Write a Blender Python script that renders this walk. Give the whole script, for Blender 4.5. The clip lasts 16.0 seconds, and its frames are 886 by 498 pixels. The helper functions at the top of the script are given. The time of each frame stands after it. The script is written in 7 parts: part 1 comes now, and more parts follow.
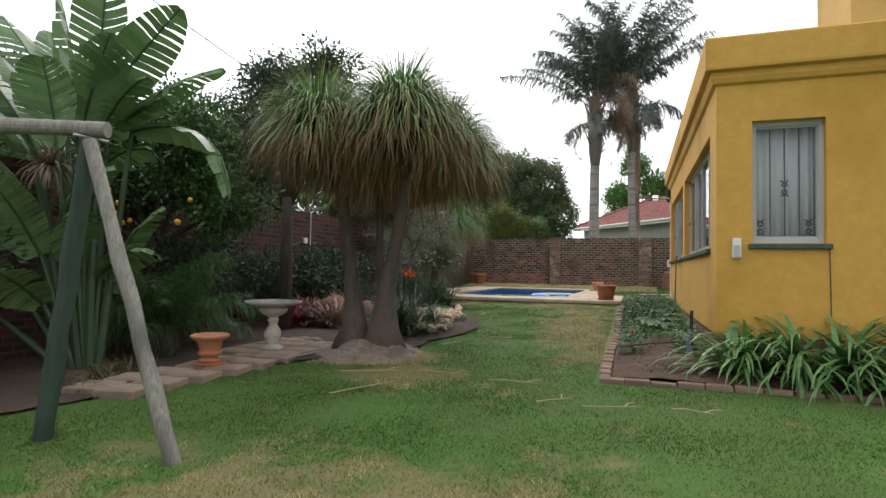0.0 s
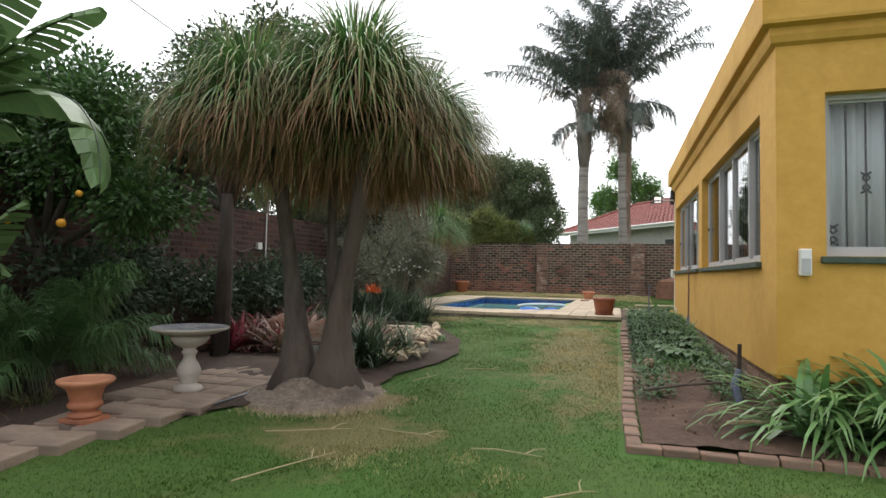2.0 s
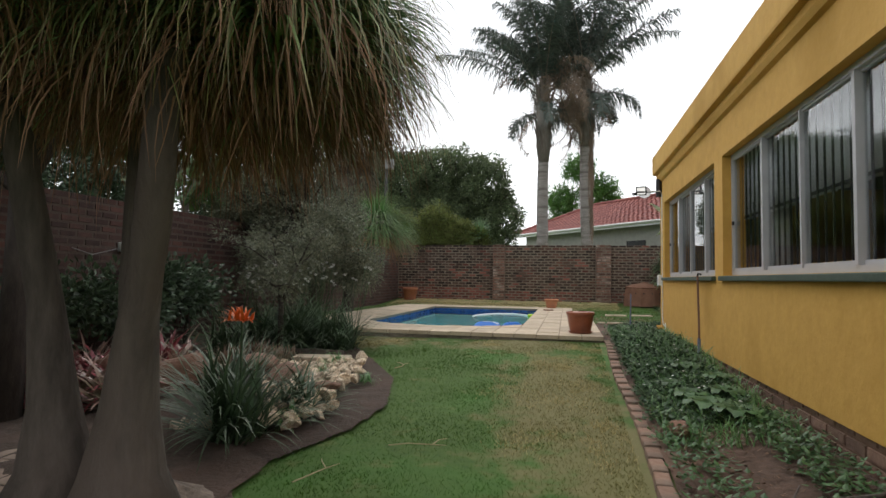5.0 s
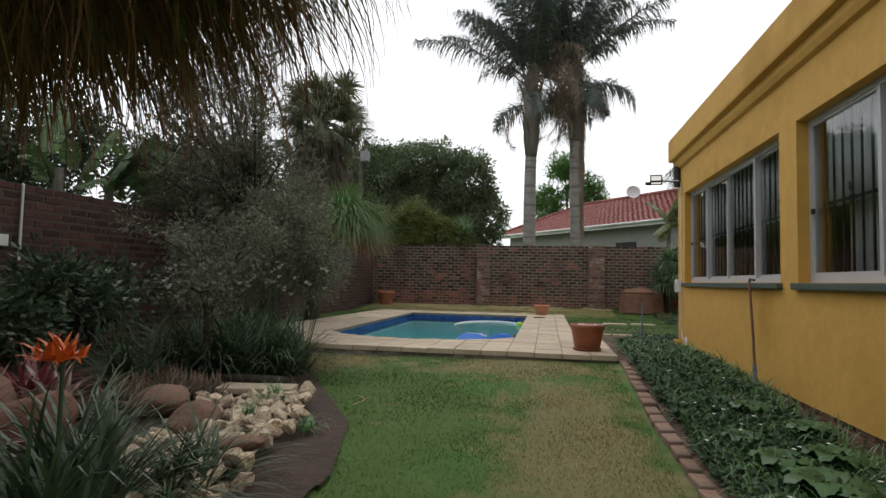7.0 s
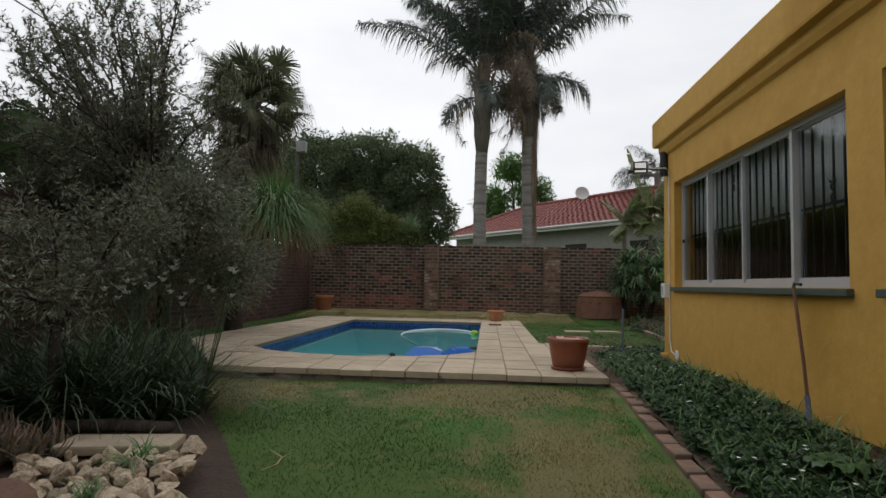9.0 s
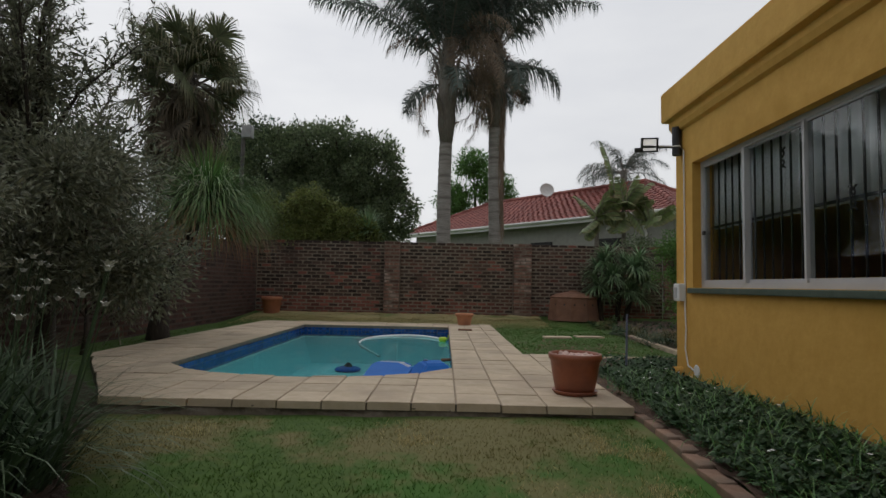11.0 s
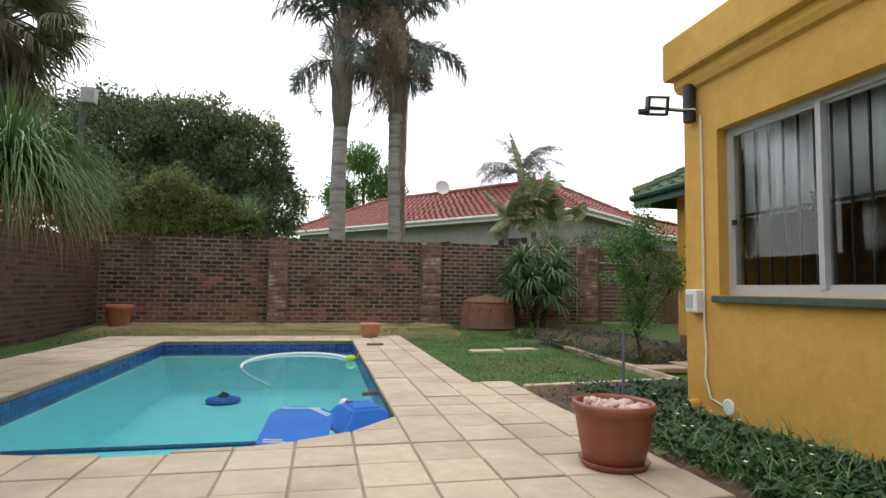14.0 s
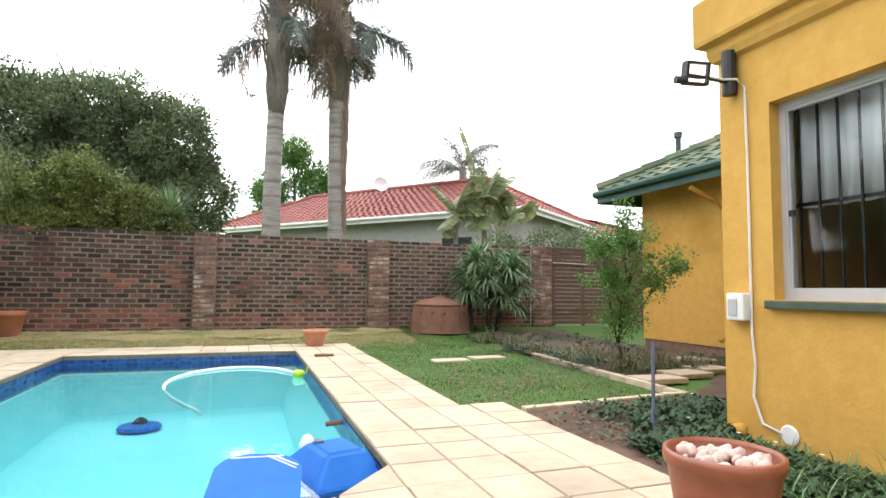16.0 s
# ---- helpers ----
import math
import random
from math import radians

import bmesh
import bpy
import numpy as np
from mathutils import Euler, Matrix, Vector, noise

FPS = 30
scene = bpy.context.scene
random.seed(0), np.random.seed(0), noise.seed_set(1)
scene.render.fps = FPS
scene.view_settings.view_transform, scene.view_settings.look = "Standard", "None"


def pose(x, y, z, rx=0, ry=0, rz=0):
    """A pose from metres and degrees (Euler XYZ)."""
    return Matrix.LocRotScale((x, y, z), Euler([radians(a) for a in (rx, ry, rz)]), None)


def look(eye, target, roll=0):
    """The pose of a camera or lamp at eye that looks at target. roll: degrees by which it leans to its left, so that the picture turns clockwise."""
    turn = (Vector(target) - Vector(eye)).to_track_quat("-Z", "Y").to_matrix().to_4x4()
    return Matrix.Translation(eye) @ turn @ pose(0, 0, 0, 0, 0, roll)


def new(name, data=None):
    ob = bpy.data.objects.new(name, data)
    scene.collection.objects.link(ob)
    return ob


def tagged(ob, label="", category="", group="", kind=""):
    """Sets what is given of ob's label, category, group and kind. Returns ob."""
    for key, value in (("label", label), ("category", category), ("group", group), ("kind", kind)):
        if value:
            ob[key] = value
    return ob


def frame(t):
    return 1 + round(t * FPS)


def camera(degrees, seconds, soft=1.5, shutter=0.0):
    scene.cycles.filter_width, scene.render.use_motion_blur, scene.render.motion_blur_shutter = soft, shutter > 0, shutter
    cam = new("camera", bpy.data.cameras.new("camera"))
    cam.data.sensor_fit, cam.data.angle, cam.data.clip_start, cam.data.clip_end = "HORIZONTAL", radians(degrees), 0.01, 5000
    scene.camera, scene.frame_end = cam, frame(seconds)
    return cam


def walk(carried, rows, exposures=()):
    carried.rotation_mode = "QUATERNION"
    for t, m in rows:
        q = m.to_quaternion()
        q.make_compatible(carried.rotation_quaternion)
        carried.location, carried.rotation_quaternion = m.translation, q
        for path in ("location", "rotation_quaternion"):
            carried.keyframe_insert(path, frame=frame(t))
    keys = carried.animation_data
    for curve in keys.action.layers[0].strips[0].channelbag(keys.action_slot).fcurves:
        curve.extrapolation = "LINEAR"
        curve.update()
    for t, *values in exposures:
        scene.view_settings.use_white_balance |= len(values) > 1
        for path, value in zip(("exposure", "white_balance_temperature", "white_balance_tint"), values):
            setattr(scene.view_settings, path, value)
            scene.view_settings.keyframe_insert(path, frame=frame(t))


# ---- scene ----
cam = camera(76.7, 16.0)
PATH = [
    (0, (0.049, -0.138, 1.228), (-0.469, 1.374, 1.288), 1.0),
    (0.5, (-0.040, 0.206, 1.270), (-0.552, 1.721, 1.331), 1.1),
    (1, (-0.146, 0.590, 1.296), (-0.641, 2.110, 1.360), 1.1),
    (1.5, (-0.226, 0.951, 1.328), (-0.711, 2.474, 1.394), 1.2),
    (2, (-0.332, 1.351, 1.354), (-0.804, 2.878, 1.426), 1.2),
    (2.5, (-0.414, 1.726, 1.366), (-0.864, 3.260, 1.440), 1.2),
    (3, (-0.486, 2.136, 1.382), (-0.915, 3.675, 1.457), 1.2),
    (3.5, (-0.558, 2.505, 1.396), (-0.965, 4.050, 1.473), 1.1),
    (4, (-0.618, 2.915, 1.420), (-1.006, 4.465, 1.500), 1.0),
    (4.5, (-0.686, 3.319, 1.438), (-1.050, 4.875, 1.519), 0.9),
    (7, (-1.066, 5.332, 1.481), (-1.357, 6.902, 1.570), 1.2),
    (7.5, (-1.156, 5.678, 1.490), (-1.422, 7.254, 1.581), 1.2),
    (8, (-1.238, 6.057, 1.512), (-1.470, 7.637, 1.604), 1.1),
    (8.5, (-1.337, 6.398, 1.513), (-1.526, 7.983, 1.610), 1.2),
    (9, (-1.399, 6.737, 1.492), (-1.527, 8.329, 1.592), 1.2),
    (11.5, (-1.696, 8.428, 1.508), (-1.658, 10.025, 1.610), 1.1),
    (12, (-1.762, 8.782, 1.529), (-1.665, 10.375, 1.633), 1.0),
    (12.5, (-1.849, 9.090, 1.517), (-1.706, 10.681, 1.624), 0.9),
    (13, (-1.944, 9.404, 1.512), (-1.744, 10.987, 1.622), 1.0),
    (13.5, (-2.010, 9.692, 1.526), (-1.743, 11.266, 1.636), 1.0),
    (14, (-2.070, 9.993, 1.538), (-1.734, 11.554, 1.650), 0.9),
    (14.5, (-2.134, 10.239, 1.532), (-1.750, 11.788, 1.645), 0.9),
    (15, (-2.170, 10.538, 1.540), (-1.755, 12.080, 1.653), 0.9),
    (15.5, (-2.234, 10.787, 1.551), (-1.773, 12.315, 1.666), 0.7),
    (16, (-2.284, 11.041, 1.558), (-1.753, 12.546, 1.674), 0.7),
]
EXPOSURES = [(0, 0.0), (1.5, 0.18), (3.5, -0.07), (4.7, -0.27), (7, -0.58), (9, -1.0), (12.3, -1.3), (13, -0.72), (13.6, -0.3), (14.5, 0.25), (15.2, 0.56), (16, 0.84)]
walk(cam, [(t, look(eye, target, roll)) for t, eye, target, roll in PATH], EXPOSURES)

# ---- world and sun: a bright overcast sky ----
SUN_DIR = Vector((-0.30, 0.66, 0.69)).normalized()
world = bpy.data.worlds.new("overcast_sky")
scene.world = world
world.use_nodes = True
wn, wl = world.node_tree.nodes, world.node_tree.links
wn.clear()
w_out = wn.new("ShaderNodeOutputWorld")
w_bg = wn.new("ShaderNodeBackground")
w_sky = wn.new("ShaderNodeTexSky")
w_sky.sky_type = 'NISHITA'
w_sky.sun_disc = False
w_sky.sun_elevation = math.asin(SUN_DIR.z)
w_sky.sun_rotation = math.atan2(SUN_DIR.x, SUN_DIR.y)
w_tc = wn.new("ShaderNodeTexCoord")
w_map = wn.new("ShaderNodeMapping")
w_map.inputs["Scale"].default_value = (1.0, 1.0, 3.2)
w_noise = wn.new("ShaderNodeTexNoise")
w_noise.inputs["Scale"].default_value = 1.7
w_noise.inputs["Detail"].default_value = 7.0
w_noise.inputs["Roughness"].default_value = 0.55
w_ramp = wn.new("ShaderNodeValToRGB")
w_ramp.color_ramp.elements[0].position = 0.36
w_ramp.color_ramp.elements[0].color = (10.6, 10.8, 11.3, 1)
w_ramp.color_ramp.elements[1].position = 0.64
w_ramp.color_ramp.elements[1].color = (12.4, 12.5, 12.7, 1)
w_mix = wn.new("ShaderNodeMixRGB")
w_mix.inputs[0].default_value = 0.93
wl.new(w_tc.outputs["Generated"], w_map.inputs[0])
wl.new(w_map.outputs[0], w_noise.inputs["Vector"])
wl.new(w_noise.outputs["Fac"], w_ramp.inputs[0])
wl.new(w_sky.outputs[0], w_mix.inputs[1])
wl.new(w_ramp.outputs[0], w_mix.inputs[2])
# the cloud layer is brighter round the hidden sun
w_dot = wn.new("ShaderNodeVectorMath")
w_dot.operation = 'DOT_PRODUCT'
w_dot.inputs[1].default_value = SUN_DIR
wl.new(w_tc.outputs["Generated"], w_dot.inputs[0])
w_range = wn.new("ShaderNodeMapRange")
w_range.inputs["From Min"].default_value, w_range.inputs["From Max"].default_value = -1.0, 1.0
w_range.inputs["To Min"].default_value, w_range.inputs["To Max"].default_value = 0.45, 1.75
wl.new(w_dot.outputs["Value"], w_range.inputs["Value"])
w_gain = wn.new("ShaderNodeVectorMath")
w_gain.operation = 'SCALE'
wl.new(w_mix.outputs[0], w_gain.inputs[0])
wl.new(w_range.outputs[0], w_gain.inputs["Scale"])
wl.new(w_gain.outputs[0], w_bg.inputs[0])
w_bg.inputs[1].default_value = 0.1
wl.new(w_bg.outputs[0], w_out.inputs[0])
sun_data = bpy.data.lights.new("sun", 'SUN')
sun_data.energy, sun_data.angle, sun_data.color = 0.7, radians(18), (1.0, 0.96, 0.9)
sun = new("sun", sun_data)
sun.matrix_world = look(SUN_DIR * 40, (0, 0, 0))

# ---- materials ----
def material(name, c1, c2, scale=6.0, rough=0.8, bump=0.0, c3=None, big=0.7, metal=0.0, spec=0.5, detail=5.0, per=0.0, stretch=(1, 1, 1), coords="Object", trans=0.0):
    """Two-scale mottled surface: c1 to c2 by fine noise, c3 by a broad one; per: brightness that varies from piece to piece."""
    m = bpy.data.materials.new(name)
    m.use_nodes = True
    n, l = m.node_tree.nodes, m.node_tree.links
    p = n["Principled BSDF"]
    p.inputs["Roughness"].default_value = rough
    p.inputs["Metallic"].default_value = metal
    p.inputs["Specular IOR Level"].default_value = spec
    tc = n.new("ShaderNodeTexCoord")
    mp = n.new("ShaderNodeMapping")
    mp.inputs["Scale"].default_value = stretch
    l.new(tc.outputs[coords], mp.inputs[0])
    a = n.new("ShaderNodeTexNoise")
    a.inputs["Scale"].default_value = scale
    a.inputs["Detail"].default_value = detail
    a.inputs["Roughness"].default_value = 0.65
    l.new(mp.outputs[0], a.inputs["Vector"])
    ramp = n.new("ShaderNodeValToRGB")
    ramp.color_ramp.elements[0].position, ramp.color_ramp.elements[1].position = 0.3, 0.7
    ramp.color_ramp.elements[0].color, ramp.color_ramp.elements[1].color = (*c1, 1), (*c2, 1)
    l.new(a.outputs["Fac"], ramp.inputs[0])
    col = ramp.outputs[0]
    if c3 is not None:
        b = n.new("ShaderNodeTexNoise")
        b.inputs["Scale"].default_value = big
        b.inputs["Detail"].default_value = 4.0
        l.new(mp.outputs[0], b.inputs["Vector"])
        r2 = n.new("ShaderNodeMapRange")
        r2.inputs["From Min"].default_value, r2.inputs["From Max"].default_value = 0.5, 0.68
        l.new(b.outputs["Fac"], r2.inputs["Value"])
        mx = n.new("ShaderNodeMixRGB")
        l.new(r2.outputs[0], mx.inputs[0])
        l.new(col, mx.inputs[1])
        mx.inputs[2].default_value = (*c3, 1)
        col = mx.outputs[0]
    if per > 0:
        oi = n.new("ShaderNodeObjectInfo")
        ge = n.new("ShaderNodeNewGeometry")
        add = n.new("ShaderNodeMath")
        l.new(oi.outputs["Random"], add.inputs[0])
        l.new(ge.outputs["Random Per Island"], add.inputs[1])
        fr = n.new("ShaderNodeMath")
        fr.operation = 'FRACT'
        l.new(add.outputs[0], fr.inputs[0])
        mr = n.new("ShaderNodeMapRange")
        mr.inputs["To Min"].default_value, mr.inputs["To Max"].default_value = 1 - per, 1 + per
        l.new(fr.outputs[0], mr.inputs["Value"])
        hs = n.new("ShaderNodeHueSaturation")
        l.new(mr.outputs[0], hs.inputs["Value"])
        l.new(col, hs.inputs["Color"])
        col = hs.outputs[0]
    l.new(col, p.inputs["Base Color"])
    if bump > 0:
        bp = n.new("ShaderNodeBump")
        bp.inputs["Strength"].default_value = bump
        bp.inputs["Distance"].default_value = 0.02
        l.new(a.outputs["Fac"], bp.inputs["Height"])
        l.new(bp.outputs[0], p.inputs["Normal"])
    if trans > 0:
        tr = n.new("ShaderNodeBsdfTranslucent")
        l.new(col, tr.inputs["Color"])
        ms = n.new("ShaderNodeMixShader")
        ms.inputs[0].default_value = trans
        l.new(p.outputs[0], ms.inputs[1])
        l.new(tr.outputs[0], ms.inputs[2])
        l.new(ms.outputs[0], n["Material Output"].inputs[0])
    return m


def leaf_material(name, green, tip, rough=0.5, per=0.35, start=0.5, trans=0.2):
    """Leaf: green at the base, tip colour towards the end (UV v), varied from leaf to leaf."""
    m = material(name, green, tuple(c * 1.35 for c in green), 3.0, rough, per=per, trans=trans)
    n, l = m.node_tree.nodes, m.node_tree.links
    hs = [q for q in n if q.bl_idname == "ShaderNodeHueSaturation"][0]
    src = hs.inputs["Color"].links[0].from_socket
    uv = n.new("ShaderNodeUVMap")
    sp = n.new("ShaderNodeSeparateXYZ")
    l.new(uv.outputs[0], sp.inputs[0])
    mr = n.new("ShaderNodeMapRange")
    mr.inputs["From Min"].default_value = start
    l.new(sp.outputs[1], mr.inputs["Value"])
    mx = n.new("ShaderNodeMixRGB")
    l.new(mr.outputs[0], mx.inputs[0])
    l.new(src, mx.inputs[1])
    mx.inputs[2].default_value = (*tip, 1)
    l.new(mx.outputs[0], hs.inputs["Color"])
    return m


def glass_material(name, tint, gloss=1.0, ior=1.45, ripple=0.0):
    m = bpy.data.materials.new(name)
    m.use_nodes = True
    n, l = m.node_tree.nodes, m.node_tree.links
    n.remove(n["Principled BSDF"])
    t = n.new("ShaderNodeBsdfTransparent")
    t.inputs[0].default_value = (*tint, 1)
    g = n.new("ShaderNodeBsdfGlossy")
    g.inputs["Roughness"].default_value = 0.02
    f = n.new("ShaderNodeLayerWeight")
    power = n.new("ShaderNodeMath")
    power.operation = 'POWER'
    power.inputs[1].default_value = 4.0
    l.new(f.outputs["Facing"], power.inputs[0])
    mul = n.new("ShaderNodeMath")
    mul.operation = 'MULTIPLY_ADD'
    mul.use_clamp = True
    mul.inputs[1].default_value = gloss
    mul.inputs[2].default_value = ((ior - 1) / (ior + 1)) ** 2
    l.new(power.outputs[0], mul.inputs[0])
    x = n.new("ShaderNodeMixShader")
    l.new(mul.outputs[0], x.inputs[0])
    l.new(t.outputs[0], x.inputs[1])
    l.new(g.outputs[0], x.inputs[2])
    l.new(x.outputs[0], n["Material Output"].inputs[0])
    if ripple > 0:
        tc = n.new("ShaderNodeTexCoord")
        a = n.new("ShaderNodeTexNoise")
        a.inputs["Scale"].default_value = 5.0
        a.inputs["Detail"].default_value = 3.0
        l.new(tc.outputs["Object"], a.inputs["Vector"])
        bp = n.new("ShaderNodeBump")
        bp.inputs["Strength"].default_value = ripple
        bp.inputs["Distance"].default_value = 0.01
        l.new(a.outputs["Fac"], bp.inputs["Height"])
        l.new(bp.outputs[0], g.inputs["Normal"])
        l.new(bp.outputs[0], f.inputs["Normal"])
    return m


def worn_lawn(m, dry, spots):
    """Straw-coloured wear in the lawn: (x, y, rx, ry) patches broken up by noise."""
    n, l = m.node_tree.nodes, m.node_tree.links
    p = n["Principled BSDF"]
    target = p.inputs["Base Color"]
    src = target.links[0].from_socket
    tc = n.new("ShaderNodeTexCoord")
    total = None
    for x, y, rx, ry in spots:
        mp = n.new("ShaderNodeMapping")
        mp.vector_type = 'TEXTURE'
        mp.inputs["Location"].default_value = (x, y, 0.3)
        mp.inputs["Scale"].default_value = (rx, ry, 3.0)
        l.new(tc.outputs["Object"], mp.inputs[0])
        g = n.new("ShaderNodeTexGradient")
        g.gradient_type = 'SPHERICAL'
        l.new(mp.outputs[0], g.inputs[0])
        if total is None:
            total = g.outputs["Fac"]
        else:
            mx = n.new("ShaderNodeMath")
            mx.operation = 'MAXIMUM'
            l.new(total, mx.inputs[0])
            l.new(g.outputs["Fac"], mx.inputs[1])
            total = mx.outputs[0]
    ns = n.new("ShaderNodeTexNoise")
    ns.inputs["Scale"].default_value = 3.0
    ns.inputs["Detail"].default_value = 6.0
    ns.inputs["Roughness"].default_value = 0.6
    l.new(tc.outputs["Object"], ns.inputs["Vector"])
    add = n.new("ShaderNodeMath")
    add.operation = 'MULTIPLY_ADD'
    add.inputs[1].default_value = 0.5
    l.new(total, add.inputs[0])
    l.new(ns.outputs["Fac"], add.inputs[2])
    mr = n.new("ShaderNodeMapRange")
    mr.inputs["From Min"].default_value, mr.inputs["From Max"].default_value = 0.585, 0.78
    mr.inputs["To Max"].default_value = 0.7
    l.new(add.outputs[0], mr.inputs["Value"])
    mix = n.new("ShaderNodeMixRGB")
    mix.inputs[2].default_value = (*dry, 1)
    l.new(mr.outputs[0], mix.inputs[0])
    l.new(src, mix.inputs[1])
    for k in list(n):
        if k.bl_idname in ("ShaderNodeBsdfPrincipled", "ShaderNodeBsdfTranslucent"):
            l.new(mix.outputs[0], k.inputs[0])


M = {}
M["lawn"] = material("lawn", (0.039, 0.086, 0.010), (0.071, 0.130, 0.017), 18.0, 0.9, 0.12, (0.051, 0.134, 0.015), 0.9, detail=8)
M["blade"] = material("grass_blade", (0.044, 0.100, 0.011), (0.081, 0.147, 0.019), 14.0, 0.65, 0.0, (0.058, 0.153, 0.017), 0.9, per=0.18, trans=0.45)
WORN = [(-0.85, 9.4, 0.75, 3.4), (-0.45, 7.6, 0.6, 2.2), (-1.4, 11.7, 1.6, 0.8), (-3.5, 11.7, 1.0, 1.0), (-0.6, 2.0, 3.2, 1.4), (-2.2, 5.1, 0.9, 0.7), (0.6, 2.2, 1.6, 1.0), (-2.6, 21.8, 5.0, 1.6)]
worn_lawn(M["lawn"], (0.21, 0.165, 0.075), WORN)
worn_lawn(M["blade"], (0.25, 0.20, 0.085), WORN)
M["dry_blade"] = material("dry_grass_blade", (0.48, 0.40, 0.18), (0.62, 0.53, 0.28), 20.0, 0.8, per=0.15, trans=0.25)
M["soil"] = material("soil", (0.055, 0.033, 0.022), (0.12, 0.072, 0.05), 18.0, 0.95, 1.0, (0.16, 0.095, 0.065), 1.3)
M["litter"] = material("leaf_litter_soil", (0.041, 0.029, 0.020), (0.090, 0.058, 0.043), 30.0, 0.95, 1.0, (0.108, 0.065, 0.046), 1.1)
M["ochre"] = material("ochre_plaster", (0.56, 0.315, 0.062), (0.64, 0.37, 0.082), 9.0, 0.85, 0.25, (0.46, 0.25, 0.035), 0.8)
M["cream"] = material("pale_ochre_parapet", (0.64, 0.40, 0.12), (0.70, 0.46, 0.17), 8.0, 0.85, 0.25, (0.5, 0.30, 0.08), 0.9)
M["plinth"] = material("brown_brick", (0.13, 0.075, 0.05), (0.22, 0.13, 0.09), 14.0, 0.9, 0.5, per=0.3)
M["brick"] = material("clinker_brick", (0.042, 0.027, 0.021), (0.097, 0.060, 0.045), 10.0, 0.85, 0.5, (0.110, 0.051, 0.035), 1.3, per=0.6)
M["mortar"] = material("mortar", (0.180, 0.148, 0.115), (0.279, 0.234, 0.184), 12.0, 0.95, 0.3, (0.107, 0.078, 0.061), 1.0)
M["brick_pier"] = material("mixed_pier_brick", (0.141, 0.066, 0.048), (0.264, 0.150, 0.114), 14.0, 0.85, 0.5, (0.387, 0.317, 0.273), 4.5, per=0.5)
M["joint"] = material("sandy_joint", (0.26, 0.205, 0.15), (0.36, 0.285, 0.21), 25.0, 0.95, 0.3)
# side wall mortar: the shade under the trees is put into its colour
M["mortar_shaded"] = material("shade_darkened_mortar", (0.070, 0.050, 0.042), (0.119, 0.087, 0.070), 30.0, 0.95, 0.3)
M["slab"] = material("sandstone_slab", (0.470, 0.376, 0.263), (0.583, 0.479, 0.357), 9.0, 0.85, 0.3, (0.414, 0.329, 0.244), 1.6, per=0.09)
M["brick_red"] = material("reddish_clinker_brick", (0.15, 0.050, 0.036), (0.25, 0.095, 0.070), 10.0, 0.85, 0.5, (0.12, 0.052, 0.042), 1.3, per=0.45)
M["succulent"] = leaf_material("pinkish_succulent_leaf", (0.17, 0.15, 0.10), (0.34, 0.20, 0.15), 0.5, 0.3)
M["cork"] = material("corky_root_bark", (0.140, 0.109, 0.087), (0.336, 0.266, 0.210), 26.0, 0.95, 1.0, (0.119, 0.091, 0.073), 3.0)
# side wall brick: darker red of its own, with some shade in the colour
M["brick_dark"] = material("dark_red_brick_shaded", (0.039, 0.019, 0.015), (0.083, 0.039, 0.031), 10.0, 0.85, 0.5, (0.090, 0.035, 0.026), 1.3, per=0.5)
M["dry_turf"] = material("dry_turf", (0.25, 0.215, 0.09), (0.40, 0.325, 0.17), 30.0, 0.95, 0.5, (0.15, 0.19, 0.06), 1.4)
M["concrete"] = material("rough_concrete", (0.120, 0.098, 0.075), (0.225, 0.188, 0.150), 14.0, 0.95, 1.0)
M["paver"] = material("weathered_paver", (0.247, 0.176, 0.131), (0.345, 0.262, 0.203), 10.0, 0.9, 0.5, (0.180, 0.135, 0.105), 1.4, per=0.1)
M["edging"] = material("brick_edging", (0.216, 0.122, 0.083), (0.302, 0.194, 0.137), 12.0, 0.9, 0.6, (0.158, 0.122, 0.094), 2.0, per=0.2)
M["pool"] = material("pool_plaster", (0.42, 0.76, 0.78), (0.46, 0.80, 0.82), 1.2, 0.7, 0.0)
M["pooltile"] = material("blue_pool_tile", (0.012, 0.05, 0.20), (0.03, 0.10, 0.32), 20.0, 0.25, per=0.4)
M["water"] = glass_material("pool_water", (0.56, 0.92, 0.945), 0.9, 1.33, 0.10)
M["terracotta"] = material("terracotta", (0.36, 0.13, 0.065), (0.46, 0.19, 0.10), 7.0, 0.75, 0.2, (0.28, 0.11, 0.07), 2.0)
M["glazed"] = material("glazed_brown_clay", (0.23, 0.065, 0.03), (0.32, 0.10, 0.05), 6.0, 0.4, 0.1, (0.18, 0.06, 0.035), 2.0)
M["terra_light"] = material("weathered_terracotta", (0.46, 0.19, 0.10), (0.55, 0.26, 0.15), 9.0, 0.85, 0.3, (0.38, 0.17, 0.11), 2.5)
M["pebble"] = material("pink_pebble", (0.60, 0.40, 0.34), (0.75, 0.58, 0.52), 9.0, 0.7, 0.2, per=0.15)
M["rock"] = material("garden_rock", (0.560, 0.426, 0.291), (0.851, 0.717, 0.538), 7.0, 0.9, 0.8, (0.358, 0.246, 0.157), 2.2, per=0.25)
M["redrock"] = material("brown_sandstone", (0.186, 0.096, 0.065), (0.260, 0.149, 0.105), 7.0, 0.9, 0.8, per=0.2)
M["white_paint"] = material("white_paint", (0.72, 0.71, 0.69), (0.80, 0.79, 0.77), 5.0, 0.5)
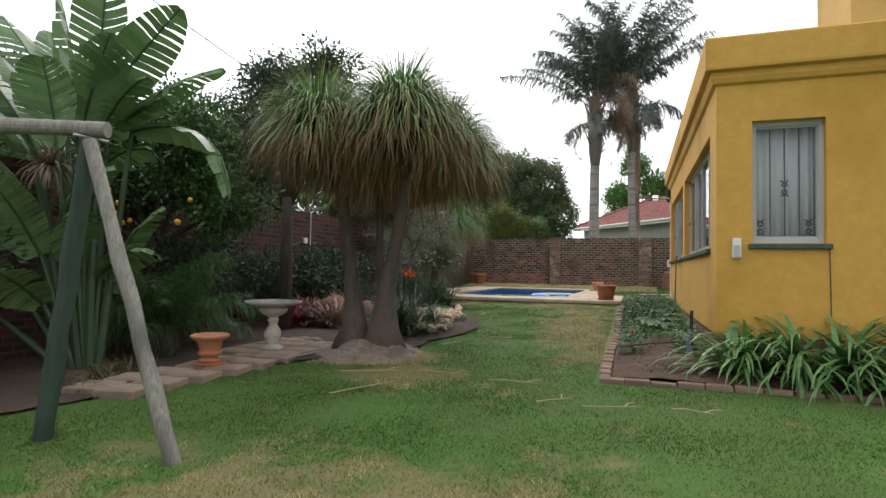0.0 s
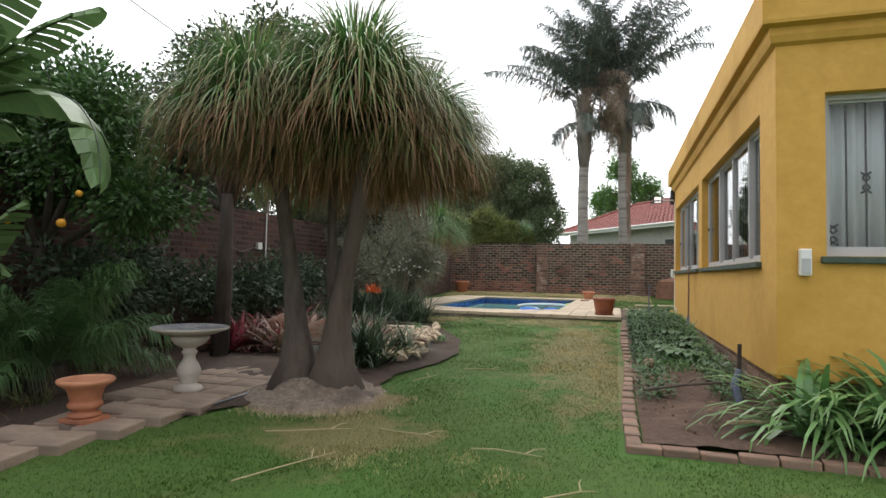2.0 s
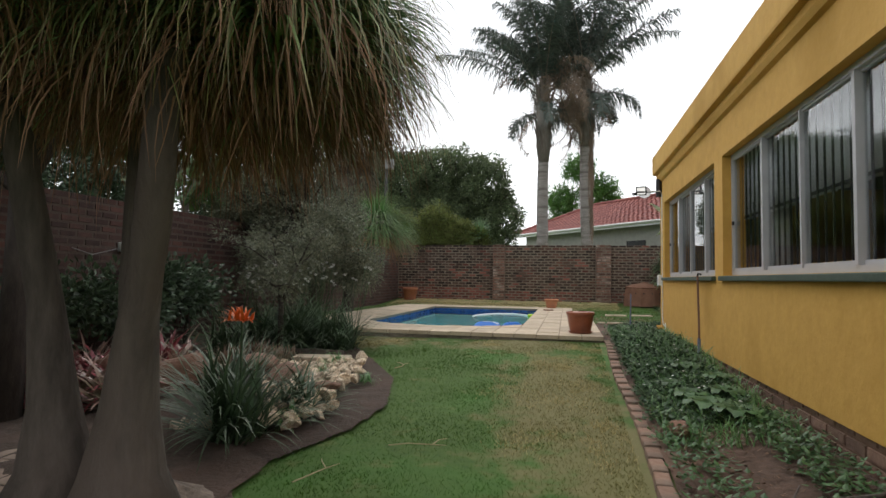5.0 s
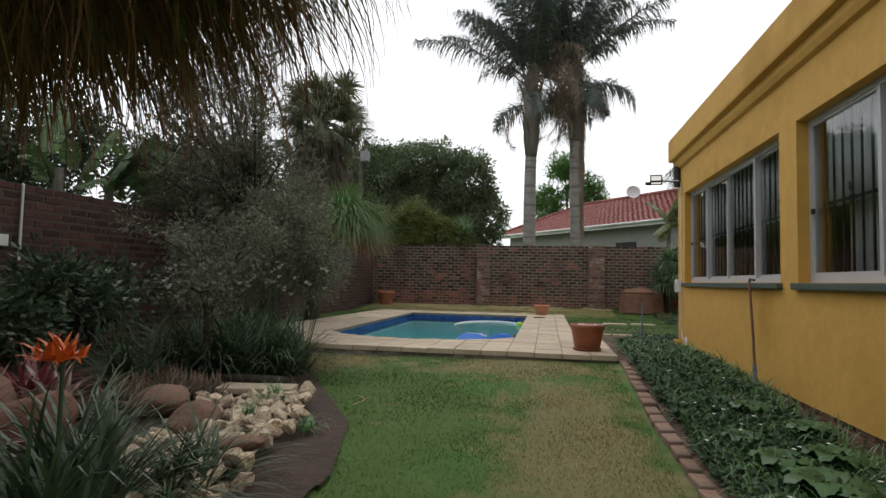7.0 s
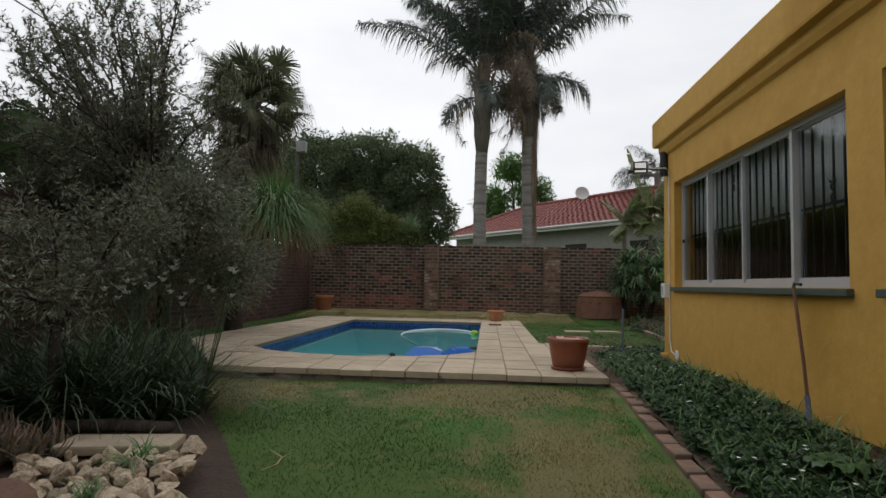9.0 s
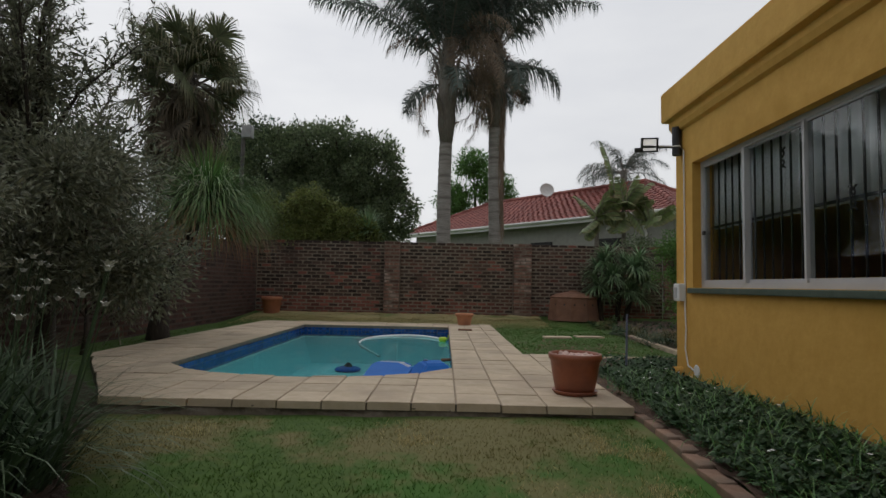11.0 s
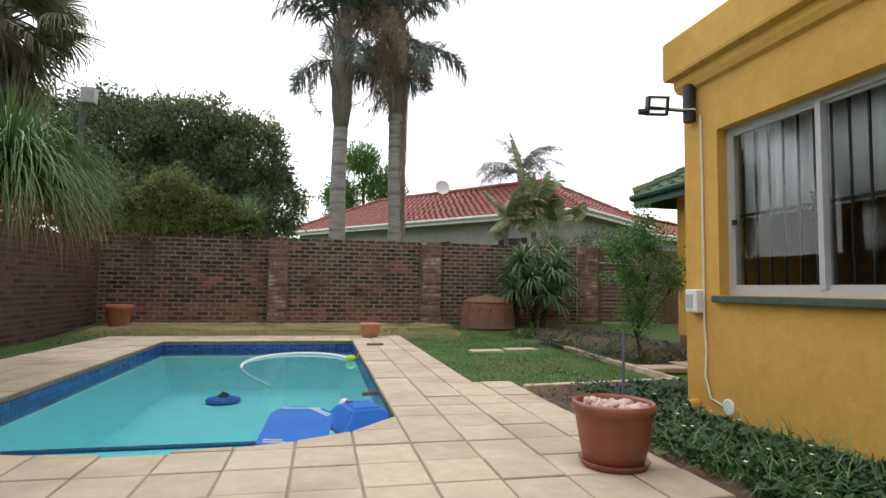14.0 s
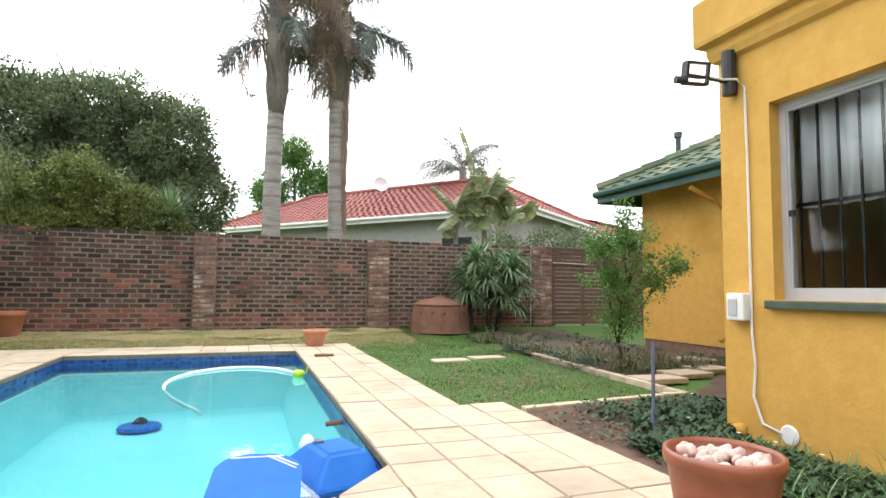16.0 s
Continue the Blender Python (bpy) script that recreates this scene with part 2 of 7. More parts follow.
M["alu"] = material("white_aluminium_frame", (0.425, 0.425, 0.433), (0.484, 0.484, 0.493), 4.0, 0.45)
M["sill"] = material("green_painted_sill", (0.045, 0.07, 0.05), (0.075, 0.10, 0.075), 12.0, 0.7, 0.2)
M["bar"] = material("black_iron", (0.012, 0.012, 0.013), (0.03, 0.03, 0.03), 12.0, 0.5, metal=0.3)
M["curtain"] = material("white_sheer_curtain", (0.80, 0.81, 0.83), (0.86, 0.87, 0.89), 5.0, 0.9, trans=0.15)
M["drape"] = material("grey_drape", (0.38, 0.37, 0.37), (0.5, 0.49, 0.48), 5.0, 0.9)
# the unlit look of the rooms is put into this dark colour
M["interior"] = material("interior_painted_dim", (0.10, 0.085, 0.07), (0.14, 0.12, 0.10), 2.0, 0.9)
M["glass"] = glass_material("window_glass", (0.90, 0.92, 0.92), 0.75, 1.5)
M["roof_red"] = material("red_roof_tile", (0.21, 0.060, 0.050), (0.32, 0.105, 0.085), 4.0, 0.7, 0.3, per=0.22)
M["roof_green"] = material("green_roof_tile", (0.05, 0.085, 0.045), (0.11, 0.145, 0.085), 5.0, 0.8, 0.4, (0.20, 0.20, 0.12), 1.5, per=0.25)
M["fascia"] = material("dark_green_fascia", (0.02, 0.07, 0.05), (0.035, 0.10, 0.07), 6.0, 0.5)
M["grey_plaster"] = material("grey_plaster", (0.34, 0.33, 0.31), (0.42, 0.41, 0.38), 5.0, 0.9, 0.2)
M["bark"] = material("grey_bark", (0.055, 0.043, 0.035), (0.128, 0.102, 0.085), 14.0, 0.95, 1.0, (0.119, 0.089, 0.072), 2.0, stretch=(1, 1, 0.22))
M["bark_dark"] = material("dark_bark", (0.03, 0.022, 0.018), (0.075, 0.058, 0.047), 14.0, 0.95, 1.0, stretch=(1, 1, 0.3))
M["palm_bark"] = material("palm_bark", (0.240, 0.216, 0.198), (0.444, 0.414, 0.384), 9.0, 0.95, 0.8, (0.180, 0.162, 0.144), 1.2, stretch=(0.480, 0.480, 6.000))
M["fibre"] = material("palm_leaf_base", (0.15, 0.13, 0.112), (0.27, 0.24, 0.21), 10.0, 0.95, 0.8, stretch=(3, 3, 0.5))
M["timber"] = material("weathered_grey_timber", (0.176, 0.167, 0.145), (0.352, 0.334, 0.299), 18.0, 0.9, 0.7, (0.141, 0.132, 0.114), 2.0, stretch=(3, 3, 0.25))
M["timber_green"] = material("green_painted_timber", (0.025, 0.045, 0.035), (0.045, 0.073, 0.056), 10.0, 0.8, 0.4, (0.070, 0.059, 0.042), 1.5, stretch=(2, 2, 0.3))
M["pony"] = leaf_material("ponytail_leaf", (0.15, 0.28, 0.10), (0.27, 0.155, 0.08), 0.42, 0.5, 0.62, 0.12)
M["pony_young"] = leaf_material("young_ponytail_leaf", (0.10, 0.21, 0.06), (0.19, 0.21, 0.09), 0.42, 0.4, 0.6, 0.15)
M["pony_dry"] = leaf_material("ponytail_dry_leaf", (0.17, 0.115, 0.055), (0.25, 0.13, 0.07), 0.7, 0.4, 0.2)
M["fan"] = leaf_material("fan_palm_leaf", (0.112, 0.128, 0.068), (0.240, 0.210, 0.128), 0.5, 0.4, 0.4)
M["fan_dry"] = leaf_material("dead_fan_leaf", (0.102, 0.082, 0.058), (0.180, 0.142, 0.098), 0.8, 0.35, 0.3)
M["frond"] = leaf_material("palm_leaflet", (0.088, 0.112, 0.096), (0.17, 0.175, 0.15), 0.5, 0.35, 0.5)
M["frond_dry"] = leaf_material("dead_palm_leaflet", (0.20, 0.145, 0.105), (0.31, 0.23, 0.17), 0.8, 0.3, 0.3)
M["tree_dark"] = leaf_material("dark_tree_leaf", (0.048, 0.078, 0.041), (0.075, 0.113, 0.057), 0.45, 0.45)
M["tree_mid"] = leaf_material("mid_tree_leaf", (0.115, 0.155, 0.078), (0.21, 0.245, 0.13), 0.45, 0.5, 0.5, 0.35)
M["tree_bright"] = leaf_material("bright_tree_leaf", (0.085, 0.19, 0.04), (0.12, 0.24, 0.05), 0.5, 0.35)
M["tree_grey"] = leaf_material("grey_olive_leaf", (0.135, 0.145, 0.092), (0.20, 0.20, 0.145), 0.55, 0.4)
M["ivy"] = leaf_material("ivy_leaf", (0.150, 0.185, 0.053), (0.246, 0.238, 0.079), 0.5, 0.45)
M["banana"] = leaf_material("banana_leaf", (0.15, 0.20, 0.08), (0.30, 0.24, 0.13), 0.5, 0.35, 0.5, 0.3)
M["citrus"] = leaf_material("citrus_leaf", (0.052, 0.115, 0.032), (0.081, 0.149, 0.040), 0.4, 0.4)
M["strap"] = leaf_material("strap_leaf", (0.086, 0.190, 0.057), (0.172, 0.287, 0.098), 0.4, 0.3)
M["strap_dark"] = leaf_material("dark_strap_leaf", (0.045, 0.078, 0.036), (0.09, 0.135, 0.065), 0.5, 0.35)
M["yucca"] = leaf_material("yucca_leaf", (0.131, 0.225, 0.109), (0.246, 0.319, 0.174), 0.45, 0.3)
M["strelitzia"] = leaf_material("strelitzia_leaf", (0.097, 0.169, 0.062), (0.157, 0.219, 0.088), 0.45, 0.25, 0.7)
M["cycad"] = leaf_material("cycad_leaflet", (0.079, 0.157, 0.058), (0.124, 0.202, 0.079), 0.4, 0.35)
M["cover"] = leaf_material("groundcover_leaf", (0.025, 0.061, 0.021), (0.043, 0.089, 0.031), 0.65, 0.4)
M["weed"] = leaf_material("broad_weed_leaf", (0.058, 0.122, 0.043), (0.072, 0.144, 0.050), 0.5, 0.3)
M["bromeliad"] = leaf_material("red_bromeliad_leaf", (0.20, 0.035, 0.045), (0.26, 0.06, 0.06), 0.4, 0.4)
M["pale_bromeliad"] = leaf_material("variegated_bromeliad_leaf", (0.15, 0.13, 0.07), (0.42, 0.27, 0.24), 0.4, 0.4, 0.3)
M["dry_grass"] = leaf_material("dry_tuft_leaf", (0.09, 0.11, 0.04), (0.24, 0.15, 0.08), 0.7, 0.35, 0.3)
M["dead_leaf"] = leaf_material("brown_dead_leaf", (0.12, 0.07, 0.04), (0.22, 0.14, 0.085), 0.8, 0.45, 0.3, 0.1)
M["straw"] = material("dry_straw", (0.38, 0.30, 0.17), (0.50, 0.42, 0.27), 9.0, 0.9)
M["white_petal"] = material("white_petal", (0.72, 0.70, 0.68), (0.80, 0.79, 0.77), 5.0, 0.7)
M["orange_petal"] = material("orange_petal", (0.75, 0.13, 0.015), (0.80, 0.20, 0.03), 8.0, 0.6)
M["pink_petal"] = material("pink_petal", (0.62, 0.24, 0.22), (0.72, 0.36, 0.33), 8.0, 0.7)
M["fruit"] = material("orange_fruit", (0.75, 0.33, 0.02), (0.80, 0.42, 0.04), 12.0, 0.45)
M["black_metal"] = material("black_coated_metal", (0.015, 0.015, 0.016), (0.03, 0.03, 0.032), 9.0, 0.45)
M["white_plastic"] = material("white_plastic", (0.74, 0.74, 0.72), (0.80, 0.80, 0.78), 4.0, 0.4)
M["reflector"] = material("silver_reflector", (0.75, 0.75, 0.73), (0.85, 0.85, 0.83), 30.0, 0.15, metal=1.0)
M["blue_plastic"] = material("blue_plastic", (0.010, 0.12, 0.46), (0.014, 0.15, 0.54), 4.0, 0.6, spec=0.2)
M["lime_plastic"] = material("lime_plastic", (0.45, 0.62, 0.03), (0.52, 0.70, 0.05), 4.0, 0.4)
M["bluegrey"] = material("faded_blue_plastic", (0.10, 0.12, 0.19), (0.17, 0.19, 0.27), 10.0, 0.6)
M["rust"] = material("rusty_brown_metal", (0.16, 0.075, 0.045), (0.24, 0.12, 0.075), 6.0, 0.8, 0.3, (0.12, 0.06, 0.04), 1.5)
M["gate"] = material("brown_gate_timber", (0.09, 0.05, 0.035), (0.15, 0.09, 0.065), 8.0, 0.85, 0.4, stretch=(0.4, 1, 5), per=0.2)
M["steel"] = material("galvanised_steel", (0.36, 0.36, 0.36), (0.48, 0.48, 0.48), 7.0, 0.4, metal=0.7)
M["pole_grey"] = material("dull_grey_pole", (0.075, 0.07, 0.066), (0.13, 0.122, 0.115), 8.0, 0.7, 0.2)
M["bath_stone"] = material("cast_stone", (0.416, 0.376, 0.320), (0.528, 0.488, 0.432), 9.0, 0.85, 0.3, (0.320, 0.288, 0.248), 2.0)
M["bath_glaze"] = material("mosaic_glaze", (0.12, 0.14, 0.20), (0.45, 0.43, 0.40), 22.0, 0.3, detail=1)

# ---- helpers for things and parts ----
def ground_z(x, y):
    """Lawn that rises gently towards the pool, then levels out behind the deck."""
    low = 0.036 * min(y, 12.0) + 0.012 * (max(-7.0, min(x, 1.0)) + 1.5)
    k = min(max((y - 8.0) / 4.0, 0.0), 1.0)
    low += 0.10 * k * k * (3 - 2 * k)
    if y <= 12.0:
        return max(low, -0.3)
    s = min((y - 12.0) / 3.0, 1.0)
    s = s * s * (3 - 2 * s)
    return low * (1 - s) + s * (0.565 + 0.065 * (min(max(y, 20.7), 23.2) - 20.7))


def thing(name, label, category, at=(0, 0, 0), group="", kind="", rz=0.0):
    e = new(name)
    e.empty_display_size = 0.1
    e.matrix_world = pose(*at, 0, 0, rz)
    return tagged(e, label, category, group, kind)


def finish(me, mats, smooth=False):
    for m in (mats if isinstance(mats, (list, tuple)) else [mats]):
        me.materials.append(m)
    if smooth:
        me.polygons.foreach_set("use_smooth", [True] * len(me.polygons))
    me.update()


def part(name, bm, mat, parent=None, label="", smooth=False):
    me = bpy.data.meshes.new(name)
    bmesh.ops.recalc_face_normals(bm, faces=bm.faces)
    bm.to_mesh(me)
    bm.free()
    finish(me, mat, smooth)
    ob = new(name, me)
    ob.parent = parent
    if label:
        ob["label"] = label
    return ob


def raw(name, verts, faces, mat, parent=None, label="", uvs=None, smooth=False):
    """Mesh object from generated vertices and faces; uvs: (u, v) for each vertex."""
    me = bpy.data.meshes.new(name)
    me.from_pydata(verts, [], faces)
    if uvs is not None:
        lay = me.uv_layers.new(name="UVMap")
        idx = np.empty(len(me.loops), dtype=np.int32)
        me.loops.foreach_get("vertex_index", idx)
        lay.data.foreach_set("uv", np.asarray(uvs, dtype=np.float32)[idx].ravel())
    finish(me, mat, smooth)
    ob = new(name, me)
    ob.parent = parent
    if label:
        ob["label"] = label
    return ob


def box(bm, x0, y0, z0, x1, y1, z1, bevel=0.0):
    r = bmesh.ops.create_cube(bm, size=1.0, matrix=Matrix.Translation(((x0 + x1) / 2, (y0 + y1) / 2, (z0 + z1) / 2)) @ Matrix.Diagonal((abs(x1 - x0), abs(y1 - y0), abs(z1 - z0), 1)))
    if bevel > 0:
        es = list({e for v in r["verts"] for e in v.link_edges})
        bmesh.ops.bevel(bm, geom=es, offset=bevel, segments=2, affect='EDGES', profile=0.6)
    return bm


def boxes(*args, bevel=0.0):
    bm = bmesh.new()
    for a in args:
        box(bm, *a, bevel=bevel)
    return bm


def tube(points, radii, seg=8, bm=None, caps=True):
    """Round tube along points; radii: one number or one for each point."""
    bm = bm or bmesh.new()
    pts = [Vector(p) for p in points]
    if not isinstance(radii, (list, tuple)):
        radii = [radii] * len(pts)
    rings = []
    up = Vector((0, 0, 1))
    for i, p in enumerate(pts):
        d = (pts[min(i + 1, len(pts) - 1)] - pts[max(i - 1, 0)]).normalized()
        a = d.cross(up if abs(d.z) < 0.95 else Vector((1, 0, 0))).normalized()
        if rings and a.dot(last) < 0:
            a = -a
        if abs(d.z) >= 0.95:
            a = (Vector((1, 0, 0)) - d * d.x).normalized()
        last = a
        b = d.cross(a)
        rings.append([bm.verts.new(p + (a * math.cos(k * math.tau / seg) + b * math.sin(k * math.tau / seg)) * radii[i]) for k in range(seg)])
    for r0, r1 in zip(rings, rings[1:]):
        for k in range(seg):
            bm.faces.new((r0[k], r0[(k + 1) % seg], r1[(k + 1) % seg], r1[k]))
    if caps:
        bm.faces.new(rings[0])
        bm.faces.new(rings[-1])
    return bm


def lathe(profile, seg=32, bm=None, wobble=0.0):
    """Turned shape about z from (radius, height) pairs, bottom to top and back down inside."""
    bm = bm or bmesh.new()
    rings = []
    for r, z in profile:
        if r < 1e-4:
            rings.append([bm.verts.new((0, 0, z))])
        else:
            rings.append([bm.verts.new((r * math.cos(k * math.tau / seg) * (1 + wobble * noise.noise((k * 0.7, z * 3, 1))), r * math.sin(k * math.tau / seg), z)) for k in range(seg)])
    for a, b in zip(rings, rings[1:]):
        for k in range(seg):
            k2 = (k + 1) % seg
            if len(a) == 1 and len(b) > 1:
                bm.faces.new((a[0], b[k2], b[k]))
            elif len(b) == 1 and len(a) > 1:
                bm.faces.new((a[k], a[k2], b[0]))
            elif len(a) > 1:
                bm.faces.new((a[k], a[k2], b[k2], b[k]))
    return bm


def inside(x, y, poly):
    c = False
    for (x0, y0), (x1, y1) in zip(poly, poly[1:] + poly[:1]):
        if (y0 > y) != (y1 > y) and x < (x1 - x0) * (y - y0) / (y1 - y0) + x0:
            c = not c
    return c


def bed_rise(x, y):
    """Soil banked up against the house wall."""
    s = min(max((x + 0.05) / 0.85, 0.0), 1.0)
    k = 1.0 if y > 6.2 else min(max((y - 5.4) / 0.8, 0.0), 1.0)
    f = 1.0 if y < 11 else max(0.0, 1 - (y - 11) / 2.5)
    return 0.08 * s * s * (3 - 2 * s) * k * f


def patch(name, poly, lift, mat, step=0.05, rough=0.03, label="", bank=False):
    """Uneven sheet of soil laid over the ground inside an outline."""
    xs, ys = [p[0] for p in poly], [p[1] for p in poly]
    verts, faces, idx = [], [], {}
    def vert(i, j):
        if (i, j) not in idx:
            x, y = i * step, j * step
            x += 0.3 * step * noise.noise((x * 5, y * 5, 2))
            y += 0.3 * step * noise.noise((x * 5, y * 5, 7))
            idx[i, j] = len(verts)
            verts.append((x, y, ground_z(x, y) + lift + (bed_rise(x, y) if bank else 0) + rough * (noise.noise((x * 2.1, y * 2.1, 0)) + 0.6 * noise.noise((x * 7, y * 7, 4)))))
        return idx[i, j]
    for i in range(int(min(xs) / step) - 1, int(max(xs) / step) + 2):
        for j in range(int(min(ys) / step) - 1, int(max(ys) / step) + 2):
            if inside((i + 0.5) * step, (j + 0.5) * step, poly):
                faces.append((vert(i, j), vert(i + 1, j), vert(i + 1, j + 1), vert(i, j + 1)))
    return tagged(raw(name, verts, faces, mat, smooth=True), label, "soil", kind="structure")


class Blades:
    """Collects ribbons and leaves as one mesh."""
    def __init__(self):
        self.v, self.f, self.uv = [], [], []

    def ribbon(self, pts, width, side, taper=True, fold=0.0):
        n = len(pts)
        base = len(self.v)
        for i, p in enumerate(pts):
            s = i / (n - 1)
            w = width * (1 - s ** 2 if taper else 1.0) * 0.5 + 0.0006
            self.v.append(tuple(p - side * w))
            self.v.append(tuple(p + side * w))
            self.uv += [(0, s), (1, s)]
        for i in range(n - 1):
            a = base + 2 * i
            self.f.append((a, a + 1, a + 3, a + 2))

    def leaf(self, p, d, side, length, width, up=None, v=0.5):
        """Pointed leaf, folded a little along its middle."""
        base = len(self.v)
        n = d.cross(side)
        m = p + d * length * 0.45
        for q, s in ((p, 0.0), (m - side * width * 0.5 + n * width * 0.12, 0.5), (p + d * length, 1.0), (m + side * width * 0.5 + n * width * 0.12, 0.5)):
            self.v.append(tuple(q))
            self.uv.append((0, s))
        self.f.append((base, base + 1, base + 2, base + 3))

    def arch(self, p, heading, rise, length, droop, width, segs=6, twist=0.0):
        """Arching blade: starts at the angle rise, bends down by droop over its length."""
        d = Vector((math.cos(heading), math.sin(heading), 0))
        side = Vector((-d.y, d.x, 0))
        pts, q, a = [p.copy()], p.copy(), rise
        for i in range(segs):
            a = max(a - droop * (0.4 + 1.2 * i / segs) / segs, -1.5)
            q = q + (d * math.cos(a) + Vector((0, 0, math.sin(a)))) * (length / segs)
            q = q + side * (twist * length / segs * (i / segs))
            pts.append(q)
        self.ribbon(pts, width, side)

    def make(self, name, mat, parent=None, label="", smooth=False):
        return raw(name, self.v, self.f, mat, parent, label, self.uv, smooth)


def rnd(a, b):
    return random.uniform(a, b)


def rand_dir():
    z, a = rnd(-1, 1), rnd(0, math.tau)
    r = math.sqrt(1 - z * z)
    return Vector((r * math.cos(a), r * math.sin(a), z))


def foliage(blobs, count, size, shell=0.55, aspect=0.5, droop=0.2):
    """Leaves in clumps spread through uneven blobs: (centre, radii) each."""
    B = Blades()
    vols = [max(r[0] * r[1] * r[2], 1e-3) ** 0.67 for c, r in blobs]
    tot = sum(vols)
    for (c, r), v in zip(blobs, vols):
        n = int(count * v / tot)
        clumps = max(n // 28, 1)
        for k in range(clumps):
            d = rand_dir()
            d.z = d.z * 0.9 + 0.1
            rad = rnd(shell, 1.0) * (0.82 + 0.36 * noise.noise(d * 2.3 + Vector(c)))
            cc = Vector((c[0] + d.x * r[0] * rad, c[1] + d.y * r[1] * rad, c[2] + d.z * r[2] * rad))
            spread = size * 2.5
            for i in range(28):
                e = rand_dir()
                p = cc + e * spread * rnd(0.2, 1.0)
                dd = (e + d * 0.5 + Vector((0, 0, -droop))).normalized()
                s = dd.cross(rand_dir()).normalized()
                B.leaf(p, dd, s, size * rnd(0.7, 1.3), size * aspect * rnd(0.8, 1.2))
    return B


def limb_tree(name, label, at, trunk, blobs, leaves, size, leaf_mat, bark, r=0.12, shell=0.55, aspect=0.5, group=""):
    """Tree or shrub: a tapered trunk with a limb into each blob of the crown."""
    t = thing(name, label, "tree" if "tree" in name else "shrub", at, group)
    bm = tube([(0, 0, -0.1), (0.03, 0.02, trunk * 0.5), (0.0, 0.05, trunk)], [r * 1.25, r, r * 0.8], 9)
    top = Vector((0, 0.05, trunk * 0.9))
    for c, rr in blobs:
        c = Vector(c)
        mid = top.lerp(c, 0.5) + Vector((rnd(-.1, .1), rnd(-.1, .1), 0.1))
        tube([top, mid, c], [r * 0.6, r * 0.4, r * 0.12], 6, bm)
        for k in range(4):
            e = c + Vector((rr[0] * rnd(-.8, .8), rr[1] * rnd(-.8, .8), rr[2] * rnd(-.3, .8)))
            tube([mid, mid.lerp(e, 0.5) + Vector((0, 0, 0.08)), e], [r * 0.28, r * 0.16, r * 0.05], 5, bm)
    part("trunk", bm, bark, t, smooth=True)
    foliage(blobs, leaves, size, shell, aspect).make("crown", leaf_mat, t)
    return t


# ---- the ground, one sheet to the horizon ----
POOL = [(-4.50, 14.0), (-1.53, 14.0), (-1.53, 19.7), (-4.50, 19.7)]
def axis(lo, hi, step):
    a = [lo + step * i for i in range(int(round((hi - lo) / step)) + 1)]
    far = [1, 3, 8, 20, 60, 160, 500]
    return [lo - f for f in reversed(far)] + a + [hi + f for f in far]
gx, gy = axis(-8.1, 8.1, 0.3), axis(-3.0, 25.5, 0.3)
gverts = [(x, y, ground_z(x, y) + (0.012 * noise.noise((x * 1.7, y * 1.7, 0)) if -8 < x < 8 else 0)) for y in gy for x in gx]
gfaces = []
for j in range(len(gy) - 1):
    for i in range(len(gx) - 1):
        cx, cy = (gx[i] + gx[i + 1]) / 2, (gy[j] + gy[j + 1]) / 2
        if -4.75 < cx < -1.3 and 13.1 < cy < 19.9:
            continue
        a = j * len(gx) + i
        gfaces.append((a, a + 1, a + 1 + len(gx), a + len(gx)))
ground = tagged(raw("ground", gverts, gfaces, M["lawn"], smooth=True), "green lawn with dry straw-coloured patches", "lawn", kind="structure")

BED_R = [(-0.14, 5.40), (6.0, 5.40), (6.0, 6.2), (0.9, 6.2), (0.9, 14.0), (3.0, 14.0), (3.0, 16.2), (1.55, 15.15), (-0.25, 15.05), (-0.25, 12.32), (-0.14, 12.2)]
BED_L = [(-7.0, -3.0), (-4.9, -3.0), (-4.55, 0.5), (-4.46, 2.8), (-4.2, 3.4), (-3.9, 4.6), (-3.45, 5.4), (-2.55, 6.4), (-2.6, 7.1), (-2.36, 7.8), (-2.30, 8.5), (-2.55, 9.5), (-3.2, 10.5), (-3.8, 11.4), (-4.15, 12.35), (-5.1, 13.5), (-6.1, 14.3), (-6.4, 14.6), (-6.4, 8.0)]
patch("soil_bed_right", BED_R, 0.045, M["soil"], label="bare brown soil bed along the house", bank=True)
patch("ground_dry_strip", [(-6.4, 21.75), (-5.2, 22.0), (-4.0, 21.7), (-2.9, 21.95), (-1.8, 21.6), (-0.9, 21.9), (0.1, 22.1), (0.9, 22.5), (0.8, 22.9), (-6.4, 22.9)], 0.012, M["dry_turf"], label="worn straw-coloured turf along the back wall")
patch("soil_bed_left", BED_L, 0.026, M["litter"], step=0.025, rough=0.012, label="shaded brown soil bed under the trees")
patch("soil_bed_shrubs", [(1.7, 16.4), (4.4, 16.4), (4.4, 22.0), (2.6, 22.0), (1.75, 18.6)], 0.045, M["litter"], label="planted soil bed beside the back path")

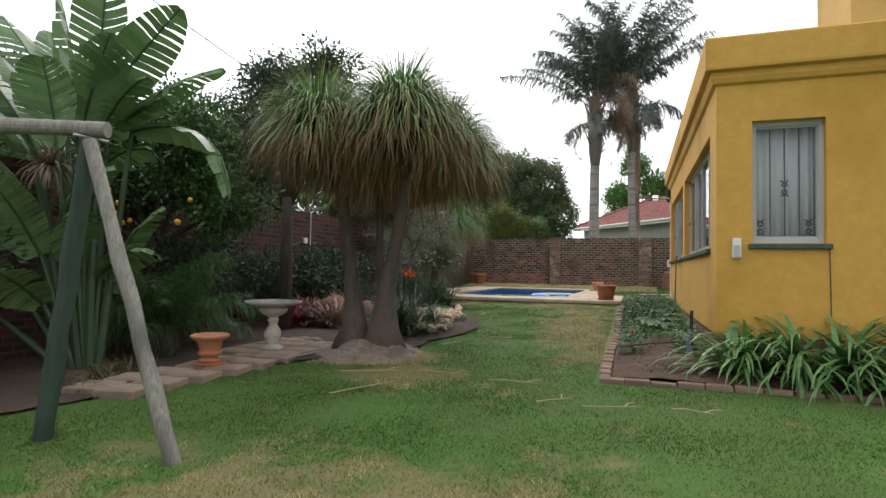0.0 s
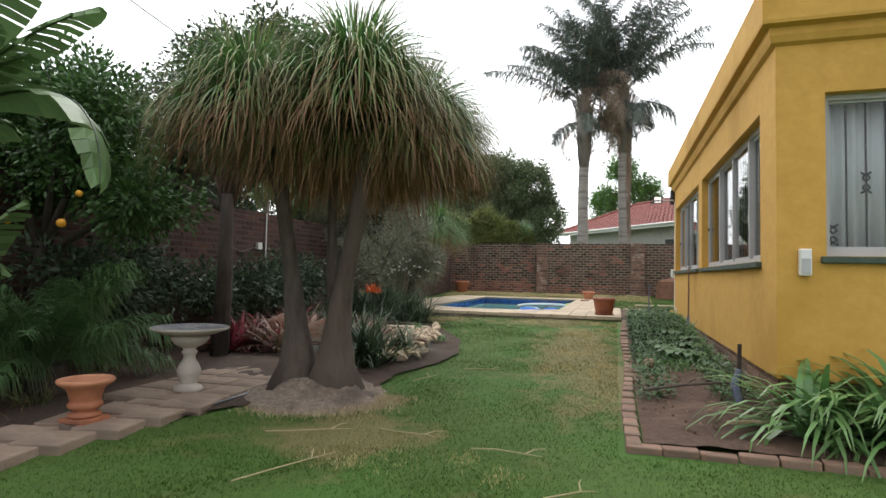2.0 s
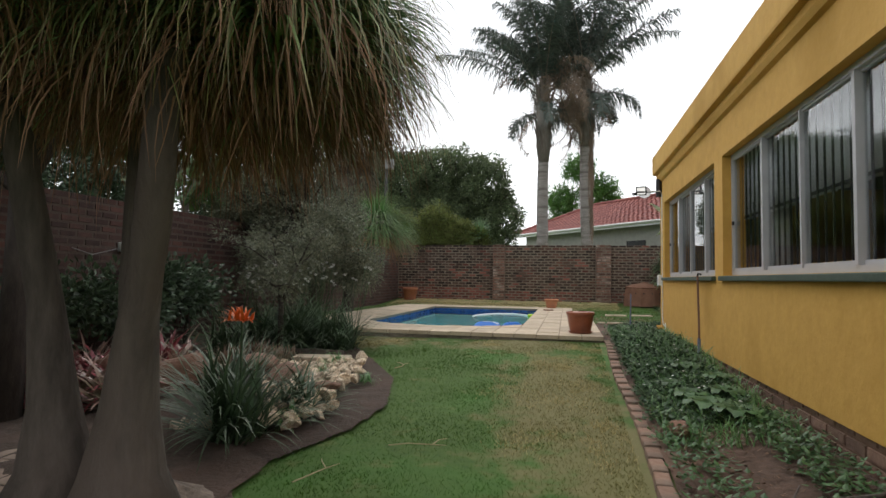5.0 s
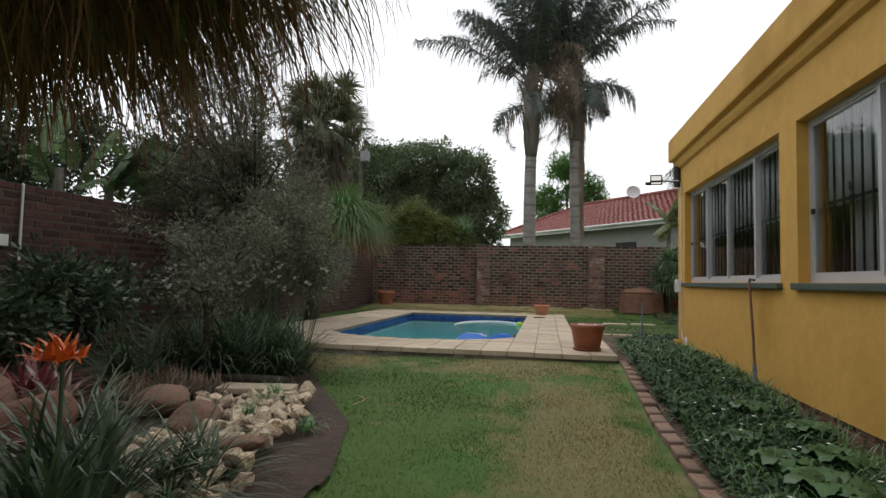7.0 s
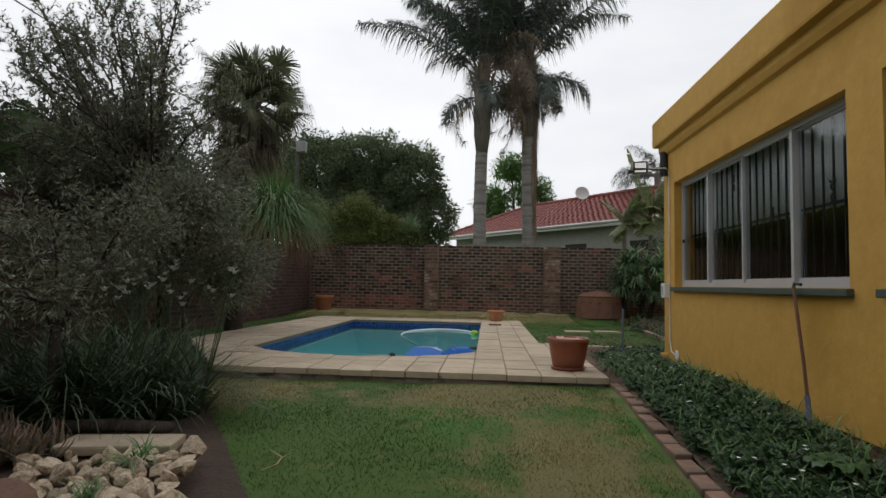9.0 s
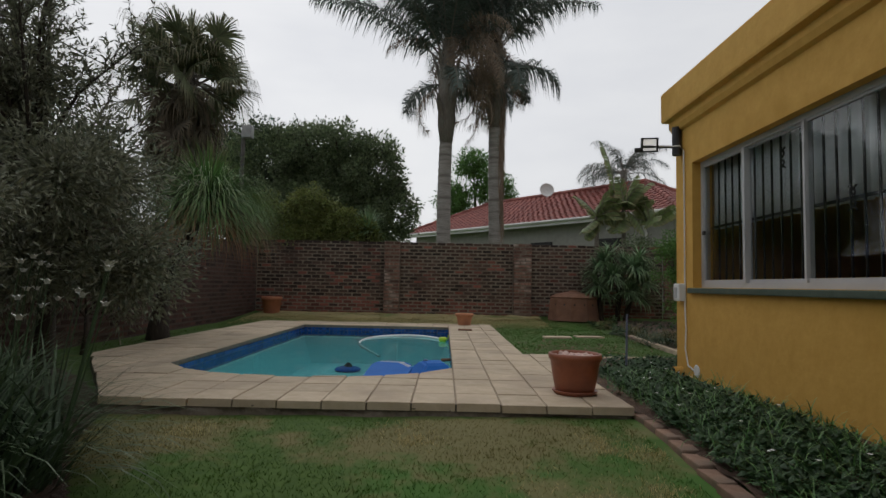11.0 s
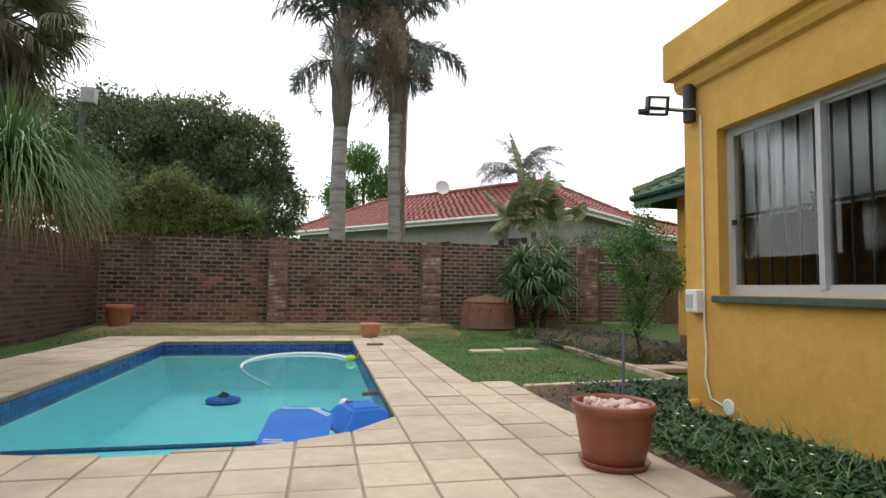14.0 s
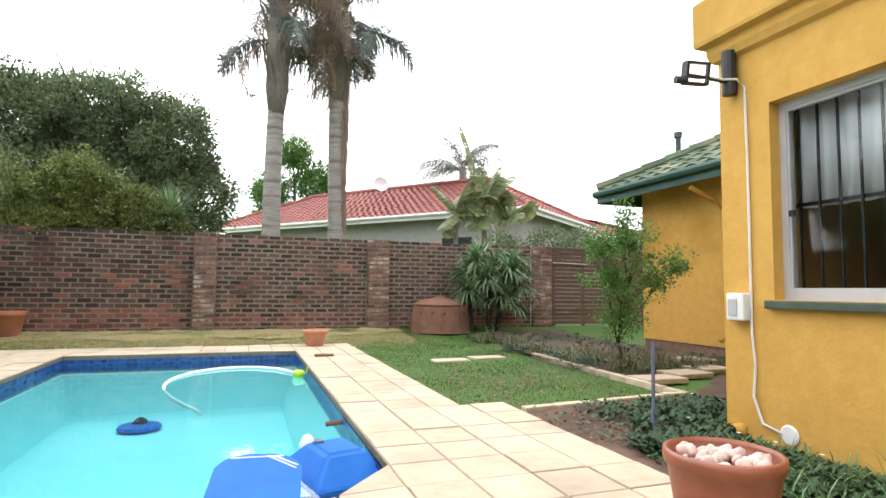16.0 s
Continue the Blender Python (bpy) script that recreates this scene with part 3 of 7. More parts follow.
# ---- the house ----
HW, HS, HN, HE = 0.84, 6.18, 14.05, 6.5
ROOF = 3.05
def wall_with_holes(name, holes, label, x0=None, y0=None, a0=0, a1=1, z0=0.3, z1=3.2, thick=0.24, mat=None):
    """Wall along y (x0 given) or along x (y0 given), with openings (a, b, low, high)."""
    bm = bmesh.new()
    cuts = sorted({a0, a1, *[h[0] for h in holes], *[h[1] for h in holes]})
    for a, b in zip(cuts, cuts[1:]):
        spans = [(z0, z1)]
        for h in holes:
            if h[0] <= a + 1e-6 and h[1] >= b - 1e-6:
                spans = [(z0, h[2]), (h[3], z1)]
        for lo, hi in spans:
            if x0 is not None:
                box(bm, x0, a, lo, x0 + thick, b, hi)
            else:
                box(bm, a, y0, lo, b, y0 + thick, hi)
    bmesh.ops.remove_doubles(bm, verts=bm.verts, dist=1e-4)
    return tagged(part(name, bm, mat or M["ochre"]), label, "wall", kind="structure")
WB, WC = (6.68, 10.07, 1.52, 2.78), (10.40, 13.66, 1.52, 2.78)
WA = (1.17, 1.81, 1.55, 2.79)
wall_with_holes("wall_west", [WB, WC], "ochre plastered house wall with two wide windows", x0=HW, a0=HS, a1=HN, z0=0.62)
wall_with_holes("wall_south", [WA], "ochre plastered house wall with a barred window", y0=HS, a0=HW + 0.24, a1=HE, z0=0.62)
wall_with_holes("wall_north", [], "ochre plastered house wall", y0=HN - 0.24, a0=HW + 0.24, a1=HE, z0=0.62)
tagged(part("wall_east", boxes((HE - 0.24, HS + 0.24, 0.3, HE, HN - 0.24, 3.2)), M["ochre"]), "ochre plastered house wall", "wall", kind="structure")
plinth = tagged(part("wall_plinth", boxes((HW + 0.03, HS + 0.03, 0.1, HE, HN - 0.03, 0.62)), M["plinth"]), "brown brick plinth under the plaster", "plinth", kind="structure")
tagged(part("floor", boxes((HW + 0.26, HS + 0.26, 0.62, HE - 0.26, HN - 0.26, 0.66)), M["interior"]), "interior floor in a dimmed colour", "floor", kind="structure")
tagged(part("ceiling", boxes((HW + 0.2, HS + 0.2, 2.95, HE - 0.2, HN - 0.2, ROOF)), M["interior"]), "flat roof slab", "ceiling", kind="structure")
tagged(part("wall_inner", boxes((4.6, HS + 0.26, 0.67, 4.7, HN - 0.26, 2.94)), M["interior"]), "interior wall in a dimmed colour", "wall", kind="structure")

def rim(x0, y0, x1, y1, z0, z1, w):
    """Open rectangular band of width w."""
    return boxes((x0, y0, z0, x1, y0 + w, z1), (x0, y1 - w, z0, x1, y1, z1), (x0, y0 + w, z0, x0 + w, y1 - w, z1), (x1 - w, y0 + w, z0, x1, y1 - w, z1))
def parapet_profile():
    """Swept moulding round the roof edge: two steps under a plain band."""
    prof = [(0.0, 3.17), (0.035, 3.19), (0.055, 3.24), (0.055, 3.30), (0.11, 3.315), (0.115, 3.34), (0.115, 3.63), (0.10, 3.65), (-0.25, 3.65), (-0.25, 3.0), (0.0, 3.0)]
    bm = bmesh.new()
    corners = [(HW, HS, -1, -1), (HE, HS, 1, -1), (HE, HN, 1, 1), (HW, HN, -1, 1)]
    loops = [[bm.verts.new((x + sx * o, y + sy * o, z)) for o, z in prof] for x, y, sx, sy in corners]
    for i in range(4):
        a, b = loops[i], loops[(i + 1) % 4]
        for k in range(len(prof) - 1):
            bm.faces.new((a[k], b[k], b[k + 1], a[k + 1]))
    return bm
tagged(part("parapet", parapet_profile(), M["ochre"]), "ochre parapet with a stepped moulding", "parapet", kind="structure")
tagged(part("chimney_block", boxes((2.28, 7.0, 3.0, 3.5, 8.2, 4.9), bevel=0.015), M["cream"]), "pale ochre block standing on the roof", "chimney", kind="structure")


def window(name, label, u0, u1, z0, z1, mullions, west=True, thick_at=(), bars=True, pitch=0.125, ornament=()):
    """Sliding aluminium window set back in its opening; u runs along the wall, w goes inwards."""
    t = tagged(new(name), label, "window", kind="structure")
    base = HW if west else HS
    def B(a0, a1, w0, w1, b0, b1, bevel=0.0):
        return (base + w0, a0, b0, base + w1, a1, b1) if west else (a0, base + w0, b0, a1, base + w1, b1)
    f = 0.045
    part("window_frame", boxes(B(u0, u1, .085, .155, z0, z0 + f), B(u0, u1, .085, .155, z1 - f, z1), B(u0, u0 + f, .085, .155, z0 + f, z1 - f), B(u1 - f, u1, .085, .155, z0 + f, z1 - f)), M["alu"], t)
    edges = [u0 + f] + list(mullions) + [u1 - f]
    for i, m in enumerate(mullions):
        w = 0.020 if i in thick_at else 0.012
        part("mullion", boxes(B(m - w, m + w, .078, .140, z0 + f, z1 - f)), M["alu"], t)
    for i, (a, b) in enumerate(zip(edges, edges[1:])):
        o = .004 if i % 2 else .022
        r = .012
        part("sash", boxes(B(a, b, .090 + o, .118 + o, z0 + f, z0 + f + .03), B(a, b, .090 + o, .118 + o, z1 - f - .018, z1 - f), B(a, a + r, .090 + o, .118 + o, z0 + f + .03, z1 - f - .018), B(b - r, b, .090 + o, .118 + o, z0 + f + .03, z1 - f - .018)), M["alu"], t)
        g = part("pane", boxes(B(a + r, b - r, .102 + o, .106 + o, z0 + f + .03, z1 - f - .018)), M["glass"], t)
        g.visible_shadow = False
        if mullions and i in (0, len(edges) - 2):
            part("latch", boxes(B(b - .05 if i else a + .01, b - .01 if i else a + .05, .070, .088, z0 + .52, z0 + .56), bevel=.004), M["bar"], t)
    part("window_sill", boxes(B(u0 - 0.04, u1 + 0.04, -0.045, 0.083, z0 - 0.055, z0 - 0.004), bevel=0.008), M["sill"], t, "dark green painted sill")
    if bars:
        n = int((u1 - u0 - 0.1) / pitch)
        for k in range(n + 1):
            u = u0 + 0.06 + (u1 - u0 - 0.12) * k / n
            part("burglar_bar", boxes(B(u - .0055, u + .0055, .170, .184, z0, z1)), M["bar"], t)
        for zz in ((z0 + 0.60,) if west else ()):
            part("burglar_rail", boxes(B(u0, u1, .185, .191, zz - .012, zz + .012)), M["bar"], t)
        for u, zz in ornament:
            bm = bmesh.new()
            for s in (-1, 1):
                for s2 in (-1, 1):
                    pts = [((u + s * 0.035 * math.sin(a) * (0.4 + 0.6 * a / 4.5)), zz + s2 * (0.01 + 0.016 * a)) for a in [0.3 * k for k in range(16)]]
                    tube([(base + .177, p, q) if west else (p, base + .177, q) for p, q in pts], 0.008, 5, bm)
            part("scroll_ornament", bm, M["bar"], t)
    return t
window("window_1", "barred window with pale curtain behind the glass", *WA, [], west=False, pitch=0.11, ornament=[(1.49, 2.12), (1.27, 1.72), (1.70, 1.72)])
window("window_2", "wide sliding aluminium window with drapes behind", *WB, (7.49, 8.29, 9.12), thick_at=(0, 2), ornament=[(7.1, 2.15), (9.65, 2.15)])
window("window_3", "wide sliding aluminium window with iron bars", *WC, (11.2, 12.04, 12.85), thick_at=(0, 2), ornament=[(10.85, 2.2), (12.98, 2.12), (12.45, 2.55), (11.7, 2.12)])

def curtain(name, label, a0, a1, w, z0, z1, west=True, mat=None, waves=14):
    verts, faces = [], []
    n = waves * 6
    for i in range(n + 1):
        a = a0 + (a1 - a0) * i / n
        o = w + 0.025 * math.sin(i / 6 * math.tau) + 0.01 * math.sin(i * 0.9)
        for z in (z0, z1):
            p = (HW + o, a, z) if west else (a, HS + o, z)
            verts.append(p)
    for i in range(n):
        faces.append((2 * i, 2 * i + 2, 2 * i + 3, 2 * i + 1))
    ob = raw(name, verts, faces, mat or M["curtain"], smooth=True)
    so = ob.modifiers.new("thickness", 'SOLIDIFY')
    so.thickness = 0.004
    return tagged(ob, label, "curtain", kind="structure")
curtain("curtain", "white sheer curtain hanging behind the window", 1.10, 1.90, 0.235, 1.45, 2.9, west=False, waves=9)
curtain("curtain", "pale short curtain across the upper window", 6.72, 10.05, 0.232, 2.10, 2.9, waves=22)
curtain("curtain", "pale short curtain across the upper window", 10.42, 13.64, 0.232, 2.10, 2.9, waves=22)
curtain("curtain", "grey drape gathered at the side of the window", 9.3, 10.0, 0.36, 0.9, 2.9, mat=M["drape"], waves=9)

# ---- pool and deck ----
DECK_Z, WATER_Z = 0.63, 0.50
def bay(x):
    """Near edge of the pool: bows out towards the lawn."""
    s = (x + 3.0) / 1.38
    return 14.0 - 0.67 * max(0.0, 1 - s * s) ** 0.5 if abs(s) < 1 else 14.0
def deck_left(y):
    if y < 14.6:
        return -4.16 - (y - 12.27) * 0.67
    return -5.72 + max(0.0, y - 16.6) * 0.03
def deck_right(y):
    return -0.22 if y < 15.36 else -0.60
xcols = [-1.53 + 0.3325 * k for k in range(5)]
mid = [-4.50 + 0.33 * k for k in range(9)]
lcols = [-4.50 - 0.335 * k for k in range(5)][::-1]
cols = lcols[:-1] + mid + xcols
rows = [12.27 + 0.346 * k for k in range(6)] + [14.0 + 0.3353 * k for k in range(1, 18)] + [19.7 + 0.31 * k for k in range(1, 4)]
slab_quads = []
for j in range(len(rows) - 1):
    y0, y1 = rows[j], rows[j + 1]
    for i in range(len(cols) - 1):
        x0, x1 = cols[i], cols[i + 1]
        if x0 > -4.52 and x1 < -1.51 and 13.99 < (y0 + y1) / 2 < 19.7:
            continue
        q = []
        for x, y in ((x0, y0), (x1, y0), (x1, y1), (x0, y1)):
            if y < 14.01 and -4.38 < x < -1.62:
                y = min(y, bay(x))
            x = max(x, deck_left(y))
            x = min(x, deck_right((y0 + y1) / 2))
            q.append((x, y))
        area = 0.5 * abs(sum(q[k][0] * q[(k + 1) % 4][1] - q[(k + 1) % 4][0] * q[k][1] for k in range(4)))
        if area > 0.012:
            slab_quads.append(q)
deck = tagged(new("pavement_deck"), "sandstone paved deck round the pool", "deck", kind="structure")
def shell_outline(n=40):
    left = [(-4.50, 19.7), (-4.50, 14.0)]
    b = [(-4.38 + 2.76 * k / n, bay(-4.38 + 2.76 * k / n)) for k in range(n + 1)]
    return left + b + [(-1.53, 14.0), (-1.53, 19.7)]
def deck_base():
    """Rough concrete bed under the slabs, open where the pool is."""
    bm = bmesh.new()
    quads = []
    for q in slab_quads:
        vs = []
        for z in (0.28, 0.618):
            vs.append([bm.verts.new((x, y, z)) for x, y in q])
        bm.faces.new(vs[1])
        for k in range(4):
            bm.faces.new((vs[0][k], vs[0][(k + 1) % 4], vs[1][(k + 1) % 4], vs[1][k]))
    bmesh.ops.remove_doubles(bm, verts=bm.verts, dist=1e-3)
    for v in bm.verts:
        if v.co.y < 12.4 and v.co.z > 0.5:
            v.co.y += 0.03
    return bm
jv, jf = [], []
for q in slab_quads:
    k = len(jv)
    jv += [(x, y, .6215) for x, y in q]
    jf.append((k, k + 1, k + 2, k + 3))
part_joint = raw("joint_bed", jv, jf, M["joint"], deck, "sandy mortar between the slabs")
part("deck_base", deck_base(), M["concrete"], deck, "rough concrete edge under the slabs")

pool = tagged(new("swimming_pool"), "swimming pool with turquoise water and a blue tile band", "pool")
outline = shell_outline()
def pool_shell():
    bm = bmesh.new()
    top = [bm.verts.new((x, y, 0.40)) for x, y in outline]
    low = [bm.verts.new(((x + 3.0) * 0.86 - 3.0, (y - 16.8) * 0.92 + 16.8, -0.12)) for x, y in outline]
    n = len(outline)
    for k in range(n):
        bm.faces.new((top[k], top[(k + 1) % n], low[(k + 1) % n], low[k]))
    bm.faces.new(low)
    return bm
part("basin", pool_shell(), M["pool"], pool, "pale turquoise plastered basin", smooth=False)
def tile_band():
    bm = bmesh.new()
    n = len(outline)
    for k in range(n):
        (x0, y0), (x1, y1) = outline[k], outline[(k + 1) % n]
        d = math.hypot(x1 - x0, y1 - y0)
        m = max(1, int(round(d / 0.075)))
        ux, uy = (x1 - x0) / d, (y1 - y0) / d
        nx, ny = -uy, ux
        for a in range(m):
            for lo, hi in ((0.40, 0.456), (0.460, 0.516), (0.520, 0.572)):
                s0, s1 = d * a / m + 0.002, d * (a + 1) / m - 0.002
                vs = [bm.verts.new((x0 + ux * s + nx * 0.004, y0 + uy * s + ny * 0.004, z)) for s, z in ((s0, lo), (s1, lo), (s1, hi), (s0, hi))]
                bm.faces.new(vs)
    return bm
part("tile_band", tile_band(), M["pooltile"], pool, "dark blue mosaic tiles")["kind"] = "stuff"
def band_back():
    bm = bmesh.new()
    n = len(outline)
    a = [bm.verts.new((x, y, 0.38)) for x, y in outline]
    b = [bm.verts.new((x, y, 0.578)) for x, y in outline]
    for k in range(n):
        bm.faces.new((a[k], a[(k + 1) % n], b[(k + 1) % n], b[k]))
    return bm
part("tile_backing", band_back(), M["concrete"], pool)
wbm = bmesh.new()
wbm.faces.new([wbm.verts.new((x, y, WATER_Z)) for x, y in outline])
water = part("water_surface", wbm, M["water"], pool, "clear turquoise water")
water.visible_shadow = False

# ---- brick boundary walls ----
BW, LW = 22.96, -6.62
TOP = 2.60
COURSE, PITCH = 0.0925, 0.243
wall_back = tagged(part("wall_back", boxes((LW - 0.22, BW + 0.006, 0.3, 4.15, BW + 0.22, TOP - 0.006), (4.66, BW + 0.006, 0.3, 4.7, BW + 0.22, TOP - 0.006)), M["mortar"]), "brown face-brick boundary wall with piers", "wall", kind="structure")
wall_left = tagged(part("wall_left", boxes((LW - 0.22, -4.0, -0.4, LW - 0.006, BW + 0.005, 2.42)), M["mortar_shaded"]), "dark brick boundary wall behind the trees", "wall", kind="structure")
piers = [(-3.22, -2.83), (0.20, 0.66), (4.16, 4.66)]
for a, b in piers:
    part("pier", boxes((a + 0.01, BW - 0.10, 0.3, b - 0.01, BW + 0.011, TOP + 0.02)), M["mortar"], wall_back)

# ---- big ponytail palm on the lawn edge ----
def ponytail_crown(c, count, length, mat_green, mat_dry, parent, spread=0.13):
    """Fountain of long thin leaves; the outer, older ones are dry and hang straight down."""
    G, D = Blades(), Blades()
    for k in range(count):
        h = rnd(0, math.tau)
        s = rnd(0, 1) ** 0.8
        dry = s < 0.24
        p = Vector(c) + Vector((math.cos(h), math.sin(h), 0)) * spread * rnd(0, 1) + Vector((0, 0, rnd(-0.12, 0.18)))
        rise = min(-0.1 + 1.6 * s + rnd(-.2, .2), 1.52)
        droop = rnd(1.4, 1.9) + rise if s < 0.5 else rnd(1.2, 1.9) + rise * .85 if s < .84 else rnd(.3, 1.7)
        (D if dry else G).arch(p, h, rise, length * (rnd(0.75, 1.15) if s < .84 else rnd(.6, .95)), droop, rnd(0.010, 0.018), 9, rnd(-.3, .3))
    G.make("crown", mat_green, parent)
    D.make("dry_skirt", mat_dry, parent, "brown dry hanging leaves")


pony = thing("ponytail_palm", "large ponytail palm with swollen grey trunks and drooping leaves", "tree", (-2.98, 6.12, 0.20))
def pony_trunks():
    bm = bmesh.new()
    for pts, r in (([(-.24, -.05, .0), (-.23, -.05, .3), (-.25, -.06, .6), (-.28, -.10, 1.1), (-.34, -.25, 1.9), (-.42, -.45, 2.3)], (.30, .17, .11, .08, .068, .06)),
                   ([(.16, -.05, .0), (.16, -.05, .3), (.18, -.05, .6), (.25, -.1, 1.0), (.40, -.22, 1.5), (.60, -.4, 2.2)], (.32, .19, .13, .095, .08, .065)),
                   ([(.10, .04, .7), (.02, .10, 1.2), (-.02, .15, 2.0), (-.02, .2, 2.3)], (.065, .05, .045, .04))):
        tube(pts, r, 14, bm)
    for v in bm.verts:
        v.co.x += 0.02 * noise.noise(v.co * 6)
        v.co.y += 0.02 * noise.noise(v.co * 6 + Vector((9, 0, 0)))
    return bm
part("trunk", pony_trunks(), M["bark"], pony, "swollen grey fissured trunks", smooth=True)
part("root_base", lathe([(0.80, -0.12), (0.70, 0.0), (0.58, 0.035), (0.46, 0.07), (0.38, 0.12), (0.28, 0.18), (0.0, 0.20)], 40, wobble=0.5), M["cork"], pony, "pale corky cracked root base", smooth=True)
for c in ((-.46, -.60, 2.52), (.60, -.66, 2.58), (.10, 0.10, 2.34), (.84, .05, 2.36), (.70, .42, 2.36), (.30, .60, 2.34), (-.28, .42, 2.4), (-.48, .0, 2.4), (.42, .66, 2.44), (-.08, .80, 2.40)):
    ponytail_crown(c, 1900, rnd(.95, 1.05) if c[1] < .7 else 1.1, M["pony"], M["pony_dry"], pony)

pony2 = thing("ponytail_palm", "smaller ponytail palm beside the boundary wall", "tree", (-6.05, 16.8, 0.5))
part("trunk", tube([(0, 0, -.1), (0, 0, .2), (.05, 0, .8), (.35, -.1, 1.5), (.75, -.25, 2.0)], [.2, .16, .09, .07, .06], 12), M["bark_dark"], pony2, smooth=True)
ponytail_crown((.80, -.3, 1.98), 2300, 1.3, M["pony_young"], M["pony_dry"], pony2)

# ---- queen palms behind the back wall ----
def frond(B, base, heading, rise, length, droop, pairs=34, leaf=0.42, R=None, r=0.022):
    """Feather leaf: curved rachis with two rows of hanging leaflets."""
    d = Vector((math.cos(heading), math.sin(heading), 0))
    side = Vector((-d.y, d.x, 0))
    pts, q, a = [base.copy()], base.copy(), rise
    n = 12
    for i in range(n):
        a -= droop * (0.3 + 1.4 * i / n) / n
        q = q + (d * math.cos(a) + Vector((0, 0, math.sin(a)))) * (length / n)
        pts.append(q)
    if R is not None:
        tube(pts, [r * (1 - 0.8 * i / n) for i in range(n + 1)], 4, R, caps=False)
    for k in range(pairs):
        s = 0.16 + 0.84 * k / pairs
        i = min(int(s * n), n - 1)
        p = pts[i].lerp(pts[i + 1], s * n - i)
        t = (pts[i + 1] - pts[i]).normalized()
        ll = leaf * (0.45 + 0.75 * math.sin(math.pi * min(s * 0.95 + 0.05, 1)))
        for sg in (-1, 1):
            out = (side * sg * rnd(.5, 1.0) + t * rnd(.3, .8) + Vector((0, 0, rnd(-.8, .35)))).normalized()
            m = p + out * ll * 0.5
            e = p + out * ll * 0.85 + Vector((0, 0, -ll * rnd(.3, .7)))
            B.ribbon([p, m, e], rnd(0.017, 0.028) * leaf / 0.42, t)
    return pts


def queen_palm(at, height, fronds, label, seed, dead=7, flen=4.4, dead_side=0.0):
    random.seed(seed)
    t = thing("queen_palm", label, "tree", at, "palms behind the wall")
    bm = bmesh.new()
    n = 46
    pts, rad = [], []
    for i in range(n + 1):
        z = height * i / n
        pts.append((0.06 * math.sin(z * 0.5 + seed), 0.05 * math.cos(z * 0.4), z))
        rad.append(0.235 - 0.035 * i / n + (0.012 if i % 2 else 0.0))
    tube(pts, rad, 12, bm)
    part("trunk", bm, M["palm_bark"], t, "ringed grey trunk", smooth=True)
    top = Vector(pts[-1])
    shaft = part("crownshaft", tube([top - Vector((0, 0, .25)), top + Vector((0, 0, .4)), top + Vector((0, 0, 2.2)), top + Vector((0, 0, 3.4))], [.20, .29, .27, .12], 12), M["fibre"], t, "fibrous old leaf bases", smooth=True)
    for k in range(14):
        h = rnd(0, math.tau)
        p = top + Vector((math.cos(h) * .2, math.sin(h) * .2, rnd(.0, 2.2)))
        part("leaf_base", tube([p, p + Vector((math.cos(h) * .14, math.sin(h) * .14, .6)), p + Vector((math.cos(h) * .34, math.sin(h) * .34, 1.1))], [.08, .055, .012], 5), M["fibre"], shaft)
    G, R, D = Blades(), bmesh.new(), Blades()
    for k in range(fronds):
        h = k * 2.399 + rnd(-.25, .25)
        s = k / fronds
        low = k < 4
        frond(G, top + Vector((0, 0, 1.7 if low else 2.1 + 1.0 * s)), h, rnd(.15, .5) if low else .55 + .92 * s ** .8 + rnd(-.1, .1), flen * (rnd(.5, .68) if low else rnd(.9, 1.1)), rnd(1.5, 2.1) if low else rnd(.75, 1.35), 110, 0.66, R, .035)
    for k in range(dead):
        h = dead_side + rnd(-1.0, 1.0) if k % 4 else rnd(0, math.tau)
        frond(D, top + Vector((math.cos(h) * .22, math.sin(h) * .22, rnd(1.6, 3.6))), h, rnd(-.7, .7), flen * rnd(.4, .7), rnd(1.6, 2.6), 60, 0.46, R)
    G.make("crown", M["frond"], t)
    D.make("dead_fronds", M["frond_dry"], t, "brown dead fronds hanging down")
    part("rachis", R, M["fibre"], t)
    return t
queen_palm((-1.64, 26.0, 0.6), 5.7, 27, "tall queen palm with feathery dark fronds", 3, dead=20, dead_side=-.4)
p2 = queen_palm((0.0, 26.3, 0.6), 6.3, 27, "tall queen palm with a long dead frond down its trunk", 8, dead=16, dead_side=3.5)
E2 = Blades()
for k in range(260):
    a = rnd(-1.1, .5)
    z = 2.6 + 4.9 * rnd(0, 1) ** .7
    r = .205 + .13 * rnd(0, 1) * (z - 2.0) / 5
    q = Vector((.06 * math.sin(z * .5 + 8) + r * math.cos(a), .05 * math.cos(z * .4) + r * math.sin(a), z))
    L = rnd(.4, 1.1)
    E2.ribbon([q, q + Vector((rnd(-.02, .06), rnd(-.05, .0), -L * .5)), q + Vector((rnd(-.06, .12), rnd(-.08, .0), -L))], rnd(.014, .03), Vector((1, 0, 0)))
E2.make("hanging_dead_frond", M["frond_dry"], p2, "long brown dead frond against the trunk")
random.seed(21)

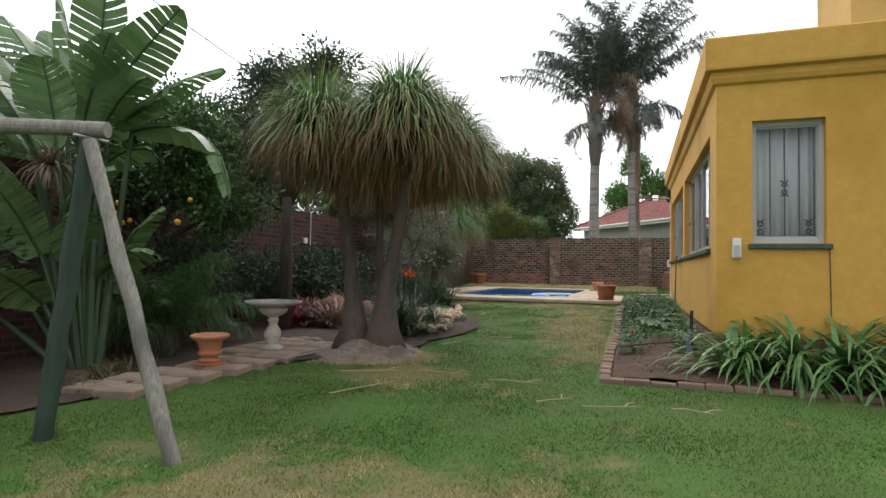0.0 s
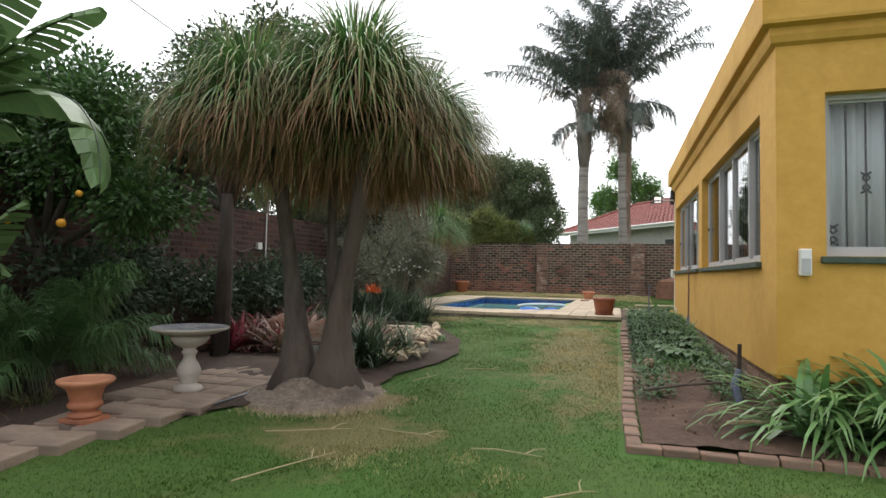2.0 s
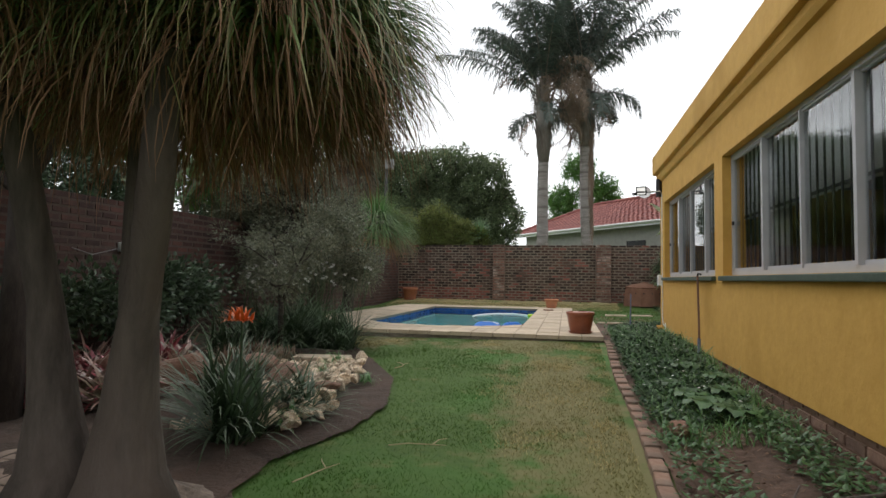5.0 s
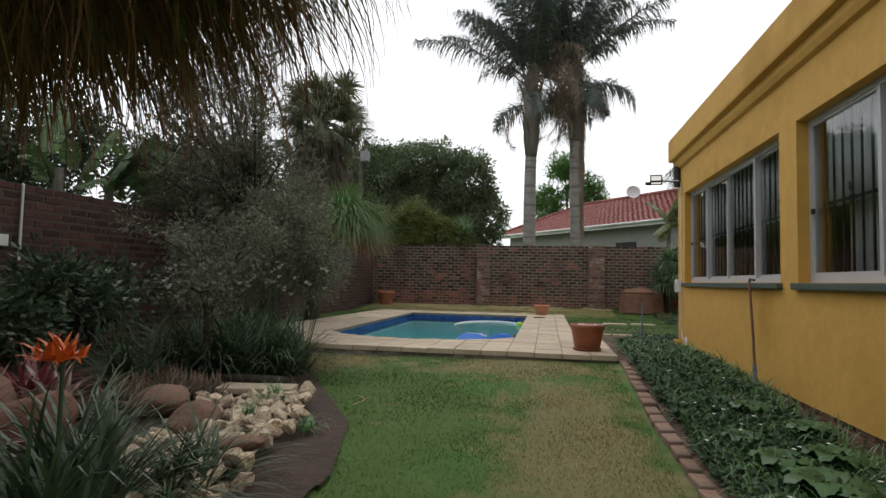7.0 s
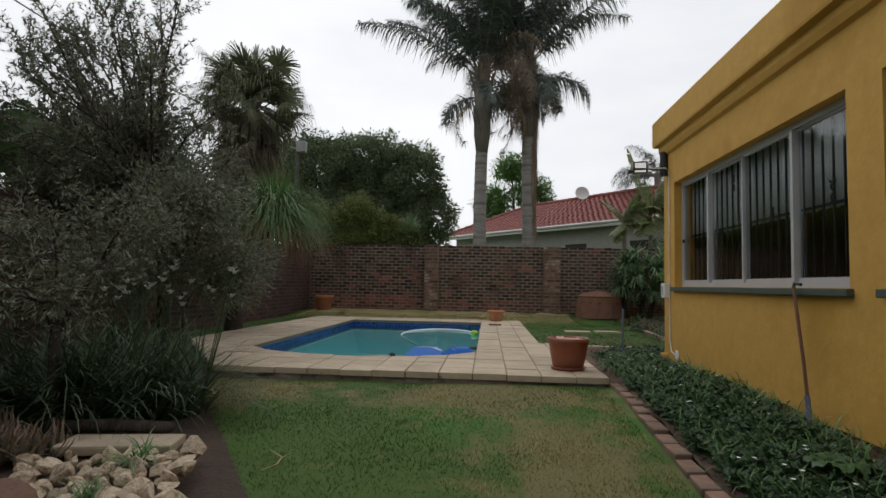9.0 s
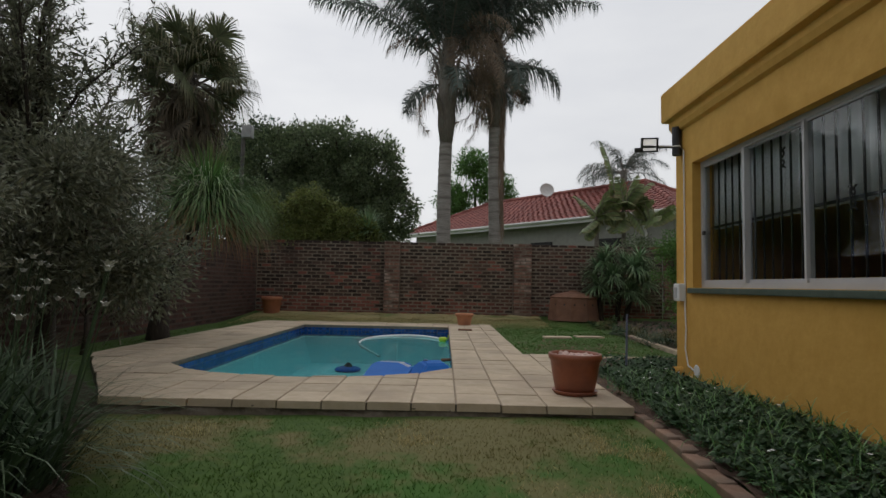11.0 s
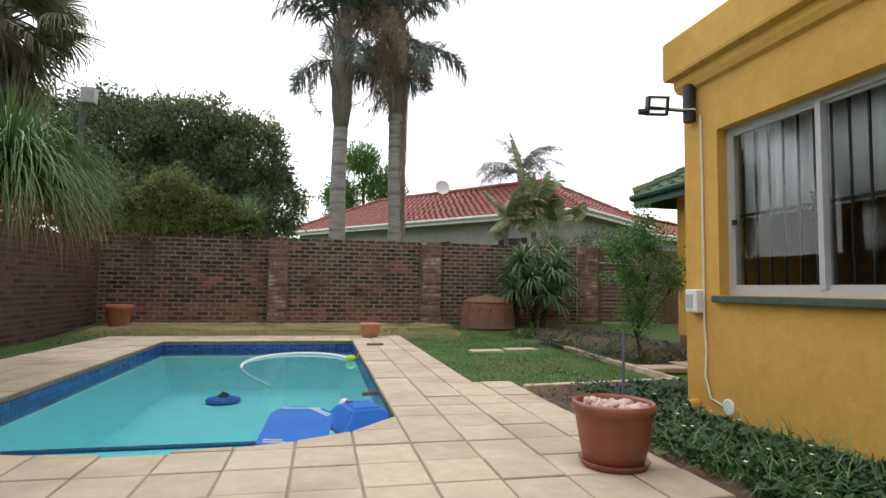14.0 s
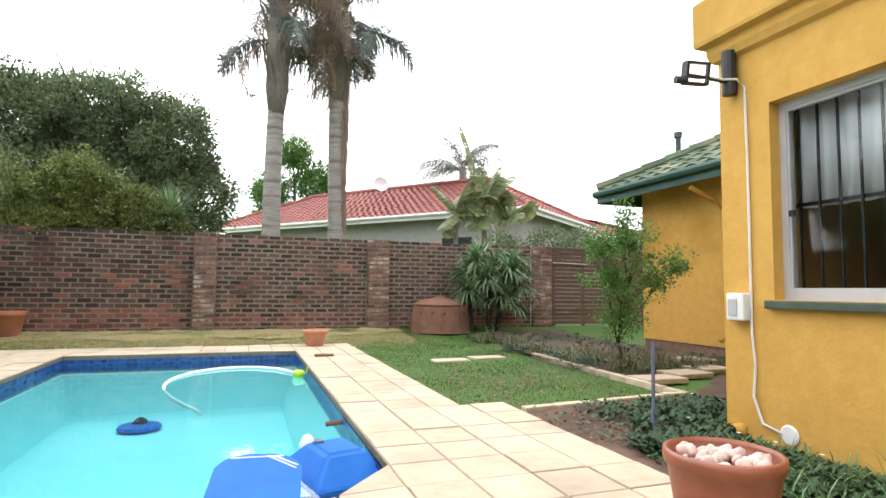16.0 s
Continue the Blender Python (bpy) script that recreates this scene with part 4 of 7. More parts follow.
# ---- trees and bushes ----
limb_tree("dark_tree", "dense dark-leaved tree beyond the brick wall", (-6.0, 28.8, 0.6), 2.6,
          [((-2.2, .3, 5.0), (2.3, 2.0, 2.1)), ((-.1, 0, 5.2), (2.1, 2.0, 2.0)), ((1.4, -.2, 4.5), (1.8, 1.9, 2.2)), ((2.1, -.3, 3.2), (1.4, 1.6, 1.9)), ((-.6, -.9, 3.0), (3.0, 1.4, 1.9)), ((.6, -1.0, 2.8), (2.2, 1.2, 1.6))], 105000, 0.12, M["tree_mid"], M["bark_dark"], 0.22, shell=.74)
limb_tree("dark_tree", "dark rounded tree beyond the wall corner", (-9.9, 29.6, 0.6), 2.6,
          [((-1.5, .3, 5.2), (2.4, 2.0, 2.4)), ((1.0, 0, 5.5), (2.0, 1.8, 2.0)), ((0, -.8, 3.0), (2.8, 1.4, 2.0))], 40000, 0.12, M["tree_dark"], M["bark_dark"], 0.22, shell=.7)
limb_tree("bright_tree", "light green tree far behind the palms", (0.3, 44.0, 0.6), 5.0,
          [((-1.4, 0, 6.4), (1.6, 1.4, 1.5)), ((1.2, 0, 7.0), (1.7, 1.4, 1.6)), ((-.2, 0, 8.6), (1.5, 1.3, 1.3)), ((-1.2, .2, 4.6), (1.8, 1.3, 1.4)), ((1.6, 0, 5.2), (1.3, 1.2, 1.2)), ((2.2, 0, 6.2), (.8, .8, .8))], 22000, 0.17, M["tree_bright"], M["bark_dark"], 0.2, shell=.3)
limb_tree("ivy_bush", "ivy bush spilling over the back wall", (-5.65, 23.55, 0.7), 1.6,
          [((-1.2, -.1, 2.55), (1.0, .5, .85)), ((.2, -.1, 2.75), (.9, .5, .75)), ((1.1, -.1, 2.35), (.8, .5, .6)), ((-.2, -.3, 2.0), (1.7, .35, .35)), ((1.75, -.1, 2.15), (.5, .45, .5))], 32000, 0.065, M["ivy"], M["bark_dark"], 0.07, aspect=.8)
limb_tree("dark_tree", "dark leafy tree in the shaded bed", (-5.25, 7.5, 0.15), 2.2,
          [((-1.4, .9, 3.4), (1.1, 1.0, 1.2)), ((-.2, .8, 4.0), (1.0, 1.0, 1.0)), ((.2, .6, 3.0), (1.1, 1.0, .9)), ((-.9, .8, 4.35), (.7, .7, .7)), ((.5, .4, 4.3), (.6, .6, .6)), ((-2.0, 1.0, 2.6), (1.1, 1.0, .8))], 42000, 0.075, M["tree_dark"], M["bark_dark"], 0.10, shell=.3)
citrus = limb_tree("citrus_tree", "citrus tree carrying orange fruit", (-6.0, 5.6, 0.1), 1.5,
          [((-.7, .3, 2.3), (.9, .9, .8)), ((.3, .3, 2.4), (.9, .8, .8)), ((.9, .4, 1.9), (.7, .7, .6)), ((-.1, .4, 3.1), (.7, .7, .7)), ((-1.3, -.8, 2.0), (.8, .8, .7)), ((.6, .1, 2.9), (.6, .6, .5)), ((-.9, .1, 2.9), (.7, .7, .6))], 28000, 0.075, M["citrus"], M["bark_dark"], 0.08, shell=.25)
for k in range(24):
    p = Vector((rnd(-1.4, 1.1), rnd(-.75, -.2), rnd(1.55, 2.2) if k < 19 else rnd(2.3, 3.3)))
    bm = bmesh.new()
    bmesh.ops.create_uvsphere(bm, u_segments=12, v_segments=8, radius=rnd(.030, .042), matrix=Matrix.Translation(p))
    part("fruit", bm, M["fruit"], citrus, smooth=True)
olive = limb_tree("olive_tree", "wispy grey-leaved olive tree in the side bed", (-5.3, 13.2, 0.35), 1.3,
          [((-.6, 0, 2.2), (.9, .8, .8)), ((.4, .1, 2.0), (.8, .8, .8)), ((.9, -.2, 1.2), (.6, .7, .7)), ((-.9, 0, 1.3), (.9, .8, .7)), ((.2, -.6, 1.3), (.8, .6, .7)), ((-1.6, 0, 2.2), (.7, .7, .8)), ((.7, -.9, 1.9), (.6, .6, .6)), ((-.3, 0, 2.9), (.9, .7, .5))], 60000, 0.062, M["tree_grey"], M["bark_dark"], 0.08, shell=.12, aspect=.30)
def wisps(parent, start, centre, radii, limbs, twigs, leaf, mat, bark):
    """Thin rising branches with narrow leaves set along their twigs."""
    W, L = bmesh.new(), Blades()
    for k in range(limbs):
        d = rand_dir()
        d.z = abs(d.z) * .9 + rnd(-.25, .1)
        e = Vector(centre) + Vector((d.x * radii[0], d.y * radii[1], d.z * radii[2])) * rnd(.75, 1.05)
        a = Vector(start) + Vector((rnd(-.15, .15), rnd(-.15, .15), rnd(-.3, .5)))
        mid = a.lerp(e, .5) + Vector((rnd(-.15, .15), rnd(-.15, .15), rnd(.0, .3)))
        tube([a, a.lerp(mid, .6), mid, mid.lerp(e, .6), e], [.022, .017, .013, .008, .004], 5, W, caps=False)
        for j in range(twigs):
            f = rnd(.3, 1.0)
            p = a.lerp(mid, f * 2) if f < .5 else mid.lerp(e, f * 2 - 1)
            g = ((e - a).normalized() * .7 + rand_dir() * .8 + Vector((0, 0, .25))).normalized()
            n = rnd(.25, .55)
            q = p + g * n
            tube([p, q], [.004, .002], 3, W, caps=False)
            for m in range(int(n * 70)):
                r = p.lerp(q, rnd(.05, 1.05))
                dd = (g * .6 + rand_dir()).normalized()
                L.leaf(r, dd, dd.cross(rand_dir()).normalized(), leaf * rnd(.7, 1.25), leaf * .26)
    part("twig", W, bark, parent)["kind"] = "stuff"
    L.make("upper_leaves", mat, parent, "sparse feathery grey-green leaves")
wisps(olive, (-.3, 0, 1.9), (-.7, 0, 3.0), (1.6, 1.2, 2.3), 36, 24, .066, M["tree_grey"], M["bark_dark"])
limb_tree("olive_shrub", "thin grey-leaved shrub beside the boulders", (-4.4, 10.4, 0.35), 0.8,
          [((0, 0, 1.0), (.6, .6, .6)), ((-.5, .3, 1.5), (.6, .6, .5)), ((.3, .5, 1.5), (.5, .5, .5))], 6000, 0.05, M["tree_grey"], M["bark_dark"], 0.04, shell=.1, aspect=.25)
limb_tree("garden_tree", "slender bright green garden tree", (2.2, 17.0, 0.62), 0.3,
          [((0, 0, .6), (.4, .4, .4)), ((-.1, 0, 1.1), (.45, .4, .5)), ((.15, 0, 1.6), (.4, .4, .45)), ((-.25, 0, 1.5), (.3, .35, .4)), ((.5, 0, 1.1), (.45, .3, .4)), ((.9, 0, 1.3), (.25, .25, .3)), ((.05, 0, 1.9), (.22, .22, .25))], 9500, 0.042, M["tree_bright"], M["bark_dark"], 0.022, shell=.05)
limb_tree("hedge_shrub", "green hedge along the back wall", (4.2, 23.6, 0.7), 0.8,
          [((-.6, 0, 1.9), (.8, .5, .45)), ((.8, 0, 2.0), (.9, .5, .5)), ((2.0, 0, 2.1), (.8, .5, .5))], 5000, 0.07, M["tree_mid"], M["bark_dark"], 0.06)
for at, s in (((-9.5, 5.5, 0), 1.0), ((-9.8, 12.0, 0.2), 0.95), ((-9.6, 18.5, 0.4), 0.9)):
    limb_tree("screen_tree", "leafy tree beyond the side wall", at, 2.0,
              [((0, -1.5, 3.6 * s), (1.3, 1.7, 1.4)), ((0, 1.5, 3.8 * s), (1.3, 1.7, 1.3)), ((0, 0, 2.4), (1.5, 3.0, 1.3))], 24000, 0.11, M["tree_dark"], M["bark_dark"], 0.15, group="trees beyond the side wall")

ole = limb_tree("oleander_shrub", "grey-green oleander with a few pink flowers", (-6.0, 14.9, ground_z(-6.0, 14.9)), 0.5,
                [((-.1, -.2, 1.3), (.4, .5, .45)), ((.1, .3, 1.0), (.4, .4, .4)), ((0, -.6, .9), (.4, .4, .4))], 6000, 0.06, M["tree_grey"], M["bark_dark"], 0.03, shell=.2, aspect=.3)
for p in ((.32, -.5, 1.35), (.38, .0, 1.25), (.40, -.7, .95), (.36, .25, 1.05)):
    PF = Blades()
    for k in range(22):
        PF.arch(Vector(p) + Vector((rnd(-.04, .04), rnd(-.05, .05), rnd(-.03, .05))), rnd(0, math.tau), rnd(-.2, 1.2), rnd(.03, .05), .8, .024, 3)
    PF.make("flower", M["pink_petal"], ole, "pink flower cluster")
for x, y, h in ((-6.0, 3.0, 1.0), (-5.9, 1.4, .9), (-6.1, 6.9, .9), (-6.0, 9.6, .8), (-6.0, 8.4, .8), (-6.1, 10.8, .9), (-5.9, 6.3, 1.1)):
    limb_tree("shade_shrub", "dark shrub in the shade of the side wall", (x, y, ground_z(x, y)), .4 * h,
              [((0, 0, .8 * h), (.5, .6, .5)), ((-.1, .5, 1.1 * h), (.4, .5, .45)), ((.1, -.5, 1.0 * h), (.4, .5, .45))], 2600, .09, M["tree_dark"], M["bark_dark"], .03, shell=.2, group="shade shrubs")
# fan palm behind the side wall
def fan_palm(at, h):
    t = thing("fan_palm", "fan palm with a shaggy crown behind the side wall", "tree", at)
    part("trunk", tube([(0, 0, 0), (.05, 0, h * .5), (0, 0, h)], [.22, .2, .2], 10), M["bark_dark"], t, smooth=True)
    G, D, R = Blades(), Blades(), bmesh.new()
    for k in range(96):
        dead = k < 40
        hd = k * 2.399 + rnd(-.2, .2)
        rise = rnd(-1.35, -.7) if dead else -.5 + 1.85 * (k - 40) / 56 + rnd(-.25, .25)
        d = Vector((math.cos(hd) * math.cos(rise), math.sin(hd) * math.cos(rise), math.sin(rise)))
        o = Vector((math.cos(hd) * .15, math.sin(hd) * .15, h + (rnd(-1.3, .0) if dead else rnd(-.3, .3))))
        hub = o + d * (rnd(.3, .6) if dead else rnd(.25, 1.0))
        tube([o, o.lerp(hub, .5) + Vector((0, 0, .04)), hub], [.022, .018, .012], 4, R)
        side = d.cross(Vector((0, 0, 1))).normalized()
        side = (Matrix.Rotation(rnd(-1.0, 1.0), 3, d) @ side).normalized()
        flat = d.cross(side)
        for j in range(38):
            a = -1.65 + 3.3 * j / 37 + rnd(-.04, .04)
            e = (d * math.cos(a) + side * math.sin(a) + flat * .25 * abs(math.sin(a))).normalized()
            L = rnd(.62, .8) * (.8 + .2 * math.cos(a))
            m1 = hub + e * L * .55
            m2 = hub + e * L * .85 + Vector((0, 0, -.06))
            w = e.cross(flat).normalized()
            (D if dead else G).ribbon([hub, m1, m2, m2 + e * L * .08 + Vector((0, 0, -rnd(.12, .3)))], 0.036, w)
    G.make("crown", M["fan"], t)
    D.make("dead_skirt", M["fan_dry"], t, "brown dead fan leaves")
    part("petiole", R, M["fibre"], t)["kind"] = "stuff"
fan_palm((-7.35, 20.0, 0.6), 5.3)

# strelitzia clump by the swing
def big_leaf(B, R, base, tip, width, sag=0.15, tears=9, roll=0.0):
    """Paddle leaf with a midrib, torn into strips along its edges."""
    base, tip = Vector(base), Vector(tip)
    d = tip - base
    L = d.length
    d.normalize()
    side = d.cross(Vector((0, 0, 1))).normalized()
    side = (Matrix.Rotation(roll, 3, d) @ side).normalized()
    up = side.cross(d)
    n = 16
    mid = [base + d * L * i / n + up * (sag * L * 4 * (i / n) * (1 - i / n)) for i in range(n + 1)]
    tube(mid, [0.018 * (1 - .8 * i / n) + .003 for i in range(n + 1)], 5, R)
    def w(s):
        return width * 0.5 * (math.sin(math.pi * min(s * 0.93 + 0.06, 1)) ** 0.55)
    for sg in (-1, 1):
        gaps = set(random.sample(range(2, n - 1), tears // 2 + 1))
        for i in range(n):
            s0, s1 = i / n, (i + 1) / n
            cut = 0.10 * L / n if i in gaps else 0.0
            drop0 = rnd(0, .06) if i in gaps or i == 0 else drop1
            drop1 = drop0 + rnd(-.01, .01)
            k = len(B.v)
            a0, a1 = mid[i] + d * cut, mid[i + 1]
            b0 = a0 + side * sg * w(s0) + d * w(s0) * .35 - up * (w(s0) * .28 + drop0) + d * cut
            b1 = a1 + side * sg * w(s1) + d * w(s1) * .35 - up * (w(s1) * .28 + drop1) - d * cut
            m0, m1 = a0.lerp(b0, .5) + up * .02, a1.lerp(b1, .5) + up * .02
            B.v += [tuple(q) for q in (a0, a1, m0, m1, b0, b1)]
            B.uv += [(0, .2), (0, .2), (0, .5), (0, .5), (0, .8), (0, .8)]
            B.f += [(k, k + 1, k + 3, k + 2), (k + 2, k + 3, k + 5, k + 4)]


strel = thing("strelitzia", "giant strelitzia clump with broad torn leaves", "plant", (-5.4, 4.3, 0.1))
SB, SR = Blades(), bmesh.new()
for b, e, w, s in (((-.1, 0, 2.75), (1.10, -.05, 3.72), .56, .06), ((0, .1, 2.55), (1.55, .05, 3.10), .44, .06), ((.35, .1, 2.55), (1.80, -.1, 1.80), .50, .22),
                   ((-.3, 0, 2.5), (-.55, -.1, 4.1), .66, .03), ((-.6, .1, 2.6), (-1.3, -.2, 3.9), .66, .06), ((-.1, 0, 2.8), (.15, -.1, 4.3), .56, .02),
                   ((-.9, 0, 2.3), (-1.9, -.3, 3.6), .66, .08), ((.0, .1, 2.5), (.7, .2, 2.9), .46, .08), ((-.2, .2, 2.2), (.55, .2, 2.35), .40, .14),
                   ((-.6, -.2, 1.5), (-1.0, -.7, 2.5), .60, .05), ((-.5, -.2, 1.2), (-.5, -.8, 2.0), .56, .08), ((-.1, -.1, 1.1), (.35, -.5, 1.65), .50, .12),
                   ((.1, 0, 1.0), (1.05, -.2, 1.25), .40, .15), ((-.7, -.3, .9), (-1.5, -1.0, 1.6), .6, .1), ((-.3, -.3, .7), (.0, -1.0, 1.05), .45, .1), ((.1, .1, .8), (.7, .2, 1.75), .45, .1),
                   ((-.9, -.4, .6), (-1.6, -1.4, .9), .5, .1), ((-.8, -.2, 1.9), (-1.5, -.9, 2.7), .6, .08), ((-.8, .2, 2.4), (-1.2, .3, 3.9), .6, .03), ((-.3, -.2, 2.4), (-.9, -.4, 3.3), .62, .05), ((-.1, -.1, 2.6), (.35, -.2, 3.5), .5, .05), ((-.7, -.2, 2.3), (-1.6, -.4, 3.0), .6, .1), ((-.2, -.3, 2.3), (-.2, -.5, 3.2), .6, .04), ((.1, -.1, 2.4), (.85, -.2, 3.0), .42, .1), ((-.2, -.2, 1.6), (.6, -.3, 2.1), .42, .12)):
    big_leaf(SB, SR, b, e, w * 1.0, s, tears=12, roll=rnd(-.7, .7))
    tube([(b[0] * .25, b[1] * .25, 0), (b[0] * .7, b[1] * .7, b[2] * .6), b], [.05, .035, .02], 6, SR)
SB.make("foliage", M["strelitzia"], strel)
part("petiole", SR, M["strap_dark"], strel)["kind"] = "stuff"
tuft = Blades()
for k in range(160):
    h = rnd(0, math.tau)
    tuft.arch(Vector((-.3, -.3, 2.15)), h, rnd(-.6, 1.2), rnd(.25, .45), 1.2, .02, 4)
tuft.make("dry_sheaths", M["frond_dry"], strel, "dry brown leaf sheaths")

# ---- strap-leaved plants ----
def strap_clump(name, label, at, count, length, width, mat, rise=(0.5, 1.4), droop=(1.2, 2.4), radius=0.25, category="plant", group="", flowers=0, fl_mat=None, fl_h=0.8, single=False):
    t = thing(name, label, category, at, group)
    B = Blades()
    for k in range(count):
        h = rnd(0, math.tau)
        r = radius * math.sqrt(rnd(0, 1))
        B.arch(Vector((math.cos(h * 3) * r, math.sin(h * 3) * r, -0.03)), h, rnd(*rise), length * rnd(.7, 1.15), rnd(*droop), width * rnd(.8, 1.2), 6, rnd(-.1, .1))
        if single:
            B.make("leaf", mat, t)
            B = Blades()
    if not single:
        B.make("foliage", mat, t)
    for k in range(flowers):
        x, y = rnd(-radius, radius) * 1.8, rnd(-radius, radius) * 1.8
        z = fl_h * rnd(.8, 1.15)
        stalk = part("flower_stalk", tube([(x * .5, y * .5, 0), (x * .8, y * .8, z * .6), (x, y, z)], [.006, .004, .003], 4), M["strap_dark"], t)
        F = Blades()
        for j in range(6):
            F.arch(Vector((x, y, z)), j * math.tau / 6, 1.0, rnd(.044, .058), .8, .026, 3)
        F.make("flower", fl_mat or M["white_petal"], t, "white flower" if fl_mat is None else "orange flower").parent = stalk
    return t
random.seed(5)
for x, y, s in ((.98, 5.80, .9), (1.40, 5.76, 1.05), (1.80, 5.75, 1.1), (2.2, 5.7, 1.0), (2.6, 5.75, 1.0), (3.0, 5.7, 1.0), (3.5, 5.75, 1.0)):
    strap_clump("agapanthus", "agapanthus clump with broad green strap leaves", (x, y, ground_z(x, y) + .04 + bed_rise(x, y)), 150, .86 * s, .056, M["strap"], single=True, radius=.18, rise=(.5, 1.45), droop=(1.3, 2.8), group="agapanthus by the house")
for x, y, n, L in ((-4.3, 10.75, 460, .95), (-3.8, 10.9, 420, .9), (-4.75, 10.7, 380, .95), (-4.4, 11.3, 340, .95), (-4.95, 10.2, 260, .85), (-4.75, 11.95, 300, .95)):
    strap_clump("dietes", "dark strap-leaved iris clump with white flowers", (x, y, ground_z(x, y)), n, L, .017, M["strap_dark"], rise=(.7, 1.45), droop=(.8, 1.9), radius=.26, group="iris by the rocks", flowers=11, fl_h=1.04)
for x, y, n, L in ((-3.1, 7.5, 240, .85), (-3.5, 7.9, 220, .9), (-2.95, 8.1, 160, .6)):
    strap_clump("bird_of_paradise", "dark bird-of-paradise clump with an orange flower", (x, y, ground_z(x, y)), n, L, .022, M["strap_dark"], rise=(.6, 1.45), droop=(.6, 1.6), radius=.2, group="bird-of-paradise plants")
fl = thing("orange_flower", "bright orange flower head on a stalk", "flower", (-3.0, 7.3, 0.2))
part("stalk", tube([(0, 0, 0), (.02, 0, .5), (0, .02, .93)], [.012, .01, .008], 6), M["strap_dark"], fl)
F = Blades()
for k in range(60):
    F.arch(Vector((rnd(-.06, .06), rnd(-.06, .06), .93)), rnd(0, math.tau), rnd(.1, 1.4), rnd(.08, .16), .8, .02, 3)
F.make("petals", M["orange_petal"], fl)
for x, y in ((-5.1, 8.1), (-4.8, 8.3), (-5.4, 8.6), (-5.3, 7.9), (-5.6, 8.2), (-5.0, 8.7), (-4.6, 8.0), (-5.75, 8.8), (-5.2, 9.3), (-5.6, 9.6), (-4.9, 9.2)):
    strap_clump("bromeliad", "red bromeliad rosette in the shaded bed", (x, y, ground_z(x, y)), 80, .62, .055, M["bromeliad"] if (x + y) % .3 > .12 else M["pale_bromeliad"], rise=(.5, 1.45), droop=(.6, 1.6), radius=.1, group="red bromeliads")
for x, y in ((-4.75, 3.9), (-4.95, 4.3), (-4.6, 3.5), (-5.1, 5.0)):
    strap_clump("grass_tuft", "sparse dry grass tuft in the soil bed", (x, y, ground_z(x, y)), 70, .38, .012, M["dry_grass"], rise=(.3, 1.4), droop=(1.2, 2.4), radius=.12, group="dry tufts")
yuc = strap_clump("yucca", "large yucca clump against the back wall", (2.75, 22.3, .72), 20, .3, .03, M["yucca"])
for k in range(15):
    a, u = k * 2.399, (k + .5) / 15
    rr = math.sqrt(max(0.0, 1 - (1.6 * u - .75) ** 2))
    c = Vector((.05 + .62 * rr * math.cos(a), -.15 + .34 * rr * math.sin(a), .50 + 1.12 * u))
    YB = Blades()
    for m in range(120):
        YB.arch(c, rnd(0, math.tau) if m % 3 else a + rnd(-.8, .8), rnd(-.35, 1.35), rnd(.45, .68), rnd(.7, 1.7), .040, 5)
    YB.make("rosette", M["yucca"], yuc)
for pts in ([(-.4, 0, -.1), (-.45, 0, .6), (-.5, -.1, 1.1)], [(.0, 0, -.1), (.05, 0, .8), (-.2, 0, 1.8)], [(.2, 0, -.1), (.35, 0, .7), (.6, 0, 1.7)]):
    part("stem", tube(pts, .07, 8), M["bark_dark"], yuc)
yt = strap_clump("spiky_yucca", "spiky grey-green yucca above the wall", (-3.75, 23.4, 2.1), 10, .3, .02, M["yucca"])
part("stem", tube([(0, 0, -1.2), (0, 0, .9)], .08, 8), M["bark_dark"], yt)
YB = Blades()
for k in range(220):
    YB.arch(Vector((0, 0, .85)), rnd(0, math.tau), rnd(-.3, 1.5), rnd(.6, .85), rnd(.1, .5), .03, 3)
YB.make("rosette", M["yucca"], yt)
# sago cycad by the birdbath
cy = thing("cycad", "dark green cycad with arching feather leaves", "plant", (-5.45, 5.35, 0.12))
CB, CR = Blades(), bmesh.new()
for k in range(34):
    frond(CB, Vector((0, 0, .3)), k * 2.399, rnd(.25, 1.4), rnd(1.0, 1.3), rnd(.7, 1.3), 64, .28, CR, .012)
CB.make("foliage", M["cycad"], cy)
part("rachis", CR, M["cycad"], cy)["kind"] = "stuff"
part("caudex", lathe([(.17, -.1), (.19, .1), (.15, .3), (0, .36)], 14, wobble=.4), M["bark_dark"], cy)

